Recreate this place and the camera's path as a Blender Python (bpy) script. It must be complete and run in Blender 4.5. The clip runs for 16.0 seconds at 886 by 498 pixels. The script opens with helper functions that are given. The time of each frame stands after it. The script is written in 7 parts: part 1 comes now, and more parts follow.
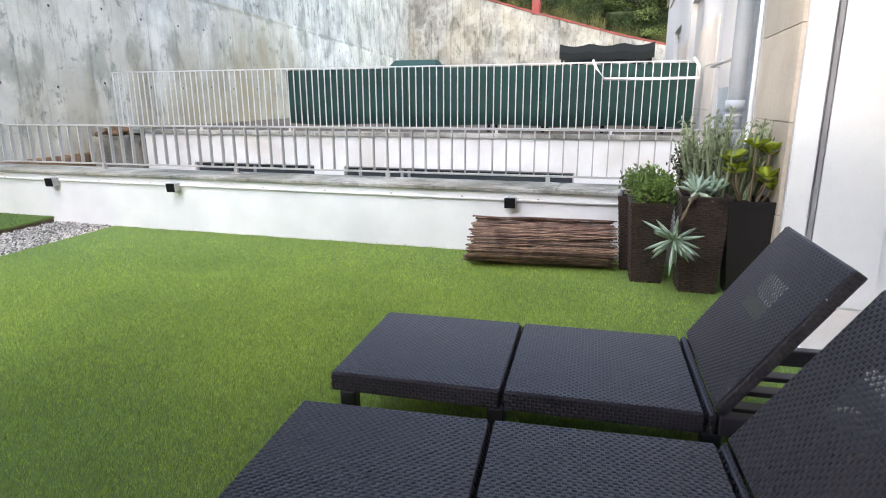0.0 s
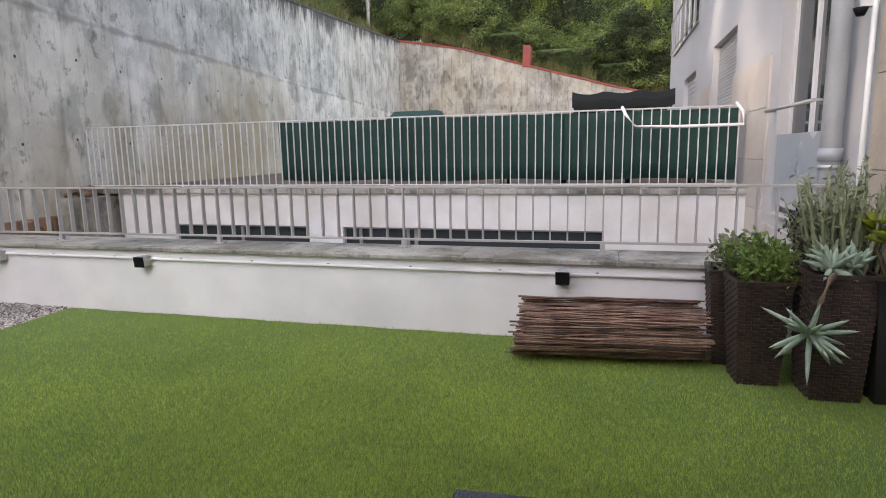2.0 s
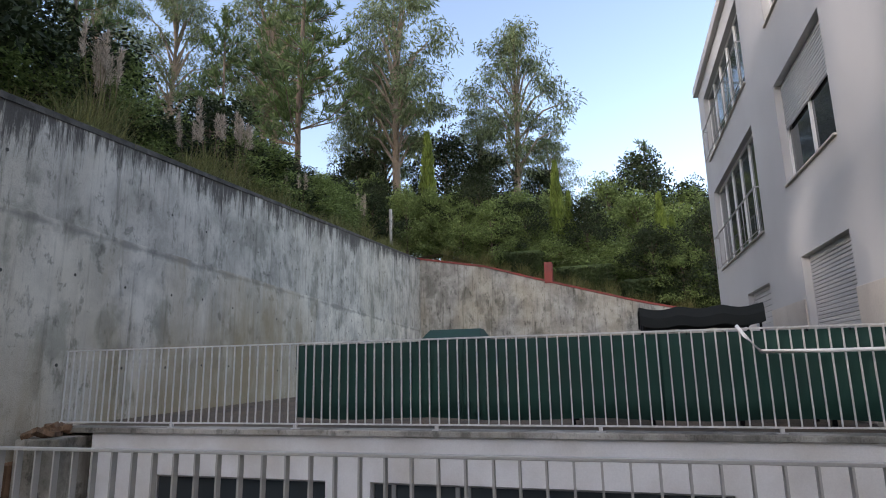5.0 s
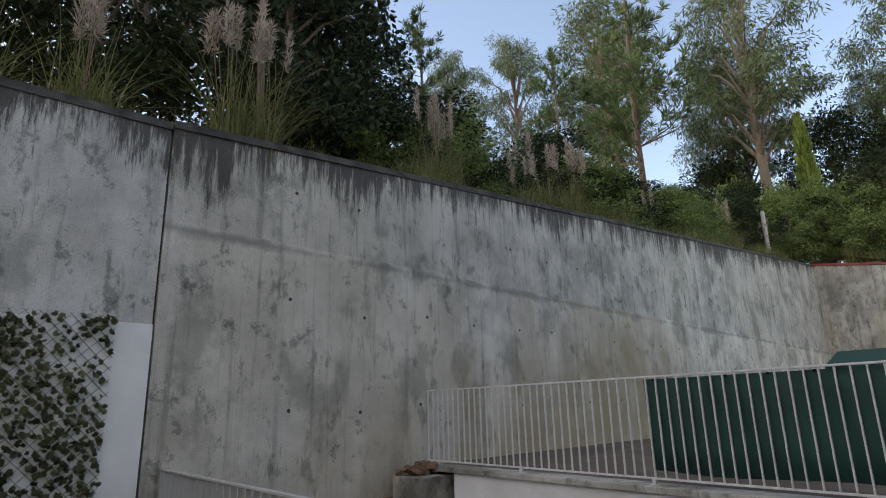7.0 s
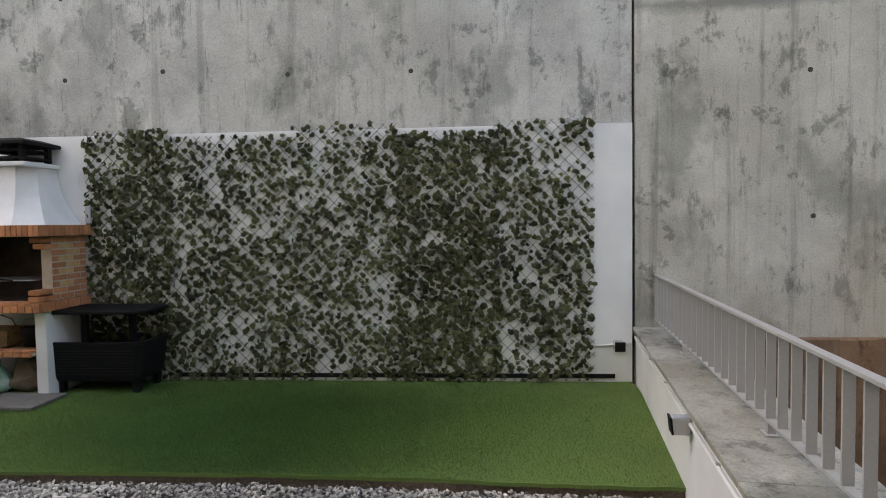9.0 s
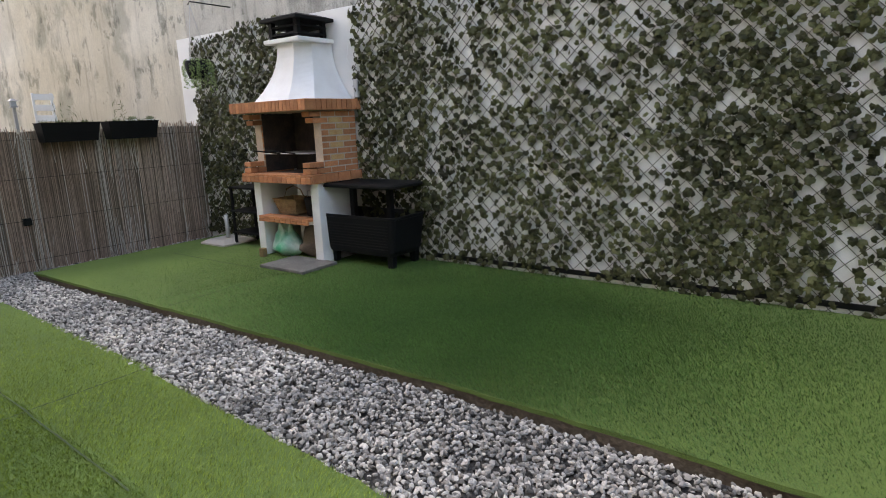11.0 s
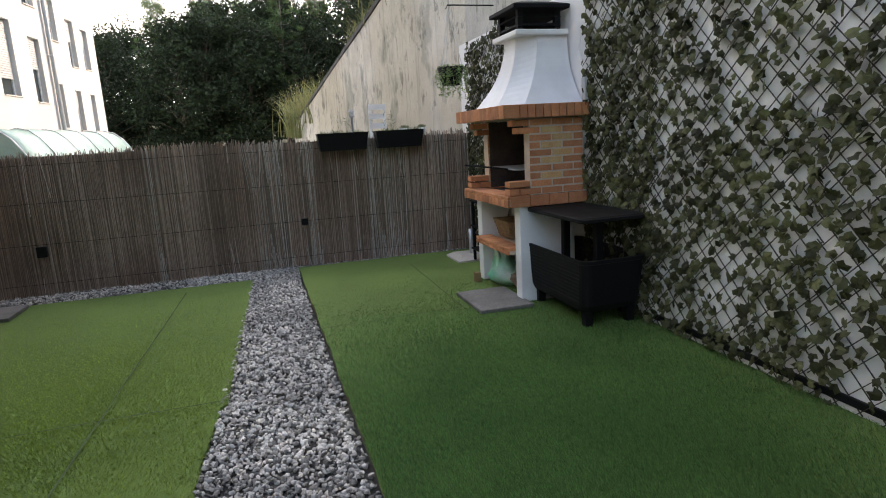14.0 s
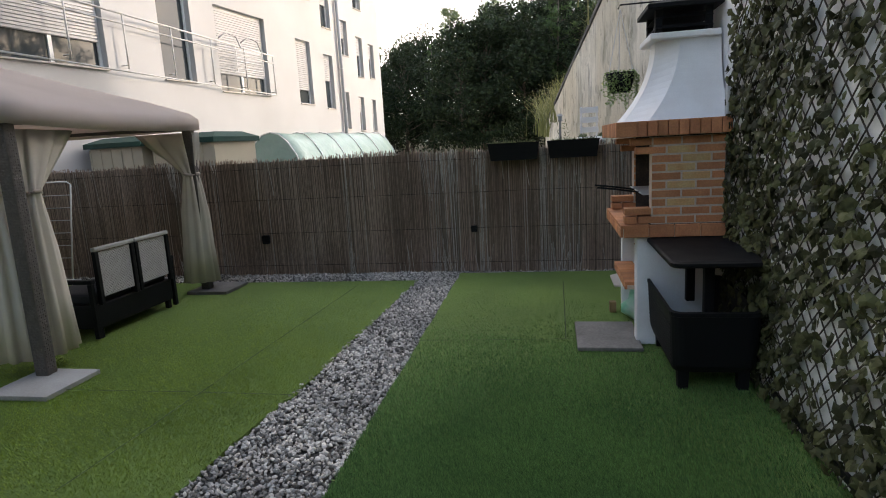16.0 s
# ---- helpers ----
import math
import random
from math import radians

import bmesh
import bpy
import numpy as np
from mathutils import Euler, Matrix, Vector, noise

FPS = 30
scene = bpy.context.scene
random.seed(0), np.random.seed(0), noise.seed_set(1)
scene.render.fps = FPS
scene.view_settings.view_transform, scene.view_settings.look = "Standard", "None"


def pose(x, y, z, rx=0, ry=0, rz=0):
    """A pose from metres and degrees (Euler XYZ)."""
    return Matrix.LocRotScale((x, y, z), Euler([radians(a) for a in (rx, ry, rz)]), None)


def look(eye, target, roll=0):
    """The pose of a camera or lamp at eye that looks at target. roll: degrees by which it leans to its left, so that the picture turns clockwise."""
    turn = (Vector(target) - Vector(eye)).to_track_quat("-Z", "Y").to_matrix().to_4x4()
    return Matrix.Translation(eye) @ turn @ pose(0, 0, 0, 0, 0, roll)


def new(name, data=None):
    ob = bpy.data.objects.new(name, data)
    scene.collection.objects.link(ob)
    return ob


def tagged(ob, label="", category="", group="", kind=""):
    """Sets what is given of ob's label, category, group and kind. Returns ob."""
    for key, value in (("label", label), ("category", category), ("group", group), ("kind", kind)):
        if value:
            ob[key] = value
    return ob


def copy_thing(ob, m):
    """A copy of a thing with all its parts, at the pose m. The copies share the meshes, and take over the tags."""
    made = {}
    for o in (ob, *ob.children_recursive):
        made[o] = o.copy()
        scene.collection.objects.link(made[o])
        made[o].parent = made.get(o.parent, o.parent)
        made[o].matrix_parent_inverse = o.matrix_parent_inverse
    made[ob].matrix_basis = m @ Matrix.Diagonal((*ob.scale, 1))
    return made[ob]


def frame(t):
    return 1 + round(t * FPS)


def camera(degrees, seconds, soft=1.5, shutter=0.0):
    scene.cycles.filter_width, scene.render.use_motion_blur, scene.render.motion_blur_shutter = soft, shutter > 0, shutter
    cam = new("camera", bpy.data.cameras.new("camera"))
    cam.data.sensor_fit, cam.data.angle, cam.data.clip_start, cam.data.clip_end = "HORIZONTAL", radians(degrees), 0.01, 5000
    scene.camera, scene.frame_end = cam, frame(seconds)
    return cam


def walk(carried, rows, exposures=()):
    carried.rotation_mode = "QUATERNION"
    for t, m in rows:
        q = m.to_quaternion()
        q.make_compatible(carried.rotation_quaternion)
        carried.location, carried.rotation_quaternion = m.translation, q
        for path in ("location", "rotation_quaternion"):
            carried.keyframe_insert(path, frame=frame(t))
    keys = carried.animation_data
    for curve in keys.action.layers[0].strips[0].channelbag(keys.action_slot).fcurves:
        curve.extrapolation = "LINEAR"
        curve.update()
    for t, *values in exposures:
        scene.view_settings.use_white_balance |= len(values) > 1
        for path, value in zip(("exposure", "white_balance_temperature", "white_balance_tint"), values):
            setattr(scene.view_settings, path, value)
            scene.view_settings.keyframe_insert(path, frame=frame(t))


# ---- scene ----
cam = camera(73.6, 16.0, 1.0)
PATH = [
    (0, (0.479, 0.238, 1.452), (-0.077, 2.097, 0.967), -0.2),
    (0.5, (0.295, 0.507, 1.458), (-0.051, 2.423, 1.001), -0.6),
    (1, (0.16, 0.72, 1.456), (-0.165, 2.649, 1.04), -0.9),
    (1.5, (-0.001, 1.049, 1.455), (-0.422, 2.969, 1.084), -1.2),
    (2, (-0.2, 1.263, 1.465), (-0.727, 3.166, 1.145), -1.0),
    (2.5, (-0.541, 1.431, 1.478), (-1.099, 3.336, 1.233), -0.9),
    (3, (-0.812, 1.637, 1.505), (-1.32, 3.567, 1.369), -0.9),
    (3.5, (-1.023, 1.952, 1.567), (-1.465, 3.903, 1.579), -1.1),
    (3.7, (-1.096, 2.07, 1.594), (-1.521, 4.022, 1.673), -1.1),
    (5.8, (-1.302, 3.472, 1.67), (-2.137, 5.217, 2.178), -1.4),
    (6, (-1.349, 3.615, 1.676), (-2.288, 5.302, 2.198), -1.4),
    (6.4, (-1.451, 3.857, 1.71), (-2.61, 5.397, 2.24), -1.4),
    (6.5, (-1.468, 3.915, 1.714), (-2.683, 5.413, 2.245), -1.5),
    (7, (-1.56, 4.223, 1.741), (-3.067, 5.432, 2.261), -1.5),
    (7.5, (-1.78, 4.453, 1.731), (-3.543, 5.283, 2.182), -1.1),
    (8, (-2.019, 4.634, 1.728), (-3.951, 5.047, 2.04), -0.6),
    (8.5, (-2.239, 4.93, 1.802), (-4.237, 4.916, 1.898), -0.6),
    (9, (-2.449, 5.106, 1.735), (-4.408, 4.713, 1.649), -0.8),
    (9.5, (-2.748, 5.215, 1.671), (-4.606, 4.514, 1.439), -1.3),
    (9.7, (-2.858, 5.253, 1.641), (-4.669, 4.451, 1.364), -1.2),
    (11.8, (-4.48, 5.275, 1.505), (-5.616, 3.687, 1.072), -2.7),
    (12, (-4.633, 5.256, 1.523), (-5.7, 3.621, 1.093), -2.6),
    (12.5, (-4.925, 5.171, 1.505), (-5.818, 3.433, 1.079), -2.8),
    (13, (-5.231, 5.006, 1.522), (-5.953, 3.186, 1.11), -3.0),
    (13.5, (-5.551, 4.958, 1.52), (-6.076, 3.069, 1.126), -3.1),
    (14, (-5.943, 4.995, 1.566), (-6.248, 3.055, 1.187), -3.2),
    (14.5, (-6.271, 4.947, 1.532), (-6.349, 2.983, 1.16), -3.2),
    (15, (-6.657, 4.803, 1.585), (-6.507, 2.844, 1.214), -3.3),
    (15.5, (-7.028, 4.768, 1.642), (-6.657, 2.837, 1.279), -3.2),
    (16, (-7.383, 4.749, 1.699), (-6.77, 2.878, 1.347), -3.2),
]
EXPOSURES = [(0, 3.30, 7200, 16), (0.6, 2.92, 7350, 19), (1.5, 2.68, 7500, 22), (2.5, 2.38, 7650, 23), (3.5, 2.12, 7400, 20), (6.0, 1.42, 6950, 20), (7.0, 1.50, 7400, 18), (8.0, 2.02, 8050, 17), (9.0, 2.30, 8150, 18), (9.5, 2.40, 8000, 17), (12.0, 2.87, 8050, 21), (14.0, 2.48, 7800, 18), (16.0, 2.15, 7700, 17)]
walk(cam, [(t, look(eye, target, roll)) for t, eye, target, roll in PATH], EXPOSURES)

# ---- light ----
SUN_EL, SUN_AZ = radians(16), radians(228)   # clockwise from +y
world = bpy.data.worlds.new("sky")
scene.world = world
world.use_nodes = True
wt = world.node_tree
wt.nodes.clear()
w_out = wt.nodes.new("ShaderNodeOutputWorld")
w_bg = wt.nodes.new("ShaderNodeBackground")
w_sky = wt.nodes.new("ShaderNodeTexSky")
w_sky.sky_type, w_sky.sun_disc = "NISHITA", False
w_sky.sun_elevation, w_sky.sun_rotation = SUN_EL, SUN_AZ
w_sky.air_density, w_sky.dust_density, w_sky.ozone_density = 1.0, 0.6, 1.0
w_tc = wt.nodes.new("ShaderNodeTexCoord")
w_map = wt.nodes.new("ShaderNodeMapping")
w_map.inputs["Scale"].default_value = (1.0, 1.0, 2.6)
w_noise = wt.nodes.new("ShaderNodeTexNoise")
w_noise.inputs["Scale"].default_value = 2.2
w_noise.inputs["Detail"].default_value = 7.0
w_noise.inputs["Roughness"].default_value = 0.55
w_ramp = wt.nodes.new("ShaderNodeValToRGB")
w_ramp.color_ramp.elements[0].position, w_ramp.color_ramp.elements[1].position = 0.52, 0.80
w_mix = wt.nodes.new("ShaderNodeMix")
w_mix.data_type = "RGBA"
w_mix.inputs[7].default_value = (8.0, 7.9, 7.9, 1)
wt.links.new(w_tc.outputs["Generated"], w_map.inputs["Vector"])
wt.links.new(w_map.outputs["Vector"], w_noise.inputs["Vector"])
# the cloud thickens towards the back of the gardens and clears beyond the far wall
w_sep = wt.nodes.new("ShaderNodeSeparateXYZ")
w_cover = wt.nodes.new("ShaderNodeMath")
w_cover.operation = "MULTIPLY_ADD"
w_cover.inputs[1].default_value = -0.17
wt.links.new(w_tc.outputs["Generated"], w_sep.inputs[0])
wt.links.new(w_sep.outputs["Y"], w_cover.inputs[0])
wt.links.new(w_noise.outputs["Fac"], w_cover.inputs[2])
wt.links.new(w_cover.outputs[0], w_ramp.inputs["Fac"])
wt.links.new(w_ramp.outputs["Color"], w_mix.inputs[0])
wt.links.new(w_sky.outputs["Color"], w_mix.inputs[6])
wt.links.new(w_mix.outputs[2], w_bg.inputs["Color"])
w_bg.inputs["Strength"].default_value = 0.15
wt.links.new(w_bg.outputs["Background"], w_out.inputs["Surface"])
sun = new("sun", bpy.data.lights.new("sun", "SUN"))
sun.data.energy, sun.data.angle, sun.data.color = 0.55, radians(1.5), (1.0, 0.97, 0.93)
sun_way = Vector((math.sin(SUN_AZ) * math.cos(SUN_EL), math.cos(SUN_AZ) * math.cos(SUN_EL), math.sin(SUN_EL)))
sun.matrix_world = look(sun_way * 60, (0, 0, 0))


# ---- building helpers ----
def thing(name, m=None, label="", category="", group="", kind=""):
    """An empty at the base of a thing, for its parts."""
    ob = new(name)
    ob.empty_display_size = 0.1
    if m is not None:
        ob.matrix_world = m
    return tagged(ob, label, category, group, kind)


def mesh_of(name, bm, material):
    me = bpy.data.meshes.new(name)
    bm.to_mesh(me)
    bm.free()
    for mat in material if isinstance(material, (list, tuple)) else (material,):
        me.materials.append(mat)
    return me


def part(name, bm, material, parent=None, label="", m=None):
    ob = new(name, bm if isinstance(bm, bpy.types.Mesh) else mesh_of(name, bm, material))
    if parent is not None:
        ob.parent = parent
    if m is not None:
        ob.matrix_basis = m
    return tagged(ob, label)


def solid(name, bm, material, label="", category="", group="", kind="", m=None):
    return tagged(part(name, bm, material, None, label, m), "", category, group, kind)


def box(bm, x0, x1, y0, y1, z0, z1, bevel=0.0, mi=0, m=None):
    mat = Matrix.Translation(((x0 + x1) / 2, (y0 + y1) / 2, (z0 + z1) / 2)) @ Matrix.Diagonal((x1 - x0, y1 - y0, z1 - z0, 1))
    vs = bmesh.ops.create_cube(bm, size=1.0, matrix=(m @ mat) if m is not None else mat)["verts"]
    fs = {f for v in vs for f in v.link_faces}
    for f in fs:
        f.material_index = mi
    if bevel:
        bmesh.ops.bevel(bm, geom=list({e for v in vs for e in v.link_edges}), offset=bevel, segments=2, affect="EDGES", profile=0.5)
    return bm


def B(*a, **k):
    return box(bmesh.new(), *a, **k)


def tube(bm, pts, r, n=8, r1=None, mi=0, cap=True):
    """A round bar along pts; r to r1."""
    pts = [Vector(p) for p in pts]
    rings = []
    for i, p in enumerate(pts):
        d = (pts[min(i + 1, len(pts) - 1)] - pts[max(i - 1, 0)]).normalized()
        a = d.orthogonal().normalized() if abs(d.z) < 0.95 else Vector((1, 0, 0))
        a = (a - d * a.dot(d)).normalized()
        b = d.cross(a)
        rr = r if r1 is None else r + (r1 - r) * i / (len(pts) - 1)
        rings.append([bm.verts.new(p + (a * math.cos(2 * math.pi * k / n) + b * math.sin(2 * math.pi * k / n)) * rr) for k in range(n)])
    for r0, r2 in zip(rings, rings[1:]):
        for k in range(n):
            f = bm.faces.new((r0[k], r0[(k + 1) % n], r2[(k + 1) % n], r2[k]))
            f.smooth, f.material_index = n > 5, mi
    if cap:
        bm.faces.new(rings[0][::-1]).material_index = mi
        bm.faces.new(rings[-1]).material_index = mi
    return bm


def loft(bm, sections, mi=0, smooth=False):
    """Skin over rings of points of equal count, closed at both ends."""
    rings = [[bm.verts.new(p) for p in s] for s in sections]
    n = len(rings[0])
    for r0, r1 in zip(rings, rings[1:]):
        for k in range(n):
            f = bm.faces.new((r0[k], r0[(k + 1) % n], r1[(k + 1) % n], r1[k]))
            f.smooth, f.material_index = smooth, mi
    bm.faces.new(rings[0][::-1]).material_index = mi
    bm.faces.new(rings[-1]).material_index = mi
    return bm


def rect(x0, x1, y0, y1, z):
    return [(x0, y0, z), (x1, y0, z), (x1, y1, z), (x0, y1, z)]


def raw(name, verts, faces, material, smooth=False):
    me = bpy.data.meshes.new(name)
    me.from_pydata(verts, [], faces)
    for mat in material if isinstance(material, (list, tuple)) else (material,):
        me.materials.append(mat)
    if smooth:
        me.polygons.foreach_set("use_smooth", [True] * len(me.polygons))
    me.update()
    return me


# the retaining wall stands askew: s runs along it towards the reed fence, d out of it into the garden
WANG = math.degrees(math.atan(0.13))
WALL = pose(-8.848, 5.837, 0, 0, 0, WANG) @ pose(0, 0, 0, 0, 0, -90)   # local x = s, local y = d


def W(s, d, z=0.0, rz=0.0):
    return WALL @ pose(s, d, z, 0, 0, rz)


# ---- materials ----
def material(name, base, rough=0.7, metal=0.0, vary=0.25, scale=6.0, fine=90.0, bump=0.15, dist=0.004, second=None, amount=0.5, stretch=(1, 1, 1), rand=0.0, spec=0.5, coord="Object", island=False, rough_vary=0.1, trans=0.0):
    """A worn surface: base colour with broad stains towards second, fine grain and relief."""
    mat = bpy.data.materials.new(name)
    mat.use_nodes = True
    nt = mat.node_tree
    p = nt.nodes["Principled BSDF"]
    p.inputs["Roughness"].default_value, p.inputs["Metallic"].default_value = rough, metal
    p.inputs["Specular IOR Level"].default_value = spec
    tc, mp = nt.nodes.new("ShaderNodeTexCoord"), nt.nodes.new("ShaderNodeMapping")
    mp.inputs["Scale"].default_value = stretch
    nt.links.new(tc.outputs[coord], mp.inputs["Vector"])
    big, small = nt.nodes.new("ShaderNodeTexNoise"), nt.nodes.new("ShaderNodeTexNoise")
    for nz, sc, de in ((big, scale, 6.0), (small, fine, 3.0)):
        nz.inputs["Scale"].default_value, nz.inputs["Detail"].default_value = sc, de
        nt.links.new(mp.outputs["Vector"], nz.inputs["Vector"])
    second = second or tuple(c * (1 - vary) for c in base)
    ramp = nt.nodes.new("ShaderNodeValToRGB")
    ramp.color_ramp.elements[0].position, ramp.color_ramp.elements[1].position = 0.5 - 0.3 * (1 - amount) - 0.05, 0.62
    ramp.color_ramp.elements[0].color, ramp.color_ramp.elements[1].color = (*second, 1), (*base, 1)
    nt.links.new(big.outputs["Fac"], ramp.inputs["Fac"])
    grain = nt.nodes.new("ShaderNodeMix")
    grain.data_type, grain.blend_type = "RGBA", "MULTIPLY"
    grain.inputs[0].default_value = 1.0
    g = nt.nodes.new("ShaderNodeMapRange")
    g.inputs["From Min"].default_value, g.inputs["From Max"].default_value = 0.25, 0.75
    g.inputs["To Min"].default_value, g.inputs["To Max"].default_value = 1 - vary, 1 + vary * 0.4
    nt.links.new(small.outputs["Fac"], g.inputs["Value"])
    nt.links.new(ramp.outputs["Color"], grain.inputs[6])
    nt.links.new(g.outputs["Result"], grain.inputs[7])
    col = grain.outputs[2]
    if rand:
        hs = nt.nodes.new("ShaderNodeHueSaturation")
        mr = nt.nodes.new("ShaderNodeMapRange")
        mr.inputs["To Min"].default_value, mr.inputs["To Max"].default_value = 1 - rand, 1 + rand
        if island:
            geo = nt.nodes.new("ShaderNodeNewGeometry")
            nt.links.new(geo.outputs["Random Per Island"], mr.inputs["Value"])
        else:
            oi = nt.nodes.new("ShaderNodeObjectInfo")
            nt.links.new(oi.outputs["Random"], mr.inputs["Value"])
        nt.links.new(mr.outputs["Result"], hs.inputs["Value"])
        nt.links.new(col, hs.inputs["Color"])
        col = hs.outputs["Color"]
    nt.links.new(col, p.inputs["Base Color"])
    rr = nt.nodes.new("ShaderNodeMapRange")
    rr.inputs["To Min"].default_value, rr.inputs["To Max"].default_value = max(0.02, rough - rough_vary), min(1, rough + rough_vary)
    nt.links.new(big.outputs["Fac"], rr.inputs["Value"])
    nt.links.new(rr.outputs["Result"], p.inputs["Roughness"])
    if bump:
        bp = nt.nodes.new("ShaderNodeBump")
        bp.inputs["Strength"].default_value, bp.inputs["Distance"].default_value = bump, dist
        nt.links.new(small.outputs["Fac"], bp.inputs["Height"])
        nt.links.new(bp.outputs["Normal"], p.inputs["Normal"])
    if trans:
        p.inputs["Transmission Weight"].default_value = trans
    return mat


def nodes_of(mat):
    return mat.node_tree, mat.node_tree.nodes["Principled BSDF"]


def leaf_material(name, base, second, rand=0.35, through_light=0.35):
    """Leaves: colour differs leaf by leaf; some light comes through."""
    mat = material(name, base, 0.55, second=second, scale=1.2, fine=30, vary=0.2, bump=0.0, rand=rand, island=True, spec=0.18)
    nt, p = nodes_of(mat)
    out = nt.nodes["Material Output"]
    tl, mx = nt.nodes.new("ShaderNodeBsdfTranslucent"), nt.nodes.new("ShaderNodeMixShader")
    mx.inputs[0].default_value = through_light
    src = p.inputs["Base Color"].links[0].from_socket
    nt.links.new(src, tl.inputs["Color"])
    nt.links.new(p.outputs[0], mx.inputs[1])
    nt.links.new(tl.outputs[0], mx.inputs[2])
    nt.links.new(mx.outputs[0], out.inputs["Surface"])
    return mat


def concrete_material(name, base, dark, streak=0.6, warm=(0.50, 0.42, 0.27), drips=0.0, band=False):
    """Weathered cast concrete: streaks run down it, stains, blotches, pores."""
    mat = bpy.data.materials.new(name)
    mat.use_nodes = True
    nt, p = nodes_of(mat)
    p.inputs["Roughness"].default_value = 0.9
    p.inputs["Specular IOR Level"].default_value = 0.25
    tc = nt.nodes.new("ShaderNodeTexCoord")

    def noise_at(scale3, sc, de, ro=0.6, off=0.0):
        mp, nz = nt.nodes.new("ShaderNodeMapping"), nt.nodes.new("ShaderNodeTexNoise")
        mp.inputs["Scale"].default_value = scale3
        mp.inputs["Location"].default_value = (off, off, off)
        nz.inputs["Scale"].default_value, nz.inputs["Detail"].default_value, nz.inputs["Roughness"].default_value = sc, de, ro
        nt.links.new(tc.outputs["Object"], mp.inputs["Vector"])
        nt.links.new(mp.outputs["Vector"], nz.inputs["Vector"])
        return nz.outputs["Fac"]

    def ramped(value, a, b, c0, c1):
        r = nt.nodes.new("ShaderNodeValToRGB")
        r.color_ramp.elements[0].position, r.color_ramp.elements[1].position = a, b
        r.color_ramp.elements[0].color, r.color_ramp.elements[1].color = (*c0, 1), (*c1, 1)
        nt.links.new(value, r.inputs["Fac"])
        return r.outputs["Color"]

    def mixed(kind, fac, a, b):
        m = nt.nodes.new("ShaderNodeMix")
        m.data_type, m.blend_type = "RGBA", kind
        if isinstance(fac, float):
            m.inputs[0].default_value = fac
        else:
            nt.links.new(fac, m.inputs[0])
        for k, v in ((6, a), (7, b)):
            if isinstance(v, tuple):
                m.inputs[k].default_value = (*v, 1)
            else:
                nt.links.new(v, m.inputs[k])
        return m.outputs[2]

    broad = noise_at((1, 1, 1), 0.9, 8, 0.65)
    col = ramped(broad, 0.40, 0.60, dark, base)
    tint = noise_at((1, 1, 0.6), 0.35, 4, 0.5, 7.0)
    col = mixed("MIX", ramped(tint, 0.46, 0.64, (0, 0, 0), (0.4, 0.4, 0.4)), col, warm)
    runs = noise_at((1, 1, 0.05), 6.0, 10, 0.7, 3.0)
    col = mixed("MULTIPLY", streak, col, ramped(runs, 0.36, 0.47, (0.50, 0.50, 0.48), (1, 1, 1)))
    scab = noise_at((1, 1, 0.45), 3.0, 12, 0.76, 63.0)
    col = mixed("MULTIPLY", 0.85, col, ramped(scab, 0.39, 0.45, (0.50, 0.51, 0.50), (1, 1, 1)))
    scuff = noise_at((1, 1, 0.10), 14.0, 8, 0.8, 83.0)
    col = mixed("MULTIPLY", 0.7, col, ramped(scuff, 0.34, 0.41, (0.40, 0.40, 0.40), (1, 1, 1)))
    pale = noise_at((1, 1, 0.09), 3.2, 5, 0.6, 11.0)
    col = mixed("MIX", ramped(pale, 0.60, 0.74, (0, 0, 0), (0.35, 0.35, 0.35)), col, (0.62, 0.60, 0.55))
    patch = noise_at((1, 1, 0.7), 1.0, 7, 0.6, 41.0)
    col = mixed("MULTIPLY", 0.8, col, ramped(patch, 0.40, 0.47, (0.60, 0.615, 0.60), (1, 1, 1)))
    blot = noise_at((1, 1, 1), 2.6, 9, 0.7, 19.0)
    col = mixed("MULTIPLY", 0.75, col, ramped(blot, 0.355, 0.40, (0.44, 0.45, 0.44), (1, 1, 1)))
    if drips:
        # black algae runs that hang from the wall's head, each of its own length
        dot = nt.nodes.new("ShaderNodeVectorMath")
        dot.operation = "DOT_PRODUCT"
        dot.inputs[1].default_value = (drips, 0, 1)
        nt.links.new(tc.outputs["Object"], dot.inputs[0])
        runs_a = noise_at((1, 1, 0.09), 11.0, 10, 0.82, 23.0)
        runs_b = noise_at((1, 1, 0.05), 0.9, 3, 0.6, 31.0)
        total = None
        for value, weight in ((runs_a, 1.9), (runs_b, 1.2), (dot.outputs["Value"], 0.50)):
            ma = nt.nodes.new("ShaderNodeMath")
            ma.operation = "MULTIPLY_ADD"
            nt.links.new(value, ma.inputs[0])
            ma.inputs[1].default_value = weight
            if total is None:
                ma.inputs[2].default_value = -0.50 * 5.2
            else:
                nt.links.new(total, ma.inputs[2])
            total = ma.outputs[0]
        last = nt.nodes.new("ShaderNodeMapRange")
        last.inputs["From Min"].default_value, last.inputs["From Max"].default_value = 1.30, 1.50
        last.inputs["To Max"].default_value = 0.92
        nt.links.new(total, last.inputs["Value"])
        col = mixed("MIX", last.outputs["Result"], col, (0.065, 0.06, 0.055))
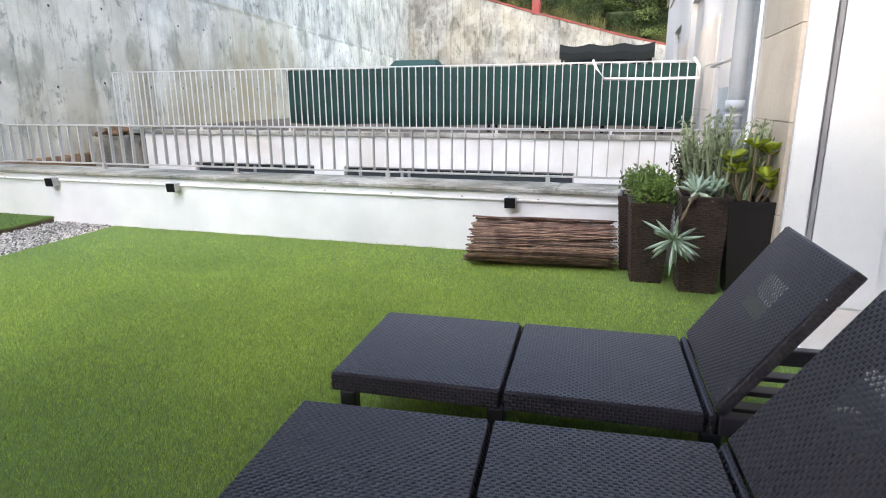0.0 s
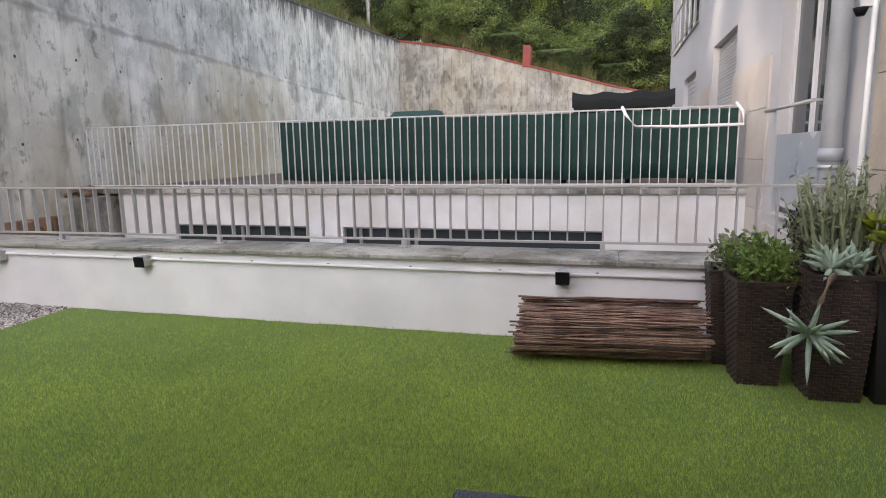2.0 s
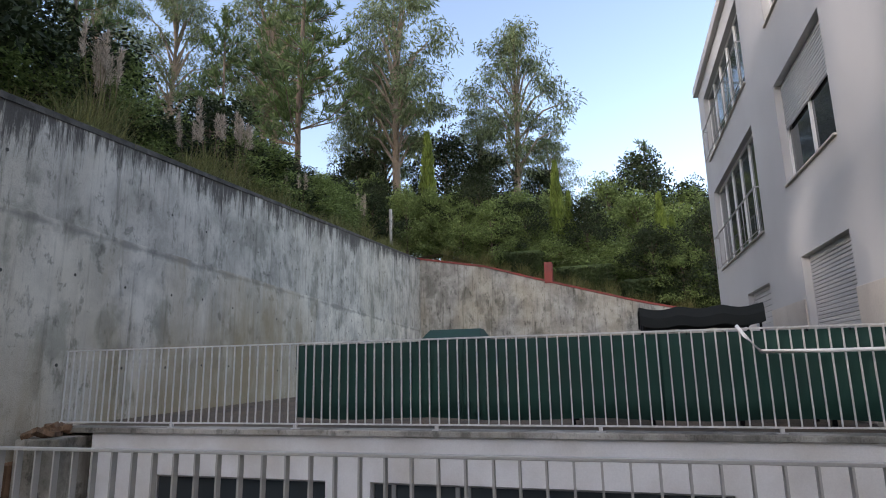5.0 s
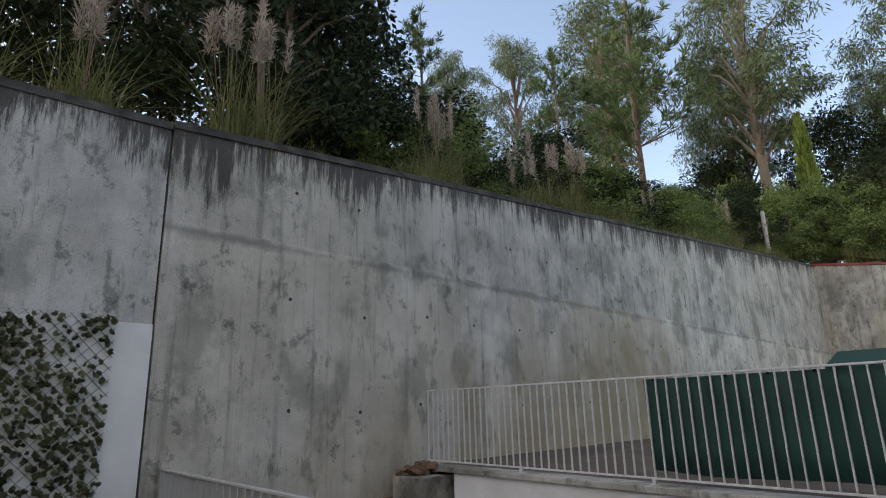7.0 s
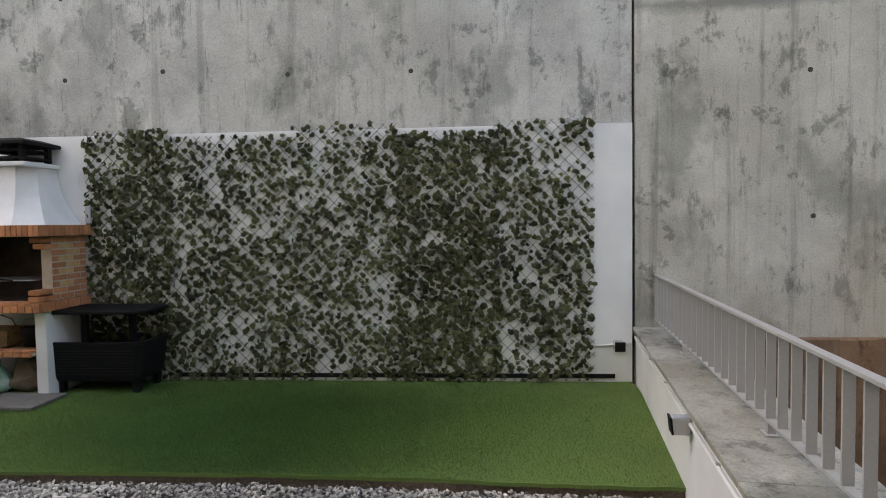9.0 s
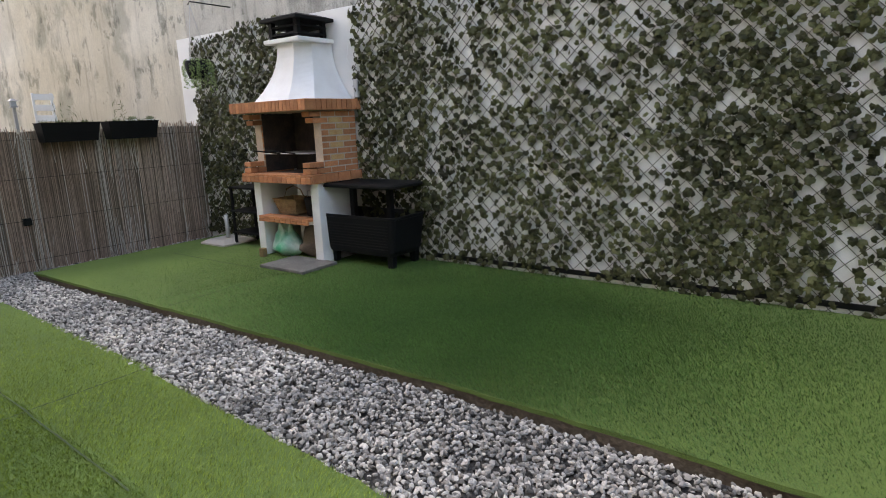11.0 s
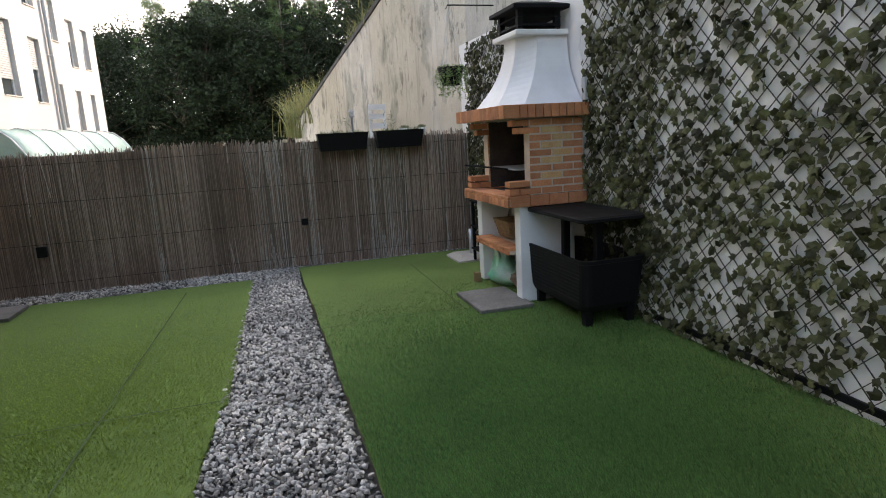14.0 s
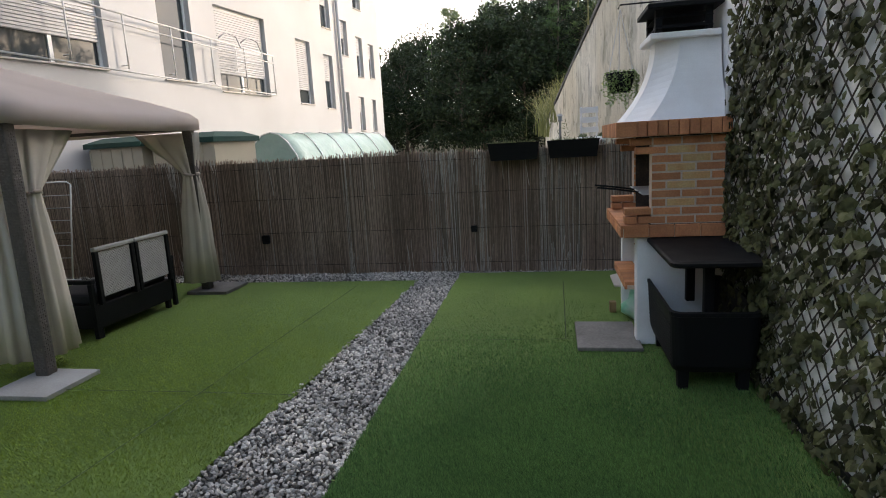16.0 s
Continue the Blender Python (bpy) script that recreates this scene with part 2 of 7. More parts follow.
    if band:
        # damp patches left along the casting joint
        sep = nt.nodes.new("ShaderNodeSeparateXYZ")
        nt.links.new(tc.outputs["Object"], sep.inputs[0])
        off = nt.nodes.new("ShaderNodeMath")
        off.operation = "SUBTRACT"
        nt.links.new(sep.outputs["Z"], off.inputs[0])
        off.inputs[1].default_value = 3.92
        ab = nt.nodes.new("ShaderNodeMath")
        ab.operation = "ABSOLUTE"
        nt.links.new(off.outputs[0], ab.inputs[0])
        ma = nt.nodes.new("ShaderNodeMath")
        ma.operation = "MULTIPLY_ADD"
        nt.links.new(ab.outputs[0], ma.inputs[0])
        ma.inputs[1].default_value = -2.0
        nt.links.new(noise_at((1, 1, 1), 1.1, 5, 0.6, 51.0), ma.inputs[2])
        last = nt.nodes.new("ShaderNodeMapRange")
        last.inputs["From Min"].default_value, last.inputs["From Max"].default_value = 0.33, 0.52
        last.inputs["To Max"].default_value = 0.68
        nt.links.new(ma.outputs[0], last.inputs["Value"])
        col = mixed("MIX", last.outputs["Result"], col, (0.19, 0.185, 0.17))
        # ochre seepage low on the wall beyond the yard, widened and darkened to paint dimmer light
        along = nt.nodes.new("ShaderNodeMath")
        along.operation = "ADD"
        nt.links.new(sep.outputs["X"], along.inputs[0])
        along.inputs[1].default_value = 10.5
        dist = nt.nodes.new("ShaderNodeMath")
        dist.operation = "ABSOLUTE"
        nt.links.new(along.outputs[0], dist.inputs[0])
        seep_and_dim = nt.nodes.new("ShaderNodeMath")
        seep_and_dim.operation = "MULTIPLY_ADD"
        nt.links.new(dist.outputs[0], seep_and_dim.inputs[0])
        seep_and_dim.inputs[1].default_value = -0.055
        nt.links.new(noise_at((1, 1, 0.3), 1.1, 6, 0.6, 71.0), seep_and_dim.inputs[2])
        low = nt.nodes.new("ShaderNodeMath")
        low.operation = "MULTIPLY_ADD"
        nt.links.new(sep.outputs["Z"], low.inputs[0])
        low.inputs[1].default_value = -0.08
        nt.links.new(seep_and_dim.outputs[0], low.inputs[2])
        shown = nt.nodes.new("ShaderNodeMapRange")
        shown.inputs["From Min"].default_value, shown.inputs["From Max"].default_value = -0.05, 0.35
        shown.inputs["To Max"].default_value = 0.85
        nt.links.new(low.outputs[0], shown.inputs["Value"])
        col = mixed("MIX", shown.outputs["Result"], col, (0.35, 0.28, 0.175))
    pores = noise_at((1, 1, 1), 60.0, 3, 0.6)
    col = mixed("MULTIPLY", 0.5, col, ramped(pores, 0.3, 0.6, (0.6, 0.6, 0.6), (1.08, 1.08, 1.08)))
    nt.links.new(col, p.inputs["Base Color"])
    bp = nt.nodes.new("ShaderNodeBump")
    bp.inputs["Strength"].default_value, bp.inputs["Distance"].default_value = 0.35, 0.012
    nt.links.new(blot, bp.inputs["Height"])
    nt.links.new(bp.outputs["Normal"], p.inputs["Normal"])
    return mat


def glass_material(name, tint=(0.75, 0.8, 0.8), rough=0.02, dark=None):
    mat = bpy.data.materials.new(name)
    mat.use_nodes = True
    nt, p = nodes_of(mat)
    p.inputs["Base Color"].default_value = (*(dark or tint), 1)
    p.inputs["Roughness"].default_value = rough
    p.inputs["IOR"].default_value = 1.45
    p.inputs["Transmission Weight"].default_value = 0.0 if dark else 1.0
    return mat


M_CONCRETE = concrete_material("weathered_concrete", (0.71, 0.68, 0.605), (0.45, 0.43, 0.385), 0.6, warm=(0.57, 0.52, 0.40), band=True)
M_CONCRETE_TOP = concrete_material("algae_streaked_concrete", (0.59, 0.57, 0.515), (0.37, 0.355, 0.32), 0.6, warm=(0.56, 0.52, 0.42), drips=0.0976)
M_CONCRETE_TOP_2 = concrete_material("algae_stained_concrete", (0.66, 0.645, 0.60), (0.44, 0.43, 0.40), 0.5, warm=(0.52, 0.49, 0.43), drips=0.0487)
M_CONCRETE_FAR = concrete_material("far_grey_concrete", (0.47, 0.45, 0.40), (0.28, 0.265, 0.235), 0.7)
M_CONCRETE_PALE = concrete_material("pale_render_concrete", (0.74, 0.695, 0.605), (0.58, 0.54, 0.46), 0.4)
M_COPING = concrete_material("mossy_coping", (0.54, 0.52, 0.47), (0.22, 0.21, 0.185), 0.5, (0.40, 0.36, 0.27))
M_MOSS_AND_HOLLOW = material("black_algae_and_hollow_shade", (0.05, 0.047, 0.042), 0.95, vary=0.5, second=(0.12, 0.115, 0.10), scale=4, bump=0.5, dist=0.01)
M_WHITE = material("white_painted_render", (0.90, 0.89, 0.87), 0.75, vary=0.05, second=(0.74, 0.735, 0.72), scale=1.6, fine=140, bump=0.15, amount=0.3)
M_WHITE_WORN = material("peeling_white_paint", (0.84, 0.835, 0.82), 0.8, vary=0.06, second=(0.62, 0.58, 0.52), scale=1.3, fine=60, bump=0.2, amount=0.2)
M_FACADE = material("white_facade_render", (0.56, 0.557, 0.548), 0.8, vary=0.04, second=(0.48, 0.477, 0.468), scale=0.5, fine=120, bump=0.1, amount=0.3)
M_STONE = material("beige_limestone", (0.52, 0.45, 0.36), 0.55, vary=0.12, second=(0.43, 0.36, 0.28), scale=3.0, fine=40, bump=0.08, rand=0.08)
M_STONE_PALE = material("pale_limestone", (0.60, 0.55, 0.49), 0.6, vary=0.1, second=(0.52, 0.47, 0.41), scale=2.0, fine=50, bump=0.08, rand=0.06)
M_METAL = material("painted_grey_steel", (0.42, 0.405, 0.38), 0.45, 0.0, vary=0.1, second=(0.42, 0.41, 0.39), scale=14, fine=120, bump=0.06)
M_METAL_PALE = material("pale_painted_steel", (0.68, 0.67, 0.64), 0.45, vary=0.1, second=(0.52, 0.51, 0.49), scale=14, fine=120, bump=0.06)
M_GALV = material("galvanised_steel", (0.60, 0.61, 0.62), 0.42, 0.6, vary=0.1, second=(0.5, 0.5, 0.5), scale=20, fine=150, bump=0.05)
M_PIPE = material("grey_plastic_pipe", (0.40, 0.42, 0.43), 0.4, 0.0, vary=0.06, scale=8, fine=60, bump=0.03)
M_BLACK = material("black_plastic", (0.008, 0.008, 0.009), 0.6, spec=0.18, vary=0.2, scale=12, fine=120, bump=0.1)
M_TURF = material("turf_backing", (0.17, 0.27, 0.06), 0.9, vary=0.45, second=(0.12, 0.20, 0.045), scale=0.9, fine=260, bump=0.8, dist=0.01)
M_BED = material("gravel_bed_grit", (0.07, 0.065, 0.06), 0.95, vary=0.4, scale=3, fine=60, bump=0.5, dist=0.01)
M_SOIL = material("dry_soil", (0.16, 0.12, 0.085), 0.95, vary=0.4, second=(0.09, 0.07, 0.05), scale=1.5, fine=40, bump=0.6, dist=0.03)
M_WILD = material("wild_ground", (0.10, 0.11, 0.045), 0.95, vary=0.4, second=(0.16, 0.13, 0.08), scale=0.35, fine=20, bump=0.6, dist=0.05)
M_DECK = material("grey_paving", (0.36, 0.35, 0.33), 0.8, vary=0.2, second=(0.26, 0.25, 0.23), scale=2.5, fine=80, bump=0.2)
M_RED = material("red_painted_concrete", (0.30, 0.06, 0.045), 0.8, vary=0.15, second=(0.20, 0.06, 0.05), scale=2.0, bump=0.1)
M_FRAME = material("white_aluminium", (0.80, 0.80, 0.79), 0.35, vary=0.03, scale=6, fine=90, bump=0.0)
M_FRAME_GREY = material("grey_aluminium", (0.36, 0.36, 0.36), 0.4, 0.3, vary=0.05, scale=6, fine=90, bump=0.0)
M_SHUTTER = material("grey_shutter_slat", (0.50, 0.50, 0.50), 0.5, vary=0.08, scale=5, fine=60, bump=0.05)
M_GLASS_DARK = glass_material("window_glass", dark=(0.045, 0.055, 0.06), rough=0.04)
M_GLASS_FROST = material("frosted_glass", (0.46, 0.50, 0.53), 0.25, vary=0.04, scale=2, fine=30, bump=0.0)
M_CURTAIN = material("white_curtain", (0.72, 0.74, 0.72), 0.8, vary=0.06, stretch=(14, 14, 0.3), scale=3, fine=12, bump=0.3, dist=0.02)


# ---- the ground and the terrace ----
FX = 1.60        # facade plane
FY = 5.86        # inner face of the front parapet
FENCE_S = 8.95   # reed fence, along the wall


def slab_poly(bm, pts, z0, z1, mi=0):
    return loft(bm, [[(x, y, z0) for x, y in pts], [(x, y, z1) for x, y in pts]], mi)


def wp(s, d):
    v = W(s, d) @ Vector((0, 0, 0))
    return (v.x, v.y)


# sunken yard behind the parapet, and open country beyond
solid("ground", B(-400, 400, -400, 400, -3.2, -3.0), M_WILD, "dry grassy ground reaching the horizon", "ground", kind="structure")
# terrace deck under turf and gravel
solid("terrace_slab", slab_poly(bmesh.new(), [wp(-0.3, -0.3), wp(9.2, -0.3), (2.2, -2.4), (2.2, 6.5), (-9.2, 6.5)], -3.0, -0.05), M_DECK, "grey concrete terrace slab under the turf", "terrace", kind="structure")
def lawn_edge(y):
    """x of the large lawn's edge along the gravel path."""
    return -4.79 - 0.095 * (y + 1.97) if y < 1.4 else -5.07 - 0.062 * (y - 1.4)


def jag(pts, step=0.12, amp=0.012):
    """An outline walked in short steps, slightly ragged."""
    out = []
    for (ax, ay), (bx, by) in zip(pts, pts[1:] + pts[:1]):
        n = max(1, int(math.hypot(bx - ax, by - ay) / step))
        for i in range(n):
            f = i / n
            out.append((ax + (bx - ax) * f + random.uniform(-amp, amp), ay + (by - ay) * f + random.uniform(-amp, amp)))
    return out


LAWN = [(lawn_edge(5.82), 5.83), (lawn_edge(1.42), 1.42), (lawn_edge(1.38) , 1.38), wp(8.42, 3.02), wp(8.40, 9.55), (1.58, 5.83)]
RAISED = [wp(0.03, 0.02), wp(0.03, 2.53), wp(3.0, 2.41), wp(8.55, 2.48), wp(8.55, 0.02)]
solid("lawn", slab_poly(bmesh.new(), jag(LAWN), -0.049, 0.0), M_TURF, "large lawn of green artificial turf strips", "lawn", kind="structure")
solid("raised_bed", slab_poly(bmesh.new(), [wp(0.03, 0.02), wp(0.03, 2.52), wp(3.0, 2.40), wp(8.54, 2.47), wp(8.54, 0.02)], -0.049, 0.034), M_SOIL, "brown earth edge under the raised lawn", "bed", kind="structure")
solid("raised_lawn", slab_poly(bmesh.new(), jag(RAISED), 0.035, 0.06), M_TURF, "raised lawn of green artificial turf beside the gravel path", "lawn", kind="structure")
solid("gravel_bed", slab_poly(bmesh.new(), [wp(0.0, 2.3), wp(0.0, 3.9), wp(8.3, 3.3), wp(8.3, 9.5), wp(8.9, 9.5), wp(8.9, 0.0), wp(8.3, 0.0), wp(8.3, 2.3)], -0.05, -0.03), M_BED, "dark bed under the loose gravel", "gravel bed", kind="structure")

# front parapet with its coping
wall_front = solid("wall_front", B(-8.84, FX, FY, FY + 0.50, -3.0, 0.598), M_WHITE, "low white rendered parapet wall", "wall", kind="structure")
bm = bmesh.new()
x = -8.84
while x < FX - 0.01:
    x1 = min(x + 1.25, FX)
    box(bm, x + 0.002, x1 - 0.002, FY - 0.035, FY + 0.54, 0.599, 0.635, 0.006)
    x = x1
part("coping", bm, M_COPING, wall_front, "stained grey concrete coping")


def railing(name, x0, x1, y, z0, z1, gap, foot, label, posts, bar=(0.012, 0.035), mat=M_METAL, wide=0.05, turn=0.0):
    """Steel railing along x: top and bottom bars, flat uprights, posts with foot plates."""
    r = thing(name, pose(x1, y, 0, 0, 0, turn) @ pose(-x1, -y, 0), label, "railing")
    part("top_rail", B(x0, x1, y - wide / 2, y + wide / 2, z1 - 0.02, z1, 0.004), mat, r)
    part("bottom_rail", B(x0, x1, y - 0.02, y + 0.02, z0, z0 + 0.018, 0.003), mat, r)
    me = mesh_of("bar", B(-bar[0] / 2, bar[0] / 2, -bar[1] / 2, bar[1] / 2, z0 + 0.019, z1 - 0.021), mat)
    if gap:
        n = int((x1 - x0) / gap)
        spots = [x0 + 0.02 + (x1 - x0 - 0.04) * i / n for i in range(n + 1)]
    else:
        spots = [a + (b - a) * i / 12 for a, b in zip(posts, posts[1:]) for i in range(12)]
    for px in spots:
        if x0 < px < x1:
            part("bar", me, None, r, m=pose(px, y, 0))
    bmp = B(-0.02, 0.02, -0.02, 0.02, foot, z0 - 0.001)
    box(bmp, -0.05, 0.05, -0.035, 0.035, foot, foot + 0.008)
    pm = mesh_of("post", bmp, mat)
    for px in [q for q in posts if x0 < q < x1]:
        part("post", pm, None, r, m=pose(px, y, 0))
    return r


railing("terrace_railing", -8.86, FX - 0.02, 6.33, 0.70, 1.185, 0, 0.636, "grey painted steel railing on the parapet coping", (-9.46, -7.58, -5.70, -3.82, -1.94, -0.22, 1.50, 3.2), bar=(0.012, 0.045), turn=1.45)

# the tall retaining wall: two castings that meet at an open joint
def retaining(name, s0, s1, top0, top1, label, place=WALL, mat=M_CONCRETE, zs=4.0):
    """Wall along s with a sloping top; its upper lift stands slightly back."""
    w = thing(name, place, label, "wall", kind="structure")
    n = max(2, int(abs(s1 - s0) / 1.0))
    bm = loft(bmesh.new(), [[(s, -0.6, -3.0), (s, 0.0, -3.0), (s, 0.0, zs), (s, -0.6, zs)] for s in np.linspace(s0, s1, n)])
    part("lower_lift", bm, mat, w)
    bm = bmesh.new()
    loft(bm, [[(s, -0.6, zs + 0.001), (s, -0.022, zs + 0.001), (s, -0.022 + 0.01 * math.sin(s), top0 + (top1 - top0) * (s - s0) / (s1 - s0)), (s, -0.6, top0 + (top1 - top0) * (s - s0) / (s1 - s0))] for s in np.linspace(s0, s1, n)])
    part("upper_lift", bm, (M_CONCRETE_TOP if s0 < -1 else M_CONCRETE_TOP_2) if mat is M_CONCRETE else mat, w)
    bm = bmesh.new()
    loft(bm, [[(s, -0.62, t), (s, 0.004, t), (s, 0.0, t + 0.10), (s, -0.62, t + 0.11)] for s in np.linspace(s0, s1, n) for t in [top0 + 0.001 + (top1 - top0) * (s - s0) / (s1 - s0)]])
    part("top_edge", bm, M_MOSS_AND_HOLLOW, w, "edge blackened by algae")
    return w


retaining("wall_retaining_1", -32.8, -0.015, 8.40, 5.20, "tall weathered grey concrete retaining wall with streaks")
retaining("wall_retaining_2", 0.015, 9.05, 5.16, 4.72, "tall concrete retaining wall above the garden", zs=2.5)
hole_rnd = random.Random(91)
# proud dark discs; the shade inside each tie hole is put into their colour
hole = mesh_of("tie_hole", tube(bmesh.new(), [(0, -0.02, 0), (0, 0.003, 0)], 0.026, 10), M_MOSS_AND_HOLLOW)
for name, s0, n, heights in (("wall_retaining_1", -19.5, 15, (1.75, 3.15, 4.75)), ("wall_retaining_2", 1.1, 6, (3.4, 4.2))):
    for k in range(n):
        for hz in heights:
            part("tie_hole", hole, None, bpy.data.objects[name], m=pose(s0 + 1.27 * k + hole_rnd.uniform(-0.12, 0.12), -0.022 if hz > (4 if n > 6 else 2.5) else 0.0, hz + hole_rnd.uniform(-0.08, 0.08)))
# past the fence the wall turns and steps down
BEND = Matrix.Translation(W(9.06, 0.0) @ Vector((0, 0, 0))) @ pose(0, 0, 0, 0, 0, -90 + math.degrees(math.atan(0.233)))
retaining("wall_retaining_3", 0.0, 15.2, 4.70, 2.15, "pale streaked concrete retaining wall stepping down beyond the fence", BEND, M_CONCRETE_PALE, 2.0)
solid("wall_joint", B(-0.014, 0.014, -0.5, -0.06, -1.0, 5.1), M_MOSS_AND_HOLLOW, "dark open joint between two castings", "joint", kind="structure", m=WALL)
white_panel = solid("wall_painted_band", B(0.02, FENCE_S + 0.3, 0.001, 0.03, -0.05, 2.74, 0.004), M_WHITE, "white painted band along the concrete wall", "wall", kind="structure", m=WALL)

# far cross wall, with red capping
bm = loft(bmesh.new(), [[(x, 38.3, -3), (x, 38.9, -3), (x, 38.9, z), (x, 38.3, z)] for x, z in ((-14.5, 8.7), (-8.9, 7.7), (-5.6, 6.7), (0, 5.1), (9, 3.0))])
far_wall = solid("wall_far", bm, M_CONCRETE_FAR, "far grey concrete retaining wall with a sloping top", "wall", kind="structure")
bm = loft(bmesh.new(), [[(x, 38.25, z), (x, 38.95, z), (x, 38.95, z + 0.11), (x, 38.25, z + 0.11)] for x, z in ((-14.5, 8.71), (-8.9, 7.71), (-5.6, 6.71), (0, 5.11), (9, 3.01))])
part("capping", bm, M_RED, far_wall, "red painted capping")
part("pillar", B(-5.25, -4.8, 38.2, 39.0, 6.5, 7.75, 0.02), M_RED, far_wall, "red painted pillar")

# hillside above the walls
verts, faces = [], []
def hill(s, g):
    """Height of the slope above the wall, g metres behind its face."""
    top = 5.2 - 0.1 * s if s < 0 else max(1.6, 5.15 - 0.05 * s - 0.1 * max(0.0, s - 9))
    return top - 0.12 + 0.28 * g * (1 if g < 40 else 0.9) + 0.25 * noise.noise(Vector((s * 0.3, g * 0.3, 1)))


GX = [0, 1.5, 4, 8, 14, 24, 40, 70]
GS = list(range(-60, 25, 3))
for s in GS:
    for g in GX:
        v = W(s, -0.5 - g + max(0.0, s - 9) * 0.10) @ Vector((0, 0, 0))
        verts.append((v.x, v.y, hill(s, g)))
for i in range(len(GS) - 1):
    for j in range(len(GX) - 1):
        a = i * len(GX) + j
        faces.append((a, a + 1, a + len(GX) + 1, a + len(GX)))
solid("hillside", raw("hillside", verts, faces, M_WILD, True), None, "overgrown slope above the retaining wall", "slope", kind="structure")
verts, faces = [], []
for i, xx in enumerate(range(-60, 64, 4)):
    top = 8.6 if xx < -14 else max(3.0, 5.2 - 0.29 * xx)
    for j, yy in enumerate((38.9, 42, 47, 55, 70, 95)):
        verts.append((xx, yy, top + 0.20 * (yy - 38.9) + 0.4 * noise.noise(Vector((xx * 0.2, yy * 0.2, 4)))))
for i in range(30):
    for j in range(5):
        a = i * 6 + j
        faces.append((a, a + 6, a + 7, a + 1))
solid("far_slope", raw("far_slope", verts, faces, M_WILD, True), None, "wooded slope beyond the far wall", "slope", kind="structure")
verts, faces = [], []
for i, xx in enumerate(range(-70, 44, 4)):
    for j, yy in enumerate((-28, -36, -46, -60, -90)):
        verts.append((xx, yy, -0.3 + 0.18 * (-28 - yy) * (1.0 if xx < -6 else 0.6) + 0.4 * noise.noise(Vector((xx * 0.2, yy * 0.2, 9)))))
for i in range(28):
    for j in range(4):
        a = i * 5 + j
        faces.append((a, a + 1, a + 6, a + 5))
solid("back_slope", raw("back_slope", verts, faces, M_WILD, True), None, "wooded slope behind the gardens", "slope", kind="structure")
solid("neighbour_ground", B(-6, 8, -60, -2.9, -3.0, -0.1), M_DECK, "paved ground of the gardens next door", "ground", kind="structure")

# the white wall of the lower yard, with its window slots
def holed(bm, axis, a0, a1, z0, z1, p0, p1, holes):
    """A wall along x or y between p0 and p1, with holes (a0, a1, z0, z1) through it."""
    cuts = sorted({a0, a1, *[v for h in holes for v in h[:2] if a0 < v < a1]})
    for c0, c1 in zip(cuts, cuts[1:]):
        mid = (c0 + c1) / 2
        z = z0
        for h in sorted((h for h in holes if h[0] < mid < h[1]), key=lambda h: h[2]):
            if h[2] > z:
                box(bm, *((c0, c1, p0, p1) if axis == "x" else (p0, p1, c0, c1)), z, h[2])
            z = h[3]
        if z < z1:
            box(bm, *((c0, c1, p0, p1) if axis == "x" else (p0, p1, c0, c1)), z, z1)
    bmesh.ops.remove_doubles(bm, verts=bm.verts, dist=0.0005)
    return bm


SLOTS = [(-7.36, -4.81, -0.25, 0.335), (-4.22, -0.22, -0.25, 0.335)]
yard_wall = solid("wall_yard", holed(bmesh.new(), "x", -8.45, FX, -3.0, 0.86, 9.84, 10.14, SLOTS), M_WHITE_WORN, "white painted yard wall with flaking patches", "wall", kind="structure")
for k, (a, b, c, d) in enumerate(SLOTS):
    win = thing("window_%d" % (k + 1), pose(0, 0, 0), "long low window slot in the white yard wall", "window", kind="structure")
    bm = bmesh.new()
    box(bm, a, b, 9.90, 9.95, d - 0.03, d)
    box(bm, a, b, 9.90, 9.95, c, c + 0.04)
    n = 2 if k == 0 else 3
    xs = [a + (b - a) * i / n for i in range(n + 1)] if k == 0 else [a, a + 0.28, a + 1.07, a + 1.2, b]
    for xx in xs:
        box(bm, max(a, xx - 0.025), min(b, xx + 0.025), 9.895, 9.955, c + 0.041, d - 0.031)
    part("window_frame", bm, M_FRAME_GREY, win)
    for x0, x1 in zip(xs, xs[1:]):
        part("pane", B(x0 + 0.026, x1 - 0.026, 9.92, 9.93, c + 0.042, d - 0.032), M_GLASS_DARK, win)
upper = solid("terrace_upper", B(-9.6, FX, 9.70, 38.25, -3.0, -2.0), M_DECK, "lower yard floor", "floor", kind="structure")
bm = B(-9.35, FX, 9.80, 10.15, 0.861, 0.93, 0.008)
solid("terrace_edge", bm, M_COPING, "stained concrete edge of the upper terrace", "coping", kind="structure")
solid("terrace_floor_upper", B(-13.5, FX, 10.16, 38.25, -2.0, 0.90), M_SOIL, "bare earth and gravel of the upper terrace", "terrace", kind="structure")
up = railing("upper_railing", -9.16, 1.47, 9.93, 0.985, 2.02, 0.12, 0.931, "thin grey steel railing of the upper terrace", (-9.1, -7.2, -5.3, -3.4, -1.5, 0.3, 1.45), bar=(0.014, 0.02), wide=0.035, mat=M_METAL_PALE)

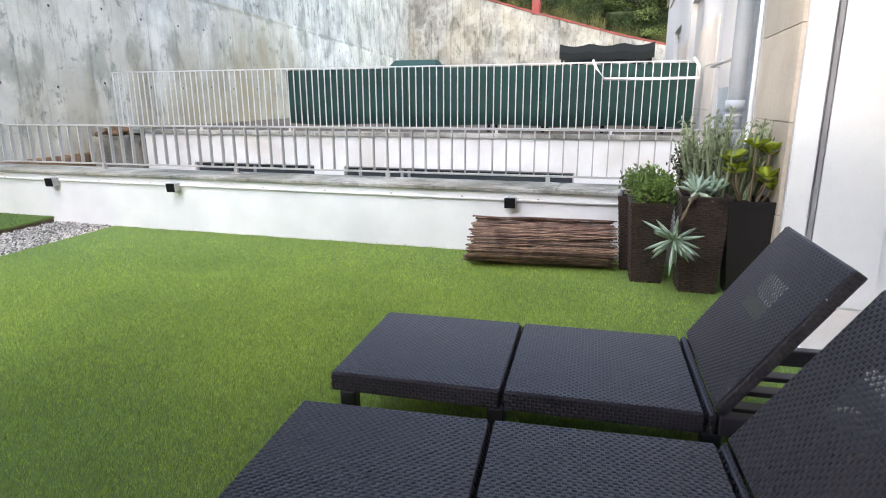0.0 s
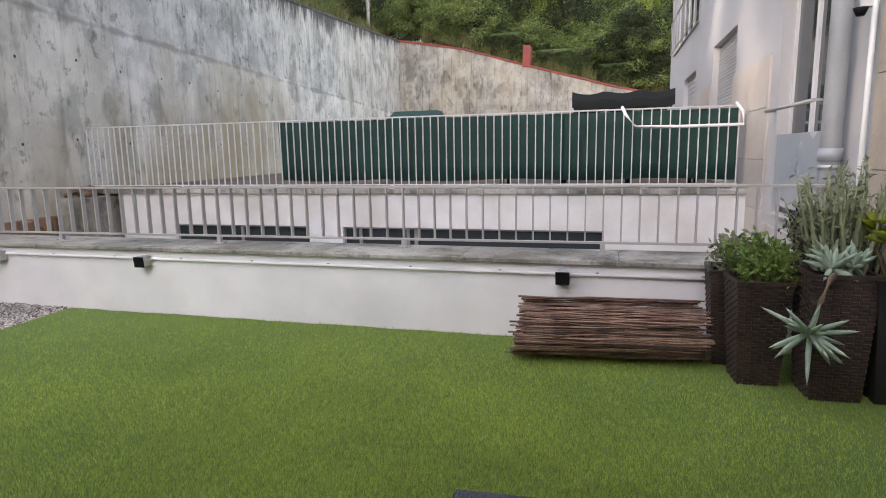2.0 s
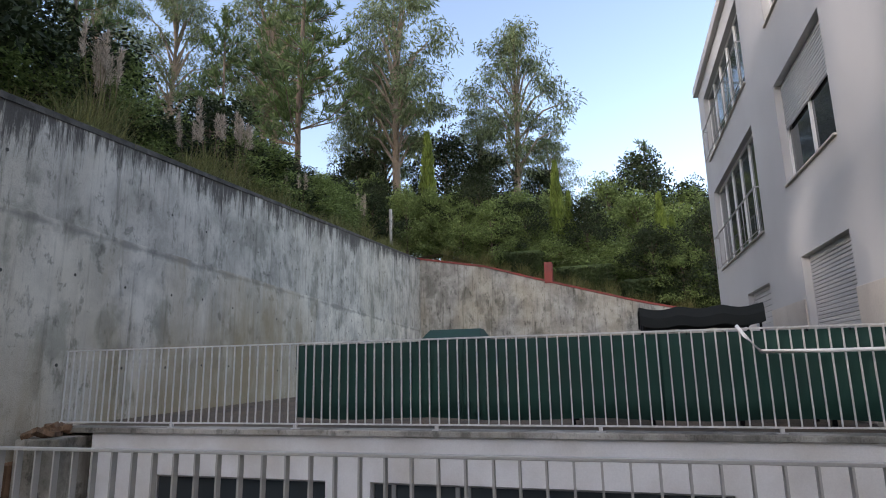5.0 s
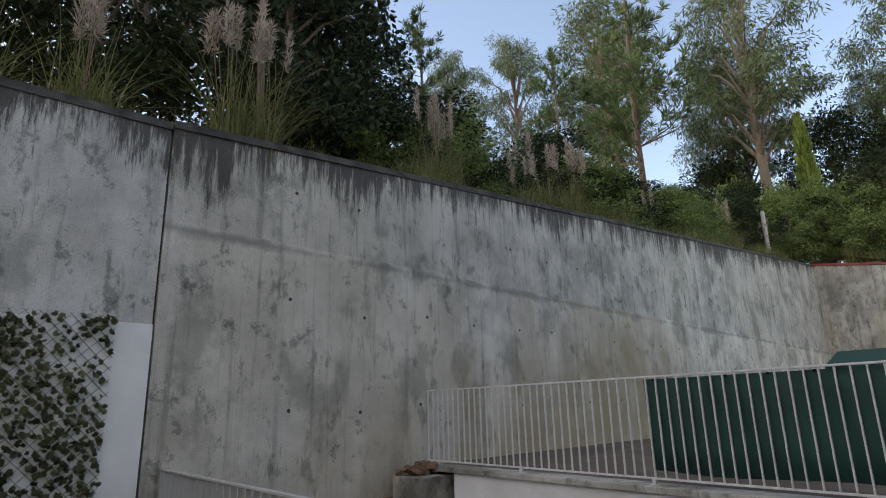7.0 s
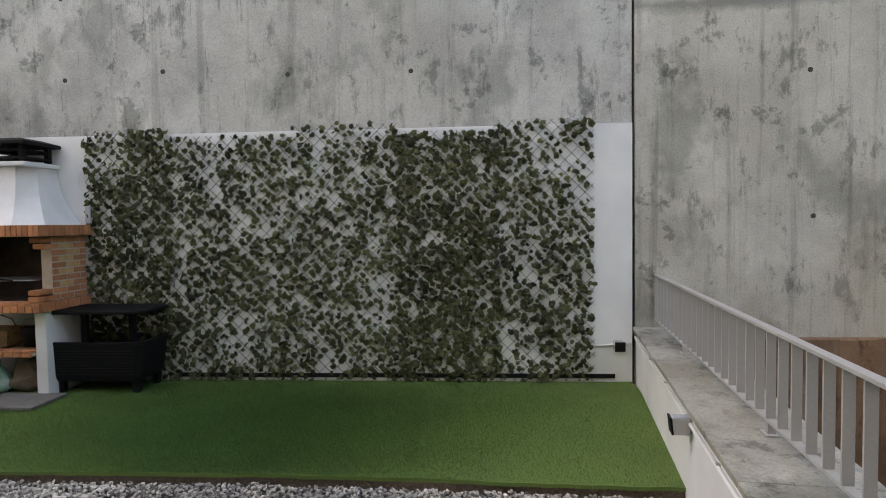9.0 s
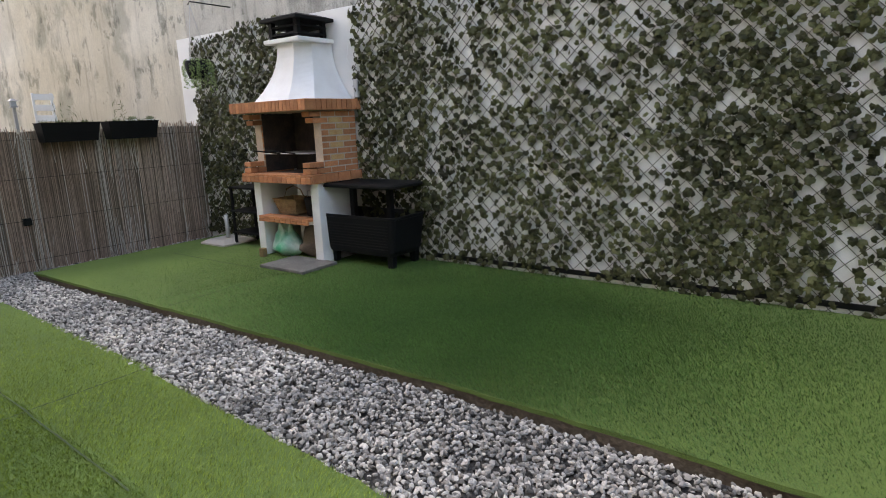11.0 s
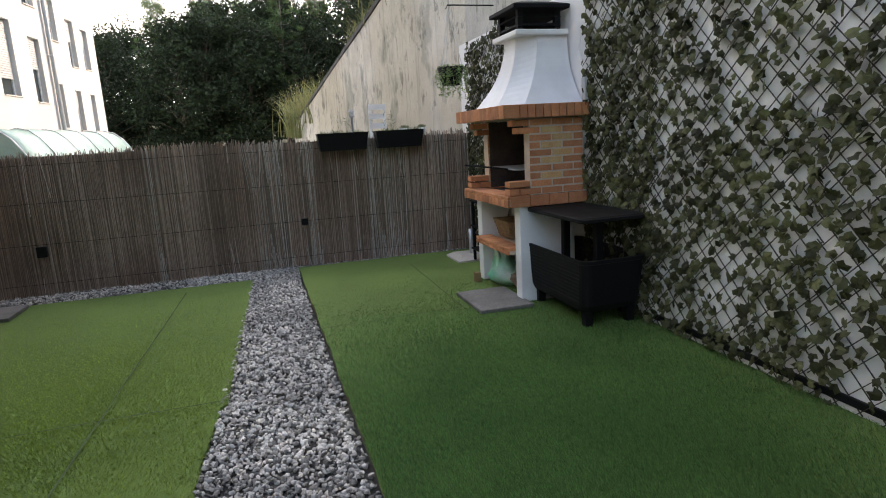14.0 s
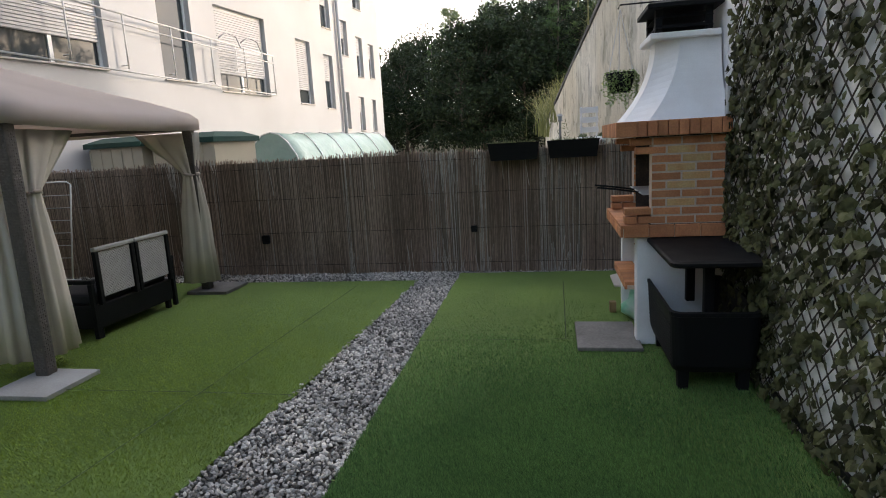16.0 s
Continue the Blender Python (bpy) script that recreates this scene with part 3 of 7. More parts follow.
# rust-stained footing of the retaining wall in the yard
M_RUST = concrete_material("rust_stained_footing", (0.30, 0.19, 0.12), (0.15, 0.095, 0.065), 0.8, (0.30, 0.16, 0.08))
footing = solid("wall_footing", loft(bmesh.new(), [[(s, 0.0, -3.0), (s, 0.06 + 0.02 * noise.noise(Vector((s * 2, 1, 0))), -3.0), (s, 0.05, 0.50 + 0.05 * noise.noise(Vector((s * 3, 5, 0)))), (s, 0.0, 0.52)] for s in np.linspace(-4.1, -0.75, 30)]), M_RUST, "rust-brown stained footing of the retaining wall", "wall", kind="structure", m=WALL)
rnd = random.Random(12)
for k in range(14):
    bm = box(bmesh.new(), -0.11, 0.11, -0.055, 0.055, -0.035, 0.035, 0.006)
    part("broken_brick", bm, M_RUST, footing, m=pose(-3.75 + rnd.uniform(-0.2, 0.2), 0.35 + rnd.uniform(-0.15, 0.2), 0.86 + 0.02 * k / 3, rnd.uniform(-25, 25), rnd.uniform(-25, 25), rnd.uniform(0, 180)))
part("ledge", B(-4.2, -3.5, 0.07, 0.75, -3.0, 0.82, 0.02), M_COPING, footing, "stained concrete end of the yard wall")
# ---- the apartment building ----
building = thing("apartment_building", pose(0, 0, 0), "long white rendered apartment building with shuttered windows", "building")
Y0, Y1, TOP = -16.4, 21.2, 9.6
OPEN = {  # y0, y1, z0, z1 -> kind
    (11.2, 13.27, 0.92, 3.26): "shutter", (15.45, 17.5, 0.92, 3.14): "shutter",
    (7.2, 8.72, 0.72, 3.27): "french",
    (11.1, 13.5, 4.46, 6.25): "window", (15.3, 20.3, 4.1, 6.3): "glazed", (7.0, 8.8, 4.46, 6.25): "window",
    (11.1, 13.5, 7.35, 9.1): "window", (15.3, 20.3, 7.2, 9.1): "glazed", (7.0, 8.8, 7.35, 9.1): "window",
    (-0.75, 4.88, 0.0, 2.75): "loggia",
    (2.3, 4.3, 3.9, 5.9): "window", (-1.2, 0.9, 3.9, 5.9): "window",
    (-4.0, -2.0, 3.3, 5.5): "lowered", (-6.3, -5.35, 3.25, 5.6): "tall", (-9.05, -7.1, 3.12, 5.05): "lowered",
    (-11.28, -10.5, 3.0, 4.80): "lowered", (-12.62, -12.05, 2.92, 4.56): "window", (-13.62, -13.2, 2.30, 3.52): "window", (-14.75, -14.34, 2.25, 3.42): "window", (-15.75, -15.38, 2.25, 3.38): "window",
    (-13.80, -13.28, 4.65, 5.78): "window", (-14.92, -14.42, 4.07, 5.42): "window", (-15.85, -15.4, 4.1, 5.3): "window", (-12.68, -12.08, 5.33, 6.7): "window",
    (-11.4, -10.5, 5.95, 7.6): "window", (-15.0, -14.4, 6.3, 7.6): "window", (-9.03, -7.1, 6.0, 8.0): "lowered", (-6.3, -5.35, 6.2, 8.2): "window", (-4.0, -2.0, 6.4, 8.2): "window",
    (-5.3, -4.0, 0.1, 2.15): "door", (-8.0, -6.6, 0.1, 2.15): "door",
}
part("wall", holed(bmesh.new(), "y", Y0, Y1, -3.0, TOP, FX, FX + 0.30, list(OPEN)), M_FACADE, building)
bm = B(FX + 0.30, FX + 12, Y0, Y0 + 0.3, -3.0, TOP)
box(bm, FX + 0.30, FX + 12, Y1 - 0.3, Y1, -3.0, TOP)
box(bm, FX + 11.7, FX + 12, Y0 + 0.3, Y1 - 0.3, -3.0, TOP)
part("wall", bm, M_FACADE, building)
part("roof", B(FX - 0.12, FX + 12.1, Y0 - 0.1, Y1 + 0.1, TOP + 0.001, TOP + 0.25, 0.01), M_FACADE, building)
part("room_back", B(FX + 1.6, FX + 1.7, Y0 + 0.4, Y1 - 0.4, -2.9, TOP - 0.05), M_SHUTTER, building, "dim inner partition")


def window(parent, y0, y1, z0, z1, kind):
    """One opening of the facade: frame, panes, sill, shutter or balustrade."""
    x = FX + 0.12
    name = "door" if kind == "door" else "window"
    t = 0.06
    mat = M_FRAME
    win = part(name, B(x, x + 0.06, y0 + t, y1 - t, z1 - t, z1 - 0.001), mat, building)
    part("frame_bar", B(x, x + 0.06, y0 + 0.001, y0 + t, z0 + 0.001, z1 - 0.001), mat, win)
    part("frame_bar", B(x, x + 0.06, y1 - t, y1 - 0.001, z0 + 0.001, z1 - 0.001), mat, win)
    part("frame_bar", B(x, x + 0.06, y0 + t, y1 - t, z0 + 0.001, z0 + t), mat, win)
    n = {"shutter": 1, "glazed": 5}.get(kind, 2 if y1 - y0 > 1.3 else 1)
    ys = [y0 + t + (y1 - y0 - 2 * t) * i / n for i in range(n + 1)]
    for yy in ys[1:-1]:
        part("mullion", B(x - 0.005, x + 0.065, yy - 0.035, yy + 0.035, z0 + t + 0.001, z1 - t - 0.001), mat, win)
    drop = z1 - t
    if kind == "shutter":
        drop = z0 + t
    elif kind == "lowered":
        drop = z0 + 0.22 * (z1 - z0)
    elif kind == "window":
        drop = z1 - t - (z1 - z0) * 0.45
    for a, b in zip(ys, ys[1:]):
        if drop > z0 + t + 0.05:
            part("pane", B(x + 0.025, x + 0.035, a + 0.001, b - 0.001, z0 + t + 0.001, z1 - t - 0.001), M_GLASS_DARK, win)
    if drop < z1 - t - 0.01:
        z = z1 - t - 0.001
        step = 0.055 if abs(y0) < 14 else 0.11
        prof = []
        while z - step > drop:
            prof += [(x - 0.013, z), (x - 0.028, z - 0.008), (x - 0.028, z - step + 0.012), (x - 0.016, z - step + 0.006)]
            z -= step
        prof += [(x - 0.010, z), (x - 0.010, z1 - t - 0.001)]
        bm = loft(bmesh.new(), [[(px, yy, pz) for px, pz in prof] for yy in (y0 + t + 0.002, y1 - t - 0.002)])
        part("shutter", bm, M_SHUTTER, win, "lowered grey roller shutter")
    if kind != "door":
        part("window_sill", B(FX - 0.04, x - 0.03, y0 + 0.002, y1 - 0.002, z0 + 0.001, z0 + 0.03, 0.004), M_STONE_PALE, win)
    if kind in ("glazed", "french"):
        zr = z0 + (0.9 if kind != "french" else 1.14)
        bm = tube(bmesh.new(), [(FX - 0.10, y0 - 0.05, zr), (FX - 0.10, y1 + 0.05, zr)], 0.018)
        for yy in (y0 - 0.04, y1 + 0.04):
            tube(bm, [(FX - 0.10, yy, zr), (FX + 0.02, yy, zr)], 0.012, 6)
        if kind != "french":
            for i in range(int((y1 - y0) / 0.6) + 1):
                yy = y0 + (y1 - y0) * i / int((y1 - y0) / 0.6)
                tube(bm, [(FX - 0.10, yy, z0 + 0.05), (FX - 0.10, yy, zr)], 0.009, 6)
            tube(bm, [(FX - 0.10, y0 - 0.05, z0 + 0.05), (FX - 0.10, y1 + 0.05, z0 + 0.05)], 0.012, 6)
        part("balustrade", bm, M_METAL, win, "grey steel balustrade rail")
        if kind == "french":
            part("glass_panel", B(FX + 0.01, FX + 0.022, y0 + 0.02, y1 - 0.02, z0 + 0.12, zr - 0.26), M_GLASS_FROST, win, "frosted grey glass balustrade panel")
    return win


for (a, b, c, d), kind in OPEN.items():
    if kind == "loggia":
        continue
    window(building, a, b, c, d, kind)
# one long balustrade before the upper windows, with a folded airer hung over it
rail = part("balustrade", tube(bmesh.new(), [(FX - 0.14, -9.10, 4.13), (FX - 0.14, -1.9, 4.42)], 0.020, 8), M_METAL_PALE, building, "long pale steel balustrade before the upper windows")
part("lower_rail", tube(bmesh.new(), [(FX - 0.14, -9.10, 3.95), (FX - 0.14, -1.9, 4.24)], 0.014, 6), M_METAL_PALE, rail)
part("bottom_rail", tube(bmesh.new(), [(FX - 0.14, -9.10, 3.16), (FX - 0.14, -1.9, 3.38)], 0.016, 6), M_METAL_PALE, rail)
for k in range(7):
    yy = -9.08 + 1.19 * k
    zt = 4.13 + 0.0403 * (yy + 9.1)
    part("baluster", tube(bmesh.new(), [(FX - 0.14, yy, zt - 0.97), (FX - 0.14, yy, zt)], 0.016, 6), M_METAL_PALE, rail)
    part("stay", tube(bmesh.new(), [(FX - 0.14, yy, zt - 0.9), (FX + 0.02, yy, zt - 0.9)], 0.012, 6), M_METAL_PALE, rail)
airer = thing("balcony_airer", pose(FX - 0.26, -7.75, 3.55), "wire clothes airer hung over the balcony rail", "airer")
for k in range(2):
    part("hook", tube(bmesh.new(), [(-0.14, -0.45 + 0.8 * k, 0.55), (-0.08, -0.40 + 0.8 * k, 0.78), (0.06, -0.2 + 0.8 * k, 0.86), (0.13, -0.05 + 0.8 * k, 0.74)], 0.016, 6), M_PIPE, airer, "grey plastic hook")
for k in range(7):
    part("wire", tube(bmesh.new(), [(-0.14, -0.5 + 0.02 * k, 0.08 * k), (-0.14, 0.62 - 0.02 * k, 0.08 * k)], 0.007, 5), M_FRAME, airer)
for yy in (-0.48, 0.55):
    part("side_bar", tube(bmesh.new(), [(-0.14, yy, 0.0), (-0.14, yy, 0.56)], 0.010, 5), M_FRAME, airer)
# stone cladding slabs on the ground floor
for a, b, c, d in ((9.05, 11.18, -2.9, 2.53), (13.3, 15.42, 0.95, 2.6), (8.74, 9.03, -2.9, 0.60), (7.2, 8.72, -2.9, 0.60), (4.905, 6.12, 0.0, 3.9)):
    cols = max(1, round((b - a) / 0.9))
    rows = max(1, round((d - c) / 0.62))
    for i in range(cols):
        for j in range(rows):
            y0, z0 = a + (b - a) * i / cols, c + (d - c) * j / rows
            part("stone_slab", B(FX - 0.03, FX - 0.001, y0 + 0.003, y0 + (b - a) / cols - 0.003, z0 + 0.003, z0 + (d - c) / rows - 0.003, 0.003), M_STONE if a < 6 else M_STONE_PALE, building)
# ---- things on the lawn ----
M_WEAVE = material("dark_brown_resin_weave", (0.040, 0.034, 0.046), 0.45, vary=0.15, second=(0.032, 0.027, 0.037), scale=5, fine=90, bump=0.1)
M_WEAVE_BROWN = material("dark_brown_wicker", (0.062, 0.038, 0.030), 0.5, vary=0.35, second=(0.03, 0.02, 0.017), scale=14, fine=70, bump=0.2)
M_POT_PLAIN = material("dark_brown_resin", (0.016, 0.013, 0.013), 0.5, spec=0.3, vary=0.12, scale=6, fine=60, bump=0.08)
M_TWIG = material("brushwood_twig", (0.30, 0.185, 0.13), 0.8, vary=0.35, second=(0.13, 0.07, 0.05), scale=9, fine=60, bump=0.2, rand=0.8)


def weave(bm, w, l, cell, m, holes=None):
    """A woven panel w x l, centred, in over-and-under strands; m places it."""
    nx, ny = max(2, int(w / cell)), max(2, int(l / cell))
    cx, cy = w / nx, l / ny
    for i in range(nx):
        for j in range(ny):
            x0, y0 = -w / 2 + i * cx, -l / 2 + j * cy
            if holes and holes(i / nx, j / ny) and (i + j) % 2:
                o = [bm.verts.new(m @ Vector((x0 + cx * p, y0 + cy * q, 0.001))) for p, q in ((0, 0), (1, 0), (1, 1), (0, 1), (0.36, 0.36), (0.64, 0.36), (0.64, 0.64), (0.36, 0.64))]
                for k in range(4):
                    bm.faces.new((o[k], o[(k + 1) % 4], o[4 + (k + 1) % 4], o[4 + k]))
                continue
            up = (i + j) % 2
            z = 0.0035 if up else 0.0012
            a, b = (0.10, 0.30) if up else (0.30, 0.10)
            v = [bm.verts.new(m @ Vector(p)) for p in ((x0, y0, 0), (x0 + cx, y0, 0), (x0 + cx, y0 + cy, 0), (x0, y0 + cy, 0),
                                                       (x0 + cx * a, y0 + cy * b, z), (x0 + cx * (1 - a), y0 + cy * b, z), (x0 + cx * (1 - a), y0 + cy * (1 - b), z), (x0 + cx * a, y0 + cy * (1 - b), z))]
            bm.faces.new(v[4:])
            for k in range(4):
                bm.faces.new((v[k], v[(k + 1) % 4], v[4 + (k + 1) % 4], v[4 + k]))
    return bm


def panel(w, l, t, cell=0.0145, holes=None):
    """A woven cushion-like board with woven sides, top at z 0."""
    bm = B(-w / 2 + 0.004, w / 2 - 0.004, -l / 2 + 0.004, l / 2 - 0.004, -t, -0.003, 0.012) if not holes else bmesh.new()
    if holes:
        for x0, x1, y0, y1 in ((-w / 2, -w * 0.3, -l / 2, l / 2), (w * 0.3, w / 2, -l / 2, l / 2), (-w * 0.3, w * 0.3, -l / 2, -l * 0.25), (-w * 0.3, w * 0.3, l * 0.32, l / 2)):
            box(bm, x0 + 0.004, x1 - 0.001, y0 + 0.004, y1 - 0.001, -t, -0.003, 0.006)
    weave(bm, w - 0.02, l - 0.02, cell, pose(0, 0, 0), holes)
    for sgn in (-1, 1):
        weave(bm, w - 0.02, t - 0.012, cell, pose(0, sgn * (l / 2 - 0.004), -t / 2, 90, 0, 180 if sgn > 0 else 0))
        weave(bm, l - 0.02, t - 0.012, cell, pose(sgn * (w / 2 - 0.004), 0, -t / 2, 90, 0, 90 if sgn > 0 else -90))
    return bm


def sun_lounger(m, label):
    """Lounger along x, foot end at x = 0; the back is propped up."""
    lo = thing("sun_lounger", m, label, "lounger", "sun loungers on the lawn")
    part("foot_panel", panel(0.72, 0.76, 0.085), M_WEAVE, lo, m=pose(0.36, 0, 0.35))
    part("seat_panel", panel(0.745, 0.76, 0.085), M_WEAVE, lo, m=pose(1.10, 0, 0.35))
    part("crossbar", panel(0.035, 0.76, 0.085), M_WEAVE, lo, m=pose(1.495, 0, 0.352))
    part("backrest", panel(0.665, 0.74, 0.05, 0.0145, lambda u, v: 0.44 < u < 0.72 and 0.36 < v < 0.68), M_WEAVE, lo, m=pose(1.515, 0, 0.352, 0, -55.5, 0) @ pose(0.335, 0, 0.025))
    for sgn in (-1, 1):
        part("side_rail", B(1.515, 2.13, sgn * 0.35 - 0.028, sgn * 0.35 + 0.028, 0.265, 0.345, 0.008), M_WEAVE, lo)
        for x in (0.07, 0.70, 1.50, 2.08):
            part("leg", B(x - 0.035, x + 0.035, sgn * 0.335 - 0.03, sgn * 0.335 + 0.03, 0.001, 0.264, 0.008), M_WEAVE, lo)
        part("prop", tube(bmesh.new(), [(1.78, sgn * 0.22, 0.30), (1.90, sgn * 0.22, 0.60)], 0.012, 6), M_BLACK, lo)
    part("end_bar", B(2.09, 2.15, -0.321, 0.321, 0.265, 0.345, 0.008), M_WEAVE, lo)
    for y in (-0.16, 0.0, 0.16):
        part("slat", B(1.60, 2.088, y - 0.035, y + 0.035, 0.27, 0.292, 0.004), M_WEAVE, lo)
    return lo


sun_lounger(pose(-0.652, 2.669, 0, 0, 0, 2.7), "dark brown woven resin sun lounger with raised back")
sun_lounger(pose(-0.592, 1.675, 0, 0, 0, 4.7), "dark brown woven resin sun lounger beside another lounger")


def reed_roll(m):
    """A rolled-up brushwood screen: twigs in a spiral."""
    r = thing("brushwood_roll", None, "rolled brown brushwood screen lying by the parapet", "screen roll")
    rnd = random.Random(4)
    a, k = 0.0, 0
    while k < 860:
        rad = 0.085 + 0.0100 * a
        if rad > 0.222:
            break
        loose = 1.0 if rad > 0.185 else 0.6
        x0 = -0.64 + rnd.gauss(0, 0.03) * loose + (0.05 if math.sin(a) > 0 else -0.02) * loose
        x1 = 0.64 + rnd.gauss(0, 0.02)
        if rnd.random() < 0.10:
            x1 -= rnd.uniform(0.2, 0.6)
        y, z = rad * math.cos(a) * 1.04, rad * math.sin(a) * 0.95
        pts = [(x0 + (x1 - x0) * f, y + rnd.gauss(0, 0.005), z + rnd.gauss(0, 0.0065)) for f in (0, 0.2, 0.4, 0.6, 0.8, 1)]
        part("twig", tube(bmesh.new(), pts, rnd.uniform(0.0050, 0.0082), 5, rnd.uniform(0.004, 0.006)), M_TWIG, r)
        a += 0.0108 / rad
        k += 1
    r.matrix_world = m
    return r


reed_roll(pose(-0.165, 5.46, 0.218, 0, 0, 6) @ Matrix.Diagonal((0.98, 1.04, 1.02, 1)))


def planter(w0, w1, h, woven, m, label, d=0.0):
    """A tapered square planter, open above, with a rim and soil."""
    p = thing("planter", m, label, "planter", "planters by the stone wall")
    t = 0.02
    outer = [(w0 / 2, 0.0), (w1 / 2, h), (w1 / 2 - t, h), (w1 / 2 - t - 0.01, h - 0.07)]
    bm = loft(bmesh.new(), [[(a * sx, a * sy, z) for sx, sy in ((-1, -1), (1, -1), (1, 1), (-1, 1))] for a, z in outer])
    body = part("body", bm, M_WEAVE_BROWN if woven else M_POT_PLAIN, p)
    if woven:
        bm = bmesh.new()
        rows, cols = int(h / 0.02), 7
        for q in range(4):
            turn = pose(0, 0, 0, 0, 0, 90 * q)
            for r in range(rows):
                z0 = h * r / rows
                half = (w0 + (w1 - w0) * (z0 / h)) / 2
                for c in range(cols):
                    up = (r + c) % 2
                    x0, x1 = -half + 2 * half * c / cols, -half + 2 * half * (c + 1) / cols
                    e = 0.008 if up else 0.003
                    lean = (w1 - w0) / 2 / h * 0.018
                    vs = [bm.verts.new(turn @ Vector(v)) for v in ((x0, -half - 0.001, z0 + 0.002), (x1, -half - 0.001, z0 + 0.002), (x1, -half - lean, z0 + 0.018), (x0, -half - lean, z0 + 0.018),
                                                                   (x0 + 0.006, -half - e, z0 + 0.005), (x1 - 0.006, -half - e, z0 + 0.005), (x1 - 0.006, -half - e - lean, z0 + 0.015), (x0 + 0.006, -half - e - lean, z0 + 0.015))]
                    bm.faces.new(vs[4:])
                    for k in range(4):
                        bm.faces.new((vs[k], vs[(k + 1) % 4], vs[4 + (k + 1) % 4], vs[4 + k]))
        part("weave", bm, M_WEAVE_BROWN, body)
    part("rim", loft(bmesh.new(), [[(a * sx, a * sy, z) for sx, sy in ((-1, -1), (1, -1), (1, 1), (-1, 1))] for a, z in ((w1 / 2 + 0.006, h - 0.02), (w1 / 2 + 0.008, h + 0.004), (w1 / 2 - 0.016, h + 0.004), (w1 / 2 - 0.02, h - 0.02))]), M_WEAVE_BROWN if woven else M_POT_PLAIN, p)
    part("soil", B(-w1 / 2 + 0.032, w1 / 2 - 0.032, -w1 / 2 + 0.032, w1 / 2 - 0.032, h - 0.068, h - 0.04), M_SOIL, p)
    return p


planter(0.235, 0.315, 0.66, True, pose(0.73, 5.28, 0, 0, 0, 4), "small tapered brown wicker planter with leafy shrub")
planter(0.25, 0.34, 0.66, True, pose(0.66, 5.62, 0, 0, 0, -3), "brown wicker planter half hidden behind others")
planter(0.27, 0.345, 0.75, True, pose(1.10, 5.13, 0, 0, 0, 3), "tall tapered brown wicker planter with succulents")
planter(0.22, 0.345, 0.73, False, pose(1.42, 5.12, 0, 0, 0, 2), "tall plain dark resin planter with a jade plant")

L_BUSH = leaf_material("bright_shrub_leaf", (0.22, 0.33, 0.09), (0.12, 0.19, 0.05))
L_ALOE = leaf_material("blue_green_succulent", (0.42, 0.53, 0.41), (0.30, 0.41, 0.31), 0.15, 0.1)
L_CACTUS = leaf_material("grey_green_stems", (0.33, 0.37, 0.22), (0.16, 0.19, 0.11), 0.25, 0.1)
L_JADE = leaf_material("yellow_green_leaf", (0.46, 0.52, 0.06), (0.30, 0.38, 0.05), 0.25, 0.35)
L_PURPLE = leaf_material("dark_purple_leaf", (0.06, 0.04, 0.05), (0.04, 0.05, 0.03), 0.3, 0.2)
M_STEM = material("woody_stem", (0.22, 0.16, 0.10), 0.85, vary=0.3, scale=10, fine=60, bump=0.3)


class Soup:
    """Collects loose leaves into one mesh."""

    def __init__(self):
        self.v, self.f = [], []

    def leaf(self, p, way, side, length, width, fold=0.12, droop=0.0):
        """A pointed leaf, folded along its rib."""
        p, way, side = Vector(p), Vector(way).normalized(), Vector(side)
        side = (side - way * side.dot(way))
        side = side.normalized() if side.length > 1e-4 else way.orthogonal().normalized()
        up = way.cross(side)
        n = len(self.v)
        mid = p + way * length * 0.45 - Vector((0, 0, droop * length * 0.2))
        tip = p + way * length - Vector((0, 0, droop * length))
        self.v += [p[:], (mid + side * width / 2 + up * fold * width)[:], tip[:], (mid - side * width / 2 + up * fold * width)[:]]
        self.f += [(n, n + 1, n + 2), (n, n + 2, n + 3)]

    def round_leaf(self, p, normal, r, rnd):
        """A five-lobed leaf facing normal."""
        p, normal = Vector(p), Vector(normal).normalized()
        a = normal.orthogonal().normalized()
        b = normal.cross(a)
        n = len(self.v)
        t0 = rnd.uniform(0, 6.28)
        self.v.append((p + normal * r * 0.22)[:])
        for k in range(10):
            rr = r * (1.0 if k % 2 == 0 else 0.82) * rnd.uniform(0.9, 1.1) * (0.5 if k == 5 else 1)
            self.v.append((p + (a * math.cos(t0 + k * 0.628) + b * math.sin(t0 + k * 0.628)) * rr + normal * rnd.uniform(-0.12, 0.12) * r)[:])
        for k in range(10):
            self.f.append((n, n + 1 + k, n + 1 + (k + 1) % 10))

    def spike(self, p, tip, w, n=5):
        """A fleshy tapering leaf, bent a little."""
        p, tip = Vector(p), Vector(tip)
        d = tip - p
        a = d.orthogonal().normalized()
        b = d.normalized().cross(a)
        i0 = len(self.v)
        for f, ww in ((0.0, 0.8), (0.45, 1.0), (0.8, 0.6)):
            for k in range(n):
                self.v.append((p + d * f + (a * math.cos(6.283 * k / n) + b * math.sin(6.283 * k / n)) * w * ww / 2)[:])
        self.v.append(tip[:])
        for r in range(2):
            for k in range(n):
                self.f.append((i0 + r * n + k, i0 + r * n + (k + 1) % n, i0 + (r + 1) * n + (k + 1) % n, i0 + (r + 1) * n + k))
        for k in range(n):
            self.f.append((i0 + 2 * n + k, i0 + 2 * n + (k + 1) % n, i0 + 3 * n))

    def mesh(self, name, mat, smooth=False):
        return raw(name, self.v, self.f, mat, smooth)


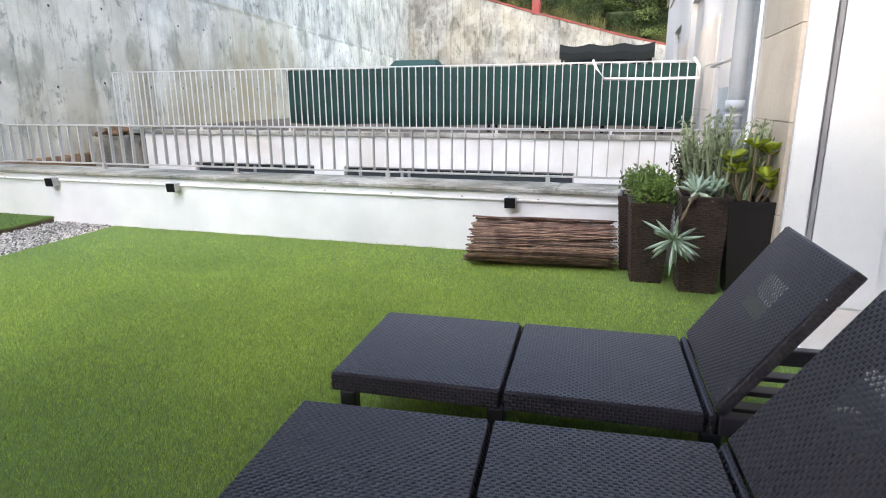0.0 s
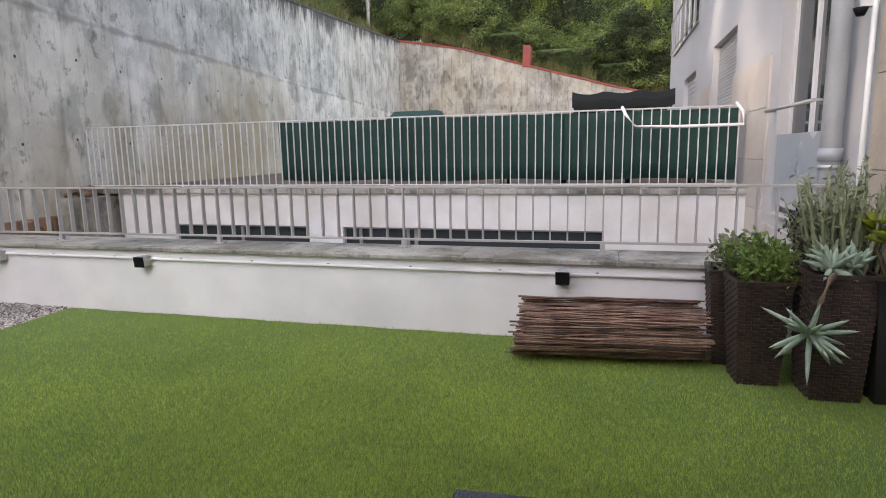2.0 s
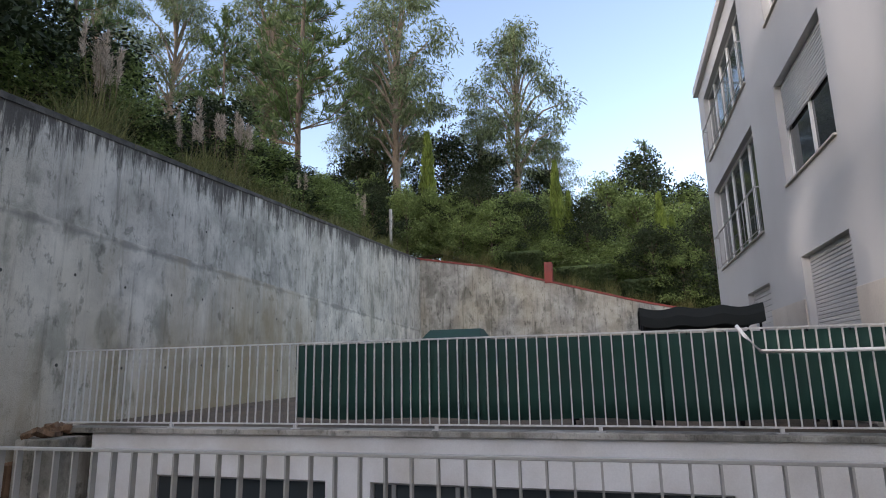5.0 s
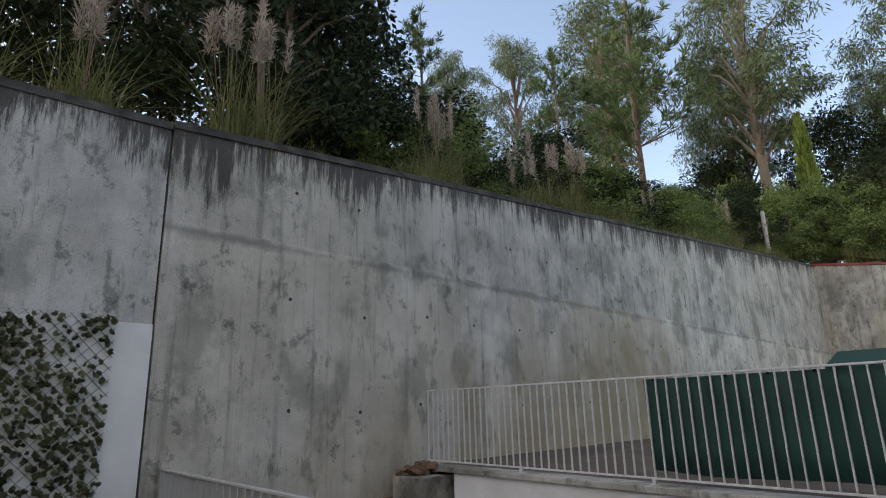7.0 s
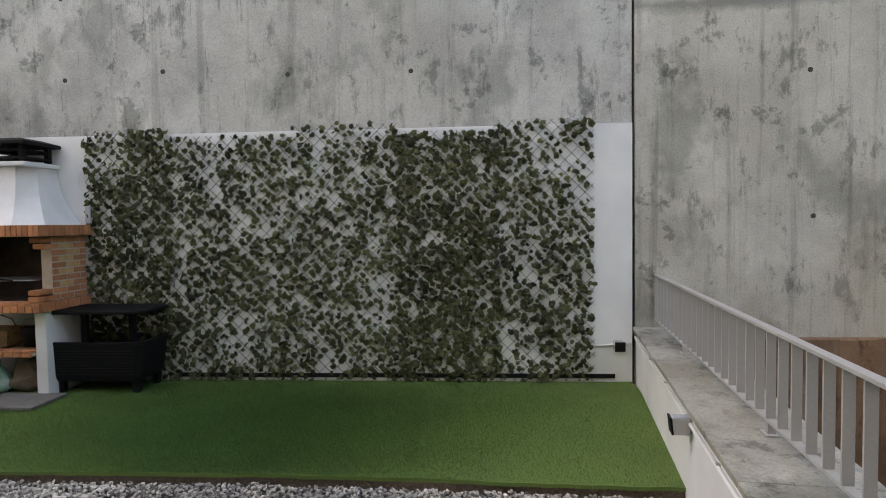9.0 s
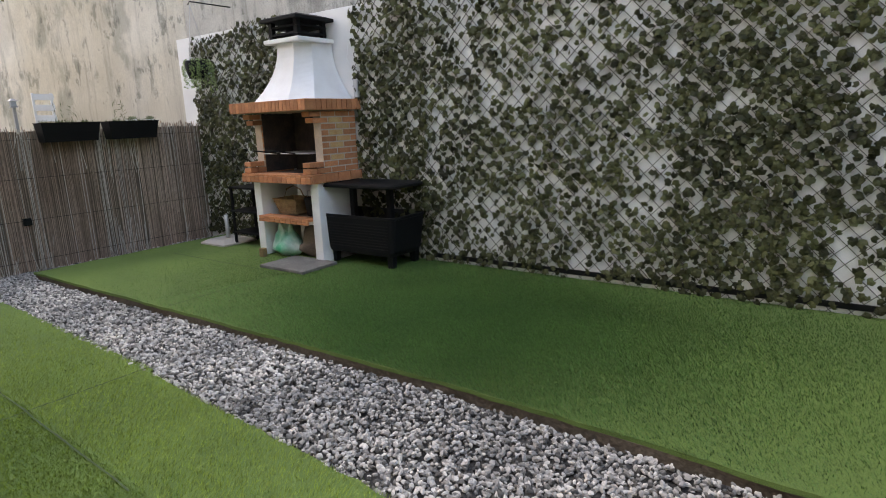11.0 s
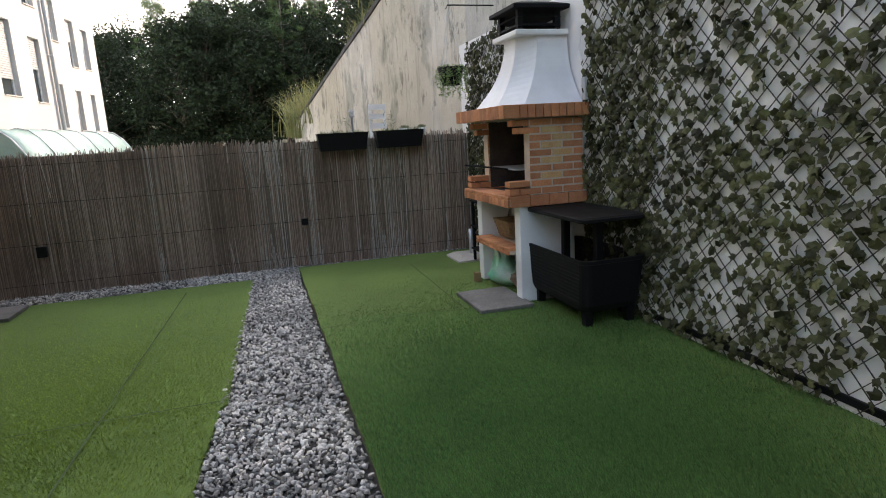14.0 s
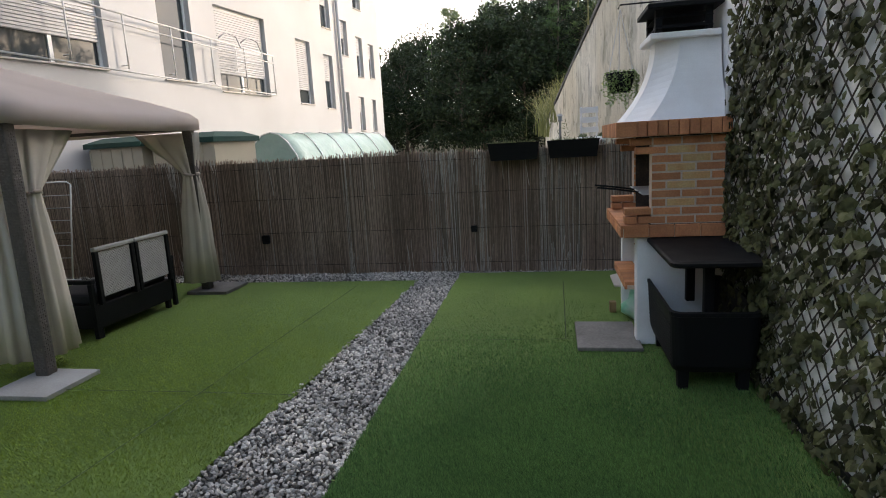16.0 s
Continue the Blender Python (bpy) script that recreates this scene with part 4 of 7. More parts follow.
def rand_dir(rnd, up=0.0):
    v = Vector((rnd.gauss(0, 1), rnd.gauss(0, 1), rnd.gauss(0, 1) + up))
    return v.normalized()


def potted(name, m, label, category="plant"):
    return thing(name, m, label, category, "potted plants")


def leafy_shrub(m, label, r, leaf, mat, n=420, h=0.3):
    rnd = random.Random(int(r * 1000) + n)
    p = potted("shrub", m, label)
    sp = Soup()
    for k in range(14):
        d = rand_dir(rnd, 1.2)
        d.z = abs(d.z)
        e = Vector((d.x * r, d.y * r, d.z * h))
        part("stem", tube(bmesh.new(), [(0, 0, -0.05), (e.x * 0.4, e.y * 0.4, e.z * 0.6), e], 0.006, 5, 0.003), M_STEM, p)
        for i in range(n // 14):
            q = e * rnd.uniform(0.55, 1.08) + rand_dir(rnd) * r * 0.32
            sp.leaf(q, rand_dir(rnd, 0.6), rand_dir(rnd), leaf * rnd.uniform(0.7, 1.3), leaf * 0.55)
    tagged(part("leaves", sp.mesh("leaves", mat), None, p), kind="stuff")
    return p


leafy_shrub(pose(0.70, 5.28, 0.66), "bright green leafy shrub in a wicker planter", 0.20, 0.042, L_BUSH, 1500, 0.22)
leafy_shrub(pose(0.64, 5.58, 0.66), "small dark green shrub in a planter", 0.15, 0.05, L_CACTUS, 300, 0.22)


def aloe_rosette(sp, c, way, n, length, rnd):
    for k in range(n):
        d = (Vector(way) * 0.55 + rand_dir(rnd)).normalized()
        L = length * rnd.uniform(0.7, 1.1)
        sp.spike(Vector(c), Vector(c) + d * L + Vector((0, 0, -0.03 if d.z < 0 else 0.02)), 0.031)


def aloe():
    rnd = random.Random(8)
    p = potted("aloe", pose(1.10, 5.10, 0.75), "blue-green succulent with a rosette hanging over the rim")
    sp = Soup()
    for c in ((-0.06, -0.08, 0.03), (0.06, -0.05, 0.04), (-0.02, 0.05, 0.05)):
        aloe_rosette(sp, c, (0, -0.2, 1), 16, 0.15, rnd)
    aloe_rosette(sp, (-0.20, -0.27, -0.30), (-0.1, -0.7, -0.1), 30, 0.25, rnd)
    part("leaves", sp.mesh("leaves", L_ALOE, True), None, p)
    part("stem", tube(bmesh.new(), [(-0.05, -0.1, 0.0), (-0.10, -0.22, 0.0), (-0.15, -0.25, -0.12), (-0.20, -0.25, -0.29)], 0.018, 8, 0.014), M_STEM, p, "bare woody stem")


def cactus_bush():
    rnd = random.Random(11)
    p = potted("euphorbia", pose(1.24, 5.30, 0.74), "tall grey-green bush of upright fleshy stems")
    lf = Soup()
    for k in range(120):
        a, r = rnd.uniform(0, 6.28), 0.27 * math.sqrt(rnd.random())
        b = Vector((r * math.cos(a), r * math.sin(a) * 0.7, -0.03))
        h = rnd.uniform(0.40, 0.74) * (1 - r * 0.8)
        t = b + Vector((b.x * 0.5 + rnd.gauss(0, 0.03), b.y * 0.5 + rnd.gauss(0, 0.03), h))
        st = Soup()
        st.spike(b, t, 0.028)
        part("stem", st.mesh("stem", L_CACTUS, True), None, p)
        for i in range(20):
            q = b + (t - b) * rnd.uniform(0.3, 1.0)
            lf.leaf(q, rand_dir(rnd, 0.9), rand_dir(rnd), 0.05, 0.016)
    tagged(part("leaves", lf.mesh("leaves", L_CACTUS), None, p), kind="stuff")


def jade():
    rnd = random.Random(21)
    p = potted("jade_plant", pose(1.42, 5.08, 0.73), "yellow-green plant with large rounded leaves")
    for x, y, h in ((0.0, 0.0, 0.40), (-0.12, -0.03, 0.22), (0.10, 0.03, 0.36), (-0.15, 0.03, 0.30), (0.08, -0.06, 0.18), (0.13, -0.02, 0.10)):
        part("stem", tube(bmesh.new(), [(x * 0.4, y * 0.4, -0.05), (x * 0.9, y * 0.9, h * 0.5), (x, y, h)], 0.011, 7, 0.008), M_STEM, p)
        for k in range(6):
            # cupped paddle leaves that stand up and out
            a = k * 1.047 + h * 9
            way = Vector((math.cos(a), math.sin(a), rnd.uniform(0.0, 0.7))).normalized()
            side = Vector((-math.sin(a), math.cos(a), rnd.uniform(-0.25, 0.25))).normalized()
            up = side.cross(way) * -1
            L, wd = rnd.uniform(0.095, 0.13), rnd.uniform(0.038, 0.050)
            c = Vector((x, y, h - 0.02 * (k % 2)))
            rows = []
            for f, ww in ((0.0, 0.12), (0.25, 0.5), (0.5, 0.9), (0.72, 1.0), (0.9, 0.72), (1.0, 0.25)):
                q = c + way * L * f + up * L * 0.22 * f * f
                rows.append([q - side * wd * ww + up * wd * 0.3 * ww, q, q + side * wd * ww + up * wd * 0.3 * ww, q - up * 0.005])
            part("leaf", loft(bmesh.new(), rows, smooth=True), L_JADE, p)


aloe()
cactus_bush()
jade()
leafy_shrub(pose(0.96, 5.36, 0.74), "thin dark purple-leaved plant among the planters", 0.15, 0.032, L_PURPLE, 240, 0.34)


def wall_lamp(m, cond=True):
    """A small black up-and-down light on a base plate."""
    l = thing("wall_lamp", m, "small black box lamp on the white wall", "lamp", "garden wall lamps")
    part("base_plate", B(-0.03, 0.03, -0.012, -0.001, -0.04, 0.04, 0.003), M_BLACK, l)
    part("housing", loft(bmesh.new(), [rect(-0.05, 0.05, -0.105, -0.013, -0.045), rect(-0.05, 0.05, -0.115, -0.013, 0.05)]), M_METAL, l, "grey metal housing")
    part("front_plate", loft(bmesh.new(), [rect(-0.052, 0.052, -0.118, -0.106, -0.047), rect(-0.052, 0.052, -0.128, -0.116, 0.052)]), M_BLACK, l)
    part("lens", B(-0.04, 0.04, -0.10, -0.02, 0.051, 0.054), M_GLASS_FROST, l)
    return l


for x in (-6.165, -4.385, -0.505):
    wall_lamp(pose(x, FY, 0.506))
wall_lamp(W(0.17, 0.03, 0.447) @ pose(0, 0, 0, 0, 0, 180))
conduit = thing("conduit", pose(0, 0, 0), "thin white cable conduit clipped along the parapet", "conduit")
part("pipe", tube(bmesh.new(), [(-8.8, FY - 0.014, 0.53), (FX - 0.3, FY - 0.014, 0.52)], 0.013, 8), M_WHITE, conduit)
clip = mesh_of("clip", B(-0.012, 0.012, -0.02, -0.0005, -0.016, 0.016, 0.002), M_METAL)
for k in range(13):
    part("clip", clip, None, conduit, m=pose(-8.5 + 0.75 * k, FY, 0.53))

branch = thing("conduit", WALL, "thin white cable conduit from lamp to corner", "conduit")
part("pipe", tube(bmesh.new(), [(0.045, 0.044, 0.47), (0.13, 0.044, 0.46), (0.42, 0.044, 0.44)], 0.011, 8), M_WHITE, branch)

# the house front by the door
solid("edging_strip", B(FX - 0.045, FX - 0.031, -2.0, 5.8, -0.04, 0.035, 0.003), M_FRAME, "white edging strip between turf and house", "trim", kind="structure")
# the recessed loggia with its sliding glass door
LX = FX + 0.72
log = thing("loggia", pose(0, 0, 0), "white recessed loggia with a sliding glass door", "loggia", kind="structure")
part("return_wall", B(FX + 0.301, LX + 0.1, 4.88, 5.0, -0.04, 2.75), M_WHITE, log)
part("corner_trim", B(FX + 0.002, FX + 0.15, 4.845, 4.879, 0.013, 2.749, 0.004), M_WHITE, log)
part("shutter_guide", B(FX + 0.165, FX + 0.19, 4.84, 4.879, 0.013, 2.749), M_FRAME_GREY, log, "dark shutter guide")
part("side_panel", B(FX + 0.20, LX - 0.09, 4.85, 4.879, 0.013, 2.749, 0.004), M_FRAME, log, "white side panel")
part("return_wall", B(FX + 0.301, LX + 0.1, -0.87, -0.75, -0.04, 2.75), M_WHITE, log)
part("ceiling", B(FX + 0.301, LX + 0.1, -0.749, 4.879, 2.75, 2.85), M_WHITE, log)
dr = part("sliding_door", B(LX, LX + 0.07, -0.74, 4.87, 0.013, 0.09, 0.004), M_FRAME, log, "white framed sliding glass door")
part("head", B(LX, LX + 0.07, -0.74, 4.87, 2.62, 2.749, 0.004), M_FRAME, dr)
ys = (4.87, 3.45, 2.05, 0.65, -0.74)
for k, (b1, a1) in enumerate(zip(ys, ys[1:])):
    x0 = LX + (0.0 if k % 2 else 0.035)
    for y in (a1, b1 - 0.06):
        part("stile", B(x0, x0 + 0.034, y, y + 0.06, 0.091, 2.619, 0.003), M_FRAME, dr)
    pn = part("pane", B(x0 + 0.012, x0 + 0.02, a1 + 0.061, b1 - 0.061, 0.091, 2.619), glass_material("door_glass", (0.86, 0.90, 0.89)) if k == 0 else bpy.data.materials["door_glass"], dr)
    pn.visible_shadow = False
n = 300
solid("curtain", raw("curtain", [(LX + 0.28 + 0.035 * math.sin(k * 0.62) + 0.014 * math.sin(k * 1.9), -0.7 + 5.45 * k / n, z) for k in range(n + 1) for z in (0.03, 2.7)], [(2 * k, 2 * k + 2, 2 * k + 3, 2 * k + 1) for k in range(n)], M_CURTAIN, True), None, "pale folded curtain hanging behind the glass door", "curtain")
solid("loggia_floor", B(FX - 0.03, FX + 1.55, -0.75, 4.84, -0.045, 0.012, 0.004), M_STONE_PALE, "pale stone floor of the loggia", "floor", kind="structure")
pipe = thing("drainpipe", pose(FX - 0.11, 6.62, 0), "grey plastic rain drainpipe on the house wall", "pipe")
part("pipe", tube(bmesh.new(), [(0, 0, -2.9), (0, 0, 9.2)], 0.075, 14), M_PIPE, pipe)
for z in (0.75, 1.35, 4.2):
    part("collar", tube(bmesh.new(), [(0, 0, z), (0, 0, z + 0.10)], 0.088, 14), M_PIPE, pipe)
    part("bracket", tube(bmesh.new(), [(0.0, 0, z - 0.06), (0, 0, z - 0.03)], 0.082, 14), M_GALV, pipe)
part("cable_duct", tube(bmesh.new(), [(FX - 0.05, 6.18, -1.0), (FX - 0.05, 6.18, 4.4)], 0.02, 8), M_FRAME, thing("cable_duct", pose(0, 0, 0), "thin white cable duct on the stone cladding", "duct"))
sc = thing("security_camera", pose(FX - 0.03, 6.20, 2.44), "small white dome camera on the house wall", "camera")
part("mount", B(-0.10, 0, -0.03, 0.03, -0.03, 0.03, 0.006), M_FRAME, sc)
part("dome", tube(bmesh.new(), [(-0.10, 0, -0.031), (-0.10, 0, -0.06), (-0.10, 0, -0.085)], 0.05, 12, 0.025), M_BLACK, sc)

# ---- the upper terrace ----
M_GREEN = material("dark_green_shade_fabric", (0.010, 0.062, 0.045), 0.75, vary=0.2, second=(0.008, 0.045, 0.034), scale=1.5, fine=160, bump=0.2)
screen = thing("shade_screen", pose(0, 0, 0), "dark green fabric screen tied to the railing", "screen")
for q in range(3):
    vs, fs = [], []
    for i in range(70):
        x = -5.33 + 2.26 * (q + i / 69)
        for j, z in enumerate((1.06 + 0.015 * math.sin(x * 3.1), 1.3, 1.55, 1.8, 1.985)):
            vs.append((x, 9.975 + 0.004 * q + 0.012 * math.sin(x * 7 + j) + 0.01 * math.sin(x * 23 + j * 0.6), z))
    for i in range(69):
        for j in range(4):
            a = i * 5 + j
            fs.append((a, a + 5, a + 6, a + 1))
    pn = part("fabric_panel", raw("fabric_panel", vs, fs, M_GREEN, True), None, screen)
    mod = pn.modifiers.new("thick", "SOLIDIFY")
    mod.thickness = 0.003
for k in range(18):
    part("cable_tie", B(-0.004, 0.004, -0.045, 0.0, -0.012, 0.012), M_BLACK, screen, m=pose(-5.2 + 0.39 * k, 9.965, 1.975))
wire = thing("clothes_airer", pose(0, 0, 0), "white bent tube hung over the upper railing", "airer")
part("tube_frame", tube(bmesh.new(), [(-0.02, 9.90, 2.04), (0.03, 9.80, 1.93), (0.16, 9.78, 1.765), (0.75, 9.78, 1.758), (1.48, 9.78, 1.765), (1.47, 9.80, 1.93), (1.40, 9.90, 2.05)], 0.020, 8), M_FRAME, wire)
for x in (-1.9, 0.1):
    tb = thing("garden_table", pose(x, 11.0, 0.90), "dark garden table behind the green screen", "table")
    part("tabletop", B(-0.1, 1.1, 0, 0.8, 0.70, 0.74, 0.008), M_BLACK, tb)
    for a in (0.0, 0.98):
        for b in (0.04, 0.72):
            part("leg", B(a, a + 0.05, b, b + 0.05, 0.001, 0.699, 0.004), M_BLACK, tb)
shed = thing("garden_shed", pose(-4.62, 13.0, 0.9), "small green garden shed on the upper terrace", "shed")
part("wall", B(0.04, 1.06, 0.04, 0.9, 0, 1.2, 0.005), M_GREEN, shed)
part("roof", loft(bmesh.new(), [[(0, 0, 1.201), (1.1, 0, 1.201), (1.1, 0.95, 1.201), (0, 0.95, 1.201)], [(0, 0, 1.25), (1.1, 0, 1.25), (1.1, 0.95, 1.25), (0, 0.95, 1.25)], [(0.08, 0.3, 1.44), (1.02, 0.3, 1.44), (1.02, 0.6, 1.44), (0.08, 0.6, 1.44)]]), M_GREEN, shed)
M_CANVAS_DARK = material("black_canvas", (0.012, 0.016, 0.016), 0.85, vary=0.2, scale=5, fine=120, bump=0.2)
tent = thing("swing_canopy", pose(-0.88, 13.2, 0.90), "garden swing canopy of black canvas with scalloped edge", "canopy")
bm = bmesh.new()
prof = [(x / 16 * 1.86, 1.66 - 0.06 * abs(math.sin(x / 16 * math.pi * 3))) for x in range(17)]
loft(bm, [[(x, y, z + dz) for x, z in prof] + [(x, y, z + dz - t) for x, z in prof[::-1]] for y, dz, t in ((0, -0.12, 0.16), (0.05, 0.02, 0.06), (0.6, 0.05, 0.05), (1.15, 0.0, 0.06), (1.2, -0.12, 0.16))])
part("canopy", bm, M_CANVAS_DARK, tent)
for x in (0.05, 1.8):
    for y in (0.1, 1.1):
        part("post", tube(bmesh.new(), [(x, y, 0.001), (x, y, 1.58)], 0.02, 8), M_BLACK, tent)

# drainpipe far along the facade
far_pipe = thing("drainpipe", pose(FX - 0.085, -13.05, 0), "grey rain drainpipe down the white facade", "pipe")
part("pipe", tube(bmesh.new(), [(0, 0, -2.9), (0, 0, 11.5)], 0.055, 12), M_PIPE, far_pipe)
for z in (1.4, 4.2, 7.0, 9.8):
    part("bracket", B(-0.06, 0.085, -0.068, 0.068, z, z + 0.03, 0.004), M_GALV, far_pipe)
# ---- barbecue corner ----
M_BRICK = material("orange_brick", (0.56, 0.235, 0.105), 0.8, vary=0.2, second=(0.46, 0.17, 0.075), scale=9, fine=80, bump=0.35, rand=0.22)
M_BRICK_PALE = material("pale_brick", (0.62, 0.42, 0.20), 0.8, vary=0.2, second=(0.58, 0.31, 0.13), scale=9, fine=80, bump=0.35, rand=0.15)
M_MORTAR = material("pale_mortar", (0.58, 0.46, 0.36), 0.9, vary=0.15, scale=12, fine=120, bump=0.3)
M_SOOT = material("sooty_firebrick", (0.035, 0.03, 0.028), 0.95, vary=0.4, second=(0.08, 0.055, 0.045), scale=7, fine=60, bump=0.4)
M_PLASTER = material("white_barbecue_plaster", (0.80, 0.80, 0.79), 0.7, vary=0.06, second=(0.68, 0.67, 0.65), scale=3.5, fine=120, bump=0.15, amount=0.35)
M_SLATE = material("grey_slate_slab", (0.19, 0.18, 0.165), 0.75, vary=0.3, second=(0.115, 0.108, 0.098), scale=5, fine=50, bump=0.35)
M_WICKER = material("straw_wicker", (0.32, 0.21, 0.10), 0.8, vary=0.35, second=(0.2, 0.12, 0.06), scale=16, fine=90, bump=0.4)
M_GREENBAG = material("green_plastic_sack", (0.03, 0.42, 0.24), 0.35, vary=0.15, second=(0.62, 0.66, 0.60), scale=4, fine=20, bump=0.3, dist=0.02)
M_SACK = material("brown_paper_sack", (0.20, 0.15, 0.11), 0.85, vary=0.25, scale=6, fine=50, bump=0.4, dist=0.01)
M_RESIN = material("anthracite_resin", (0.008, 0.0083, 0.009), 0.65, spec=0.16, vary=0.12, scale=8, fine=120, bump=0.12)


def wallbox(s0, s1, d0, d1, z0, z1, bevel=0.0):
    return B(s0, s1, d0, d1, z0, z1, bevel)


def barbecue():
    """Prefabricated brick barbecue with white legs and hood; local x = s, y = d."""
    q = thing("barbecue", WALL, "brick and white plaster garden barbecue with chimney hood", "barbecue")
    a, b = 5.86, 7.00
    for s in (a + 0.035, b - 0.155):
        part("leg", wallbox(s, s + 0.12, 0.16, 0.69, 0.061, 0.919, 0.008), M_PLASTER, q)
    sh = part("shelf", wallbox(a + 0.157, b - 0.157, 0.18, 0.74, 0.475, 0.505), M_MORTAR, q)
    n = 9
    for k in range(n):
        w = (b - a - 0.32) / n
        part("brick", wallbox(a + 0.16 + k * w + 0.003, a + 0.16 + (k + 1) * w - 0.003, 0.60, 0.76, 0.506, 0.535, 0.004), M_BRICK, sh)
        part("brick", wallbox(a + 0.16 + k * w + 0.003, a + 0.16 + (k + 1) * w - 0.003, 0.741, 0.762, 0.472, 0.504, 0.003), M_BRICK, sh)
    ct = part("counter", wallbox(a + 0.01, b - 0.01, 0.06, 0.79, 0.92, 0.985), M_MORTAR, q, "brick-edged counter slab")
    for k in range(15):
        w = (b - a) / 15
        part("brick", wallbox(a + k * w + 0.003, a + (k + 1) * w - 0.003, 0.60, 0.81, 0.986, 1.012, 0.004), M_BRICK, ct)
        part("brick", wallbox(a + k * w + 0.003, a + (k + 1) * w - 0.003, 0.791, 0.812, 0.918, 0.984, 0.004), M_BRICK, ct)
    for s in (a - 0.012, b - 0.009):
        for k in range(4):
            part("brick", wallbox(s, s + 0.021, 0.06 + 0.183 * k, 0.06 + 0.183 * (k + 1) - 0.005, 0.918, 1.012, 0.004), M_BRICK, ct)
    part("hearth", wallbox(a + 0.13, b - 0.13, 0.12, 0.598, 0.986, 1.0), M_SOOT, q)
    part("fire_back", wallbox(a + 0.13, b - 0.13, 0.06, 0.118, 0.986, 1.66), M_SOOT, q)
    for s in (a + 0.142, b - 0.152):
        part("fire_lining", wallbox(s, s + 0.01, 0.12, 0.57, 1.014, 1.655), M_SOOT, q)
    rnd = random.Random(3)
    for side, s0 in ((0, a + 0.025), (1, b - 0.14)):
        core = part("side_wall", wallbox(s0 + 0.0025, s0 + 0.1125, 0.075, 0.585, 1.013, 1.655), M_MORTAR, q)
        for r in range(10):
            z0 = 1.013 + r * 0.0645
            d = 0.07
            first = True
            front = 0.785 if r < 2 else (0.59 if r < 8 else 0.70 + 0.04 * (r - 8))
            while d < front - 0.02:
                L = (0.10 if (first and r % 2) else 0.205)
                e = min(d + L, front)
                if front - e < 0.06:
                    e = front
                pale = rnd.random() < 0.55 and 0.1 < d and e < front and 1 < r < 9
                part("brick", wallbox(s0, s0 + 0.115, d + 0.006, e - 0.006, z0 + 0.006, z0 + 0.0575, 0.007 if e == front and r in (1, 8) else 0.004), M_BRICK_PALE if pale else M_BRICK, core)
                d, first = e, False
    sl = part("mantel", wallbox(a + 0.005, b - 0.005, 0.05, 0.79, 1.662, 1.76), M_MORTAR, q, "brick-edged mantel slab")
    for k in range(22):
        w = (b - a + 0.10) / 22
        part("brick", wallbox(a - 0.05 + k * w + 0.003, a - 0.05 + (k + 1) * w - 0.003, 0.70, 0.845, 1.665, 1.775, 0.004), M_BRICK, sl)
    for s in (a - 0.05, b - 0.02):
        for k in range(9):
            part("brick", wallbox(s, s + 0.07, 0.05 + 0.0722 * k + 0.003, 0.05 + 0.0722 * (k + 1) - 0.003, 1.665, 1.775, 0.004), M_BRICK, sl)
    mid = (a + b) / 2
    secs = []
    for f in [i / 12 for i in range(13)]:
        g = (1 - f) ** 2.1
        half = 0.235 + (0.50 - 0.235) * g
        front = 0.50 + (0.76 - 0.50) * g
        c = half * 0.55
        z = 1.777 + 0.60 * f
        secs.append([(mid - half, 0.045, z), (mid + half, 0.045, z), (mid + half, front - 0.16, z), (mid + c, front, z), (mid - c, front, z), (mid - half, front - 0.16, z)])
    hood = part("hood", loft(bmesh.new(), secs), M_PLASTER, q, "white flared chimney hood")
    part("collar", wallbox(mid - 0.28, mid + 0.28, 0.05, 0.56, 2.378, 2.425, 0.01), M_PLASTER, hood)
    cap = part("chimney_cap", wallbox(mid - 0.29, mid + 0.29, 0.04, 0.58, 2.60, 2.635, 0.006), M_RESIN, q, "black louvred chimney cap")
    part("cap_top", loft(bmesh.new(), [rect(mid - 0.285, mid + 0.285, 0.045, 0.575, 2.636), rect(mid - 0.16, mid + 0.16, 0.15, 0.45, 2.675)]), M_RESIN, cap)
    for zz in (2.46, 2.535):
        part("louvre", loft(bmesh.new(), [rect(mid - 0.235, mid + 0.235, 0.10, 0.52, zz), rect(mid - 0.21, mid + 0.21, 0.12, 0.50, zz + 0.025)]), M_RESIN, cap)
    for s in (-0.2, 0.2):
        for d in (0.13, 0.49):
            part("strut", wallbox(mid + s - 0.025, mid + s + 0.025, d - 0.025, d + 0.025, 2.426, 2.599), M_RESIN, cap)
    gr = part("grill", tube(bmesh.new(), [(a + 0.2, 0.62, 1.22), (b - 0.2, 0.62, 1.22)], 0.006, 6), M_GALV, q, "blackened grill rack")
    for k in range(14):
        s = a + 0.2 + (b - a - 0.4) * k / 13
        part("rod", tube(bmesh.new(), [(s, 0.14, 1.22), (s, 0.62, 1.22)], 0.004, 5), M_GALV, gr)
    for s in (mid - 0.15, mid + 0.1):
        part("handle", tube(bmesh.new(), [(s, 0.62, 1.22), (s, 0.80, 1.25), (s, 0.95, 1.27)], 0.008, 6), M_BLACK, gr)
    return q


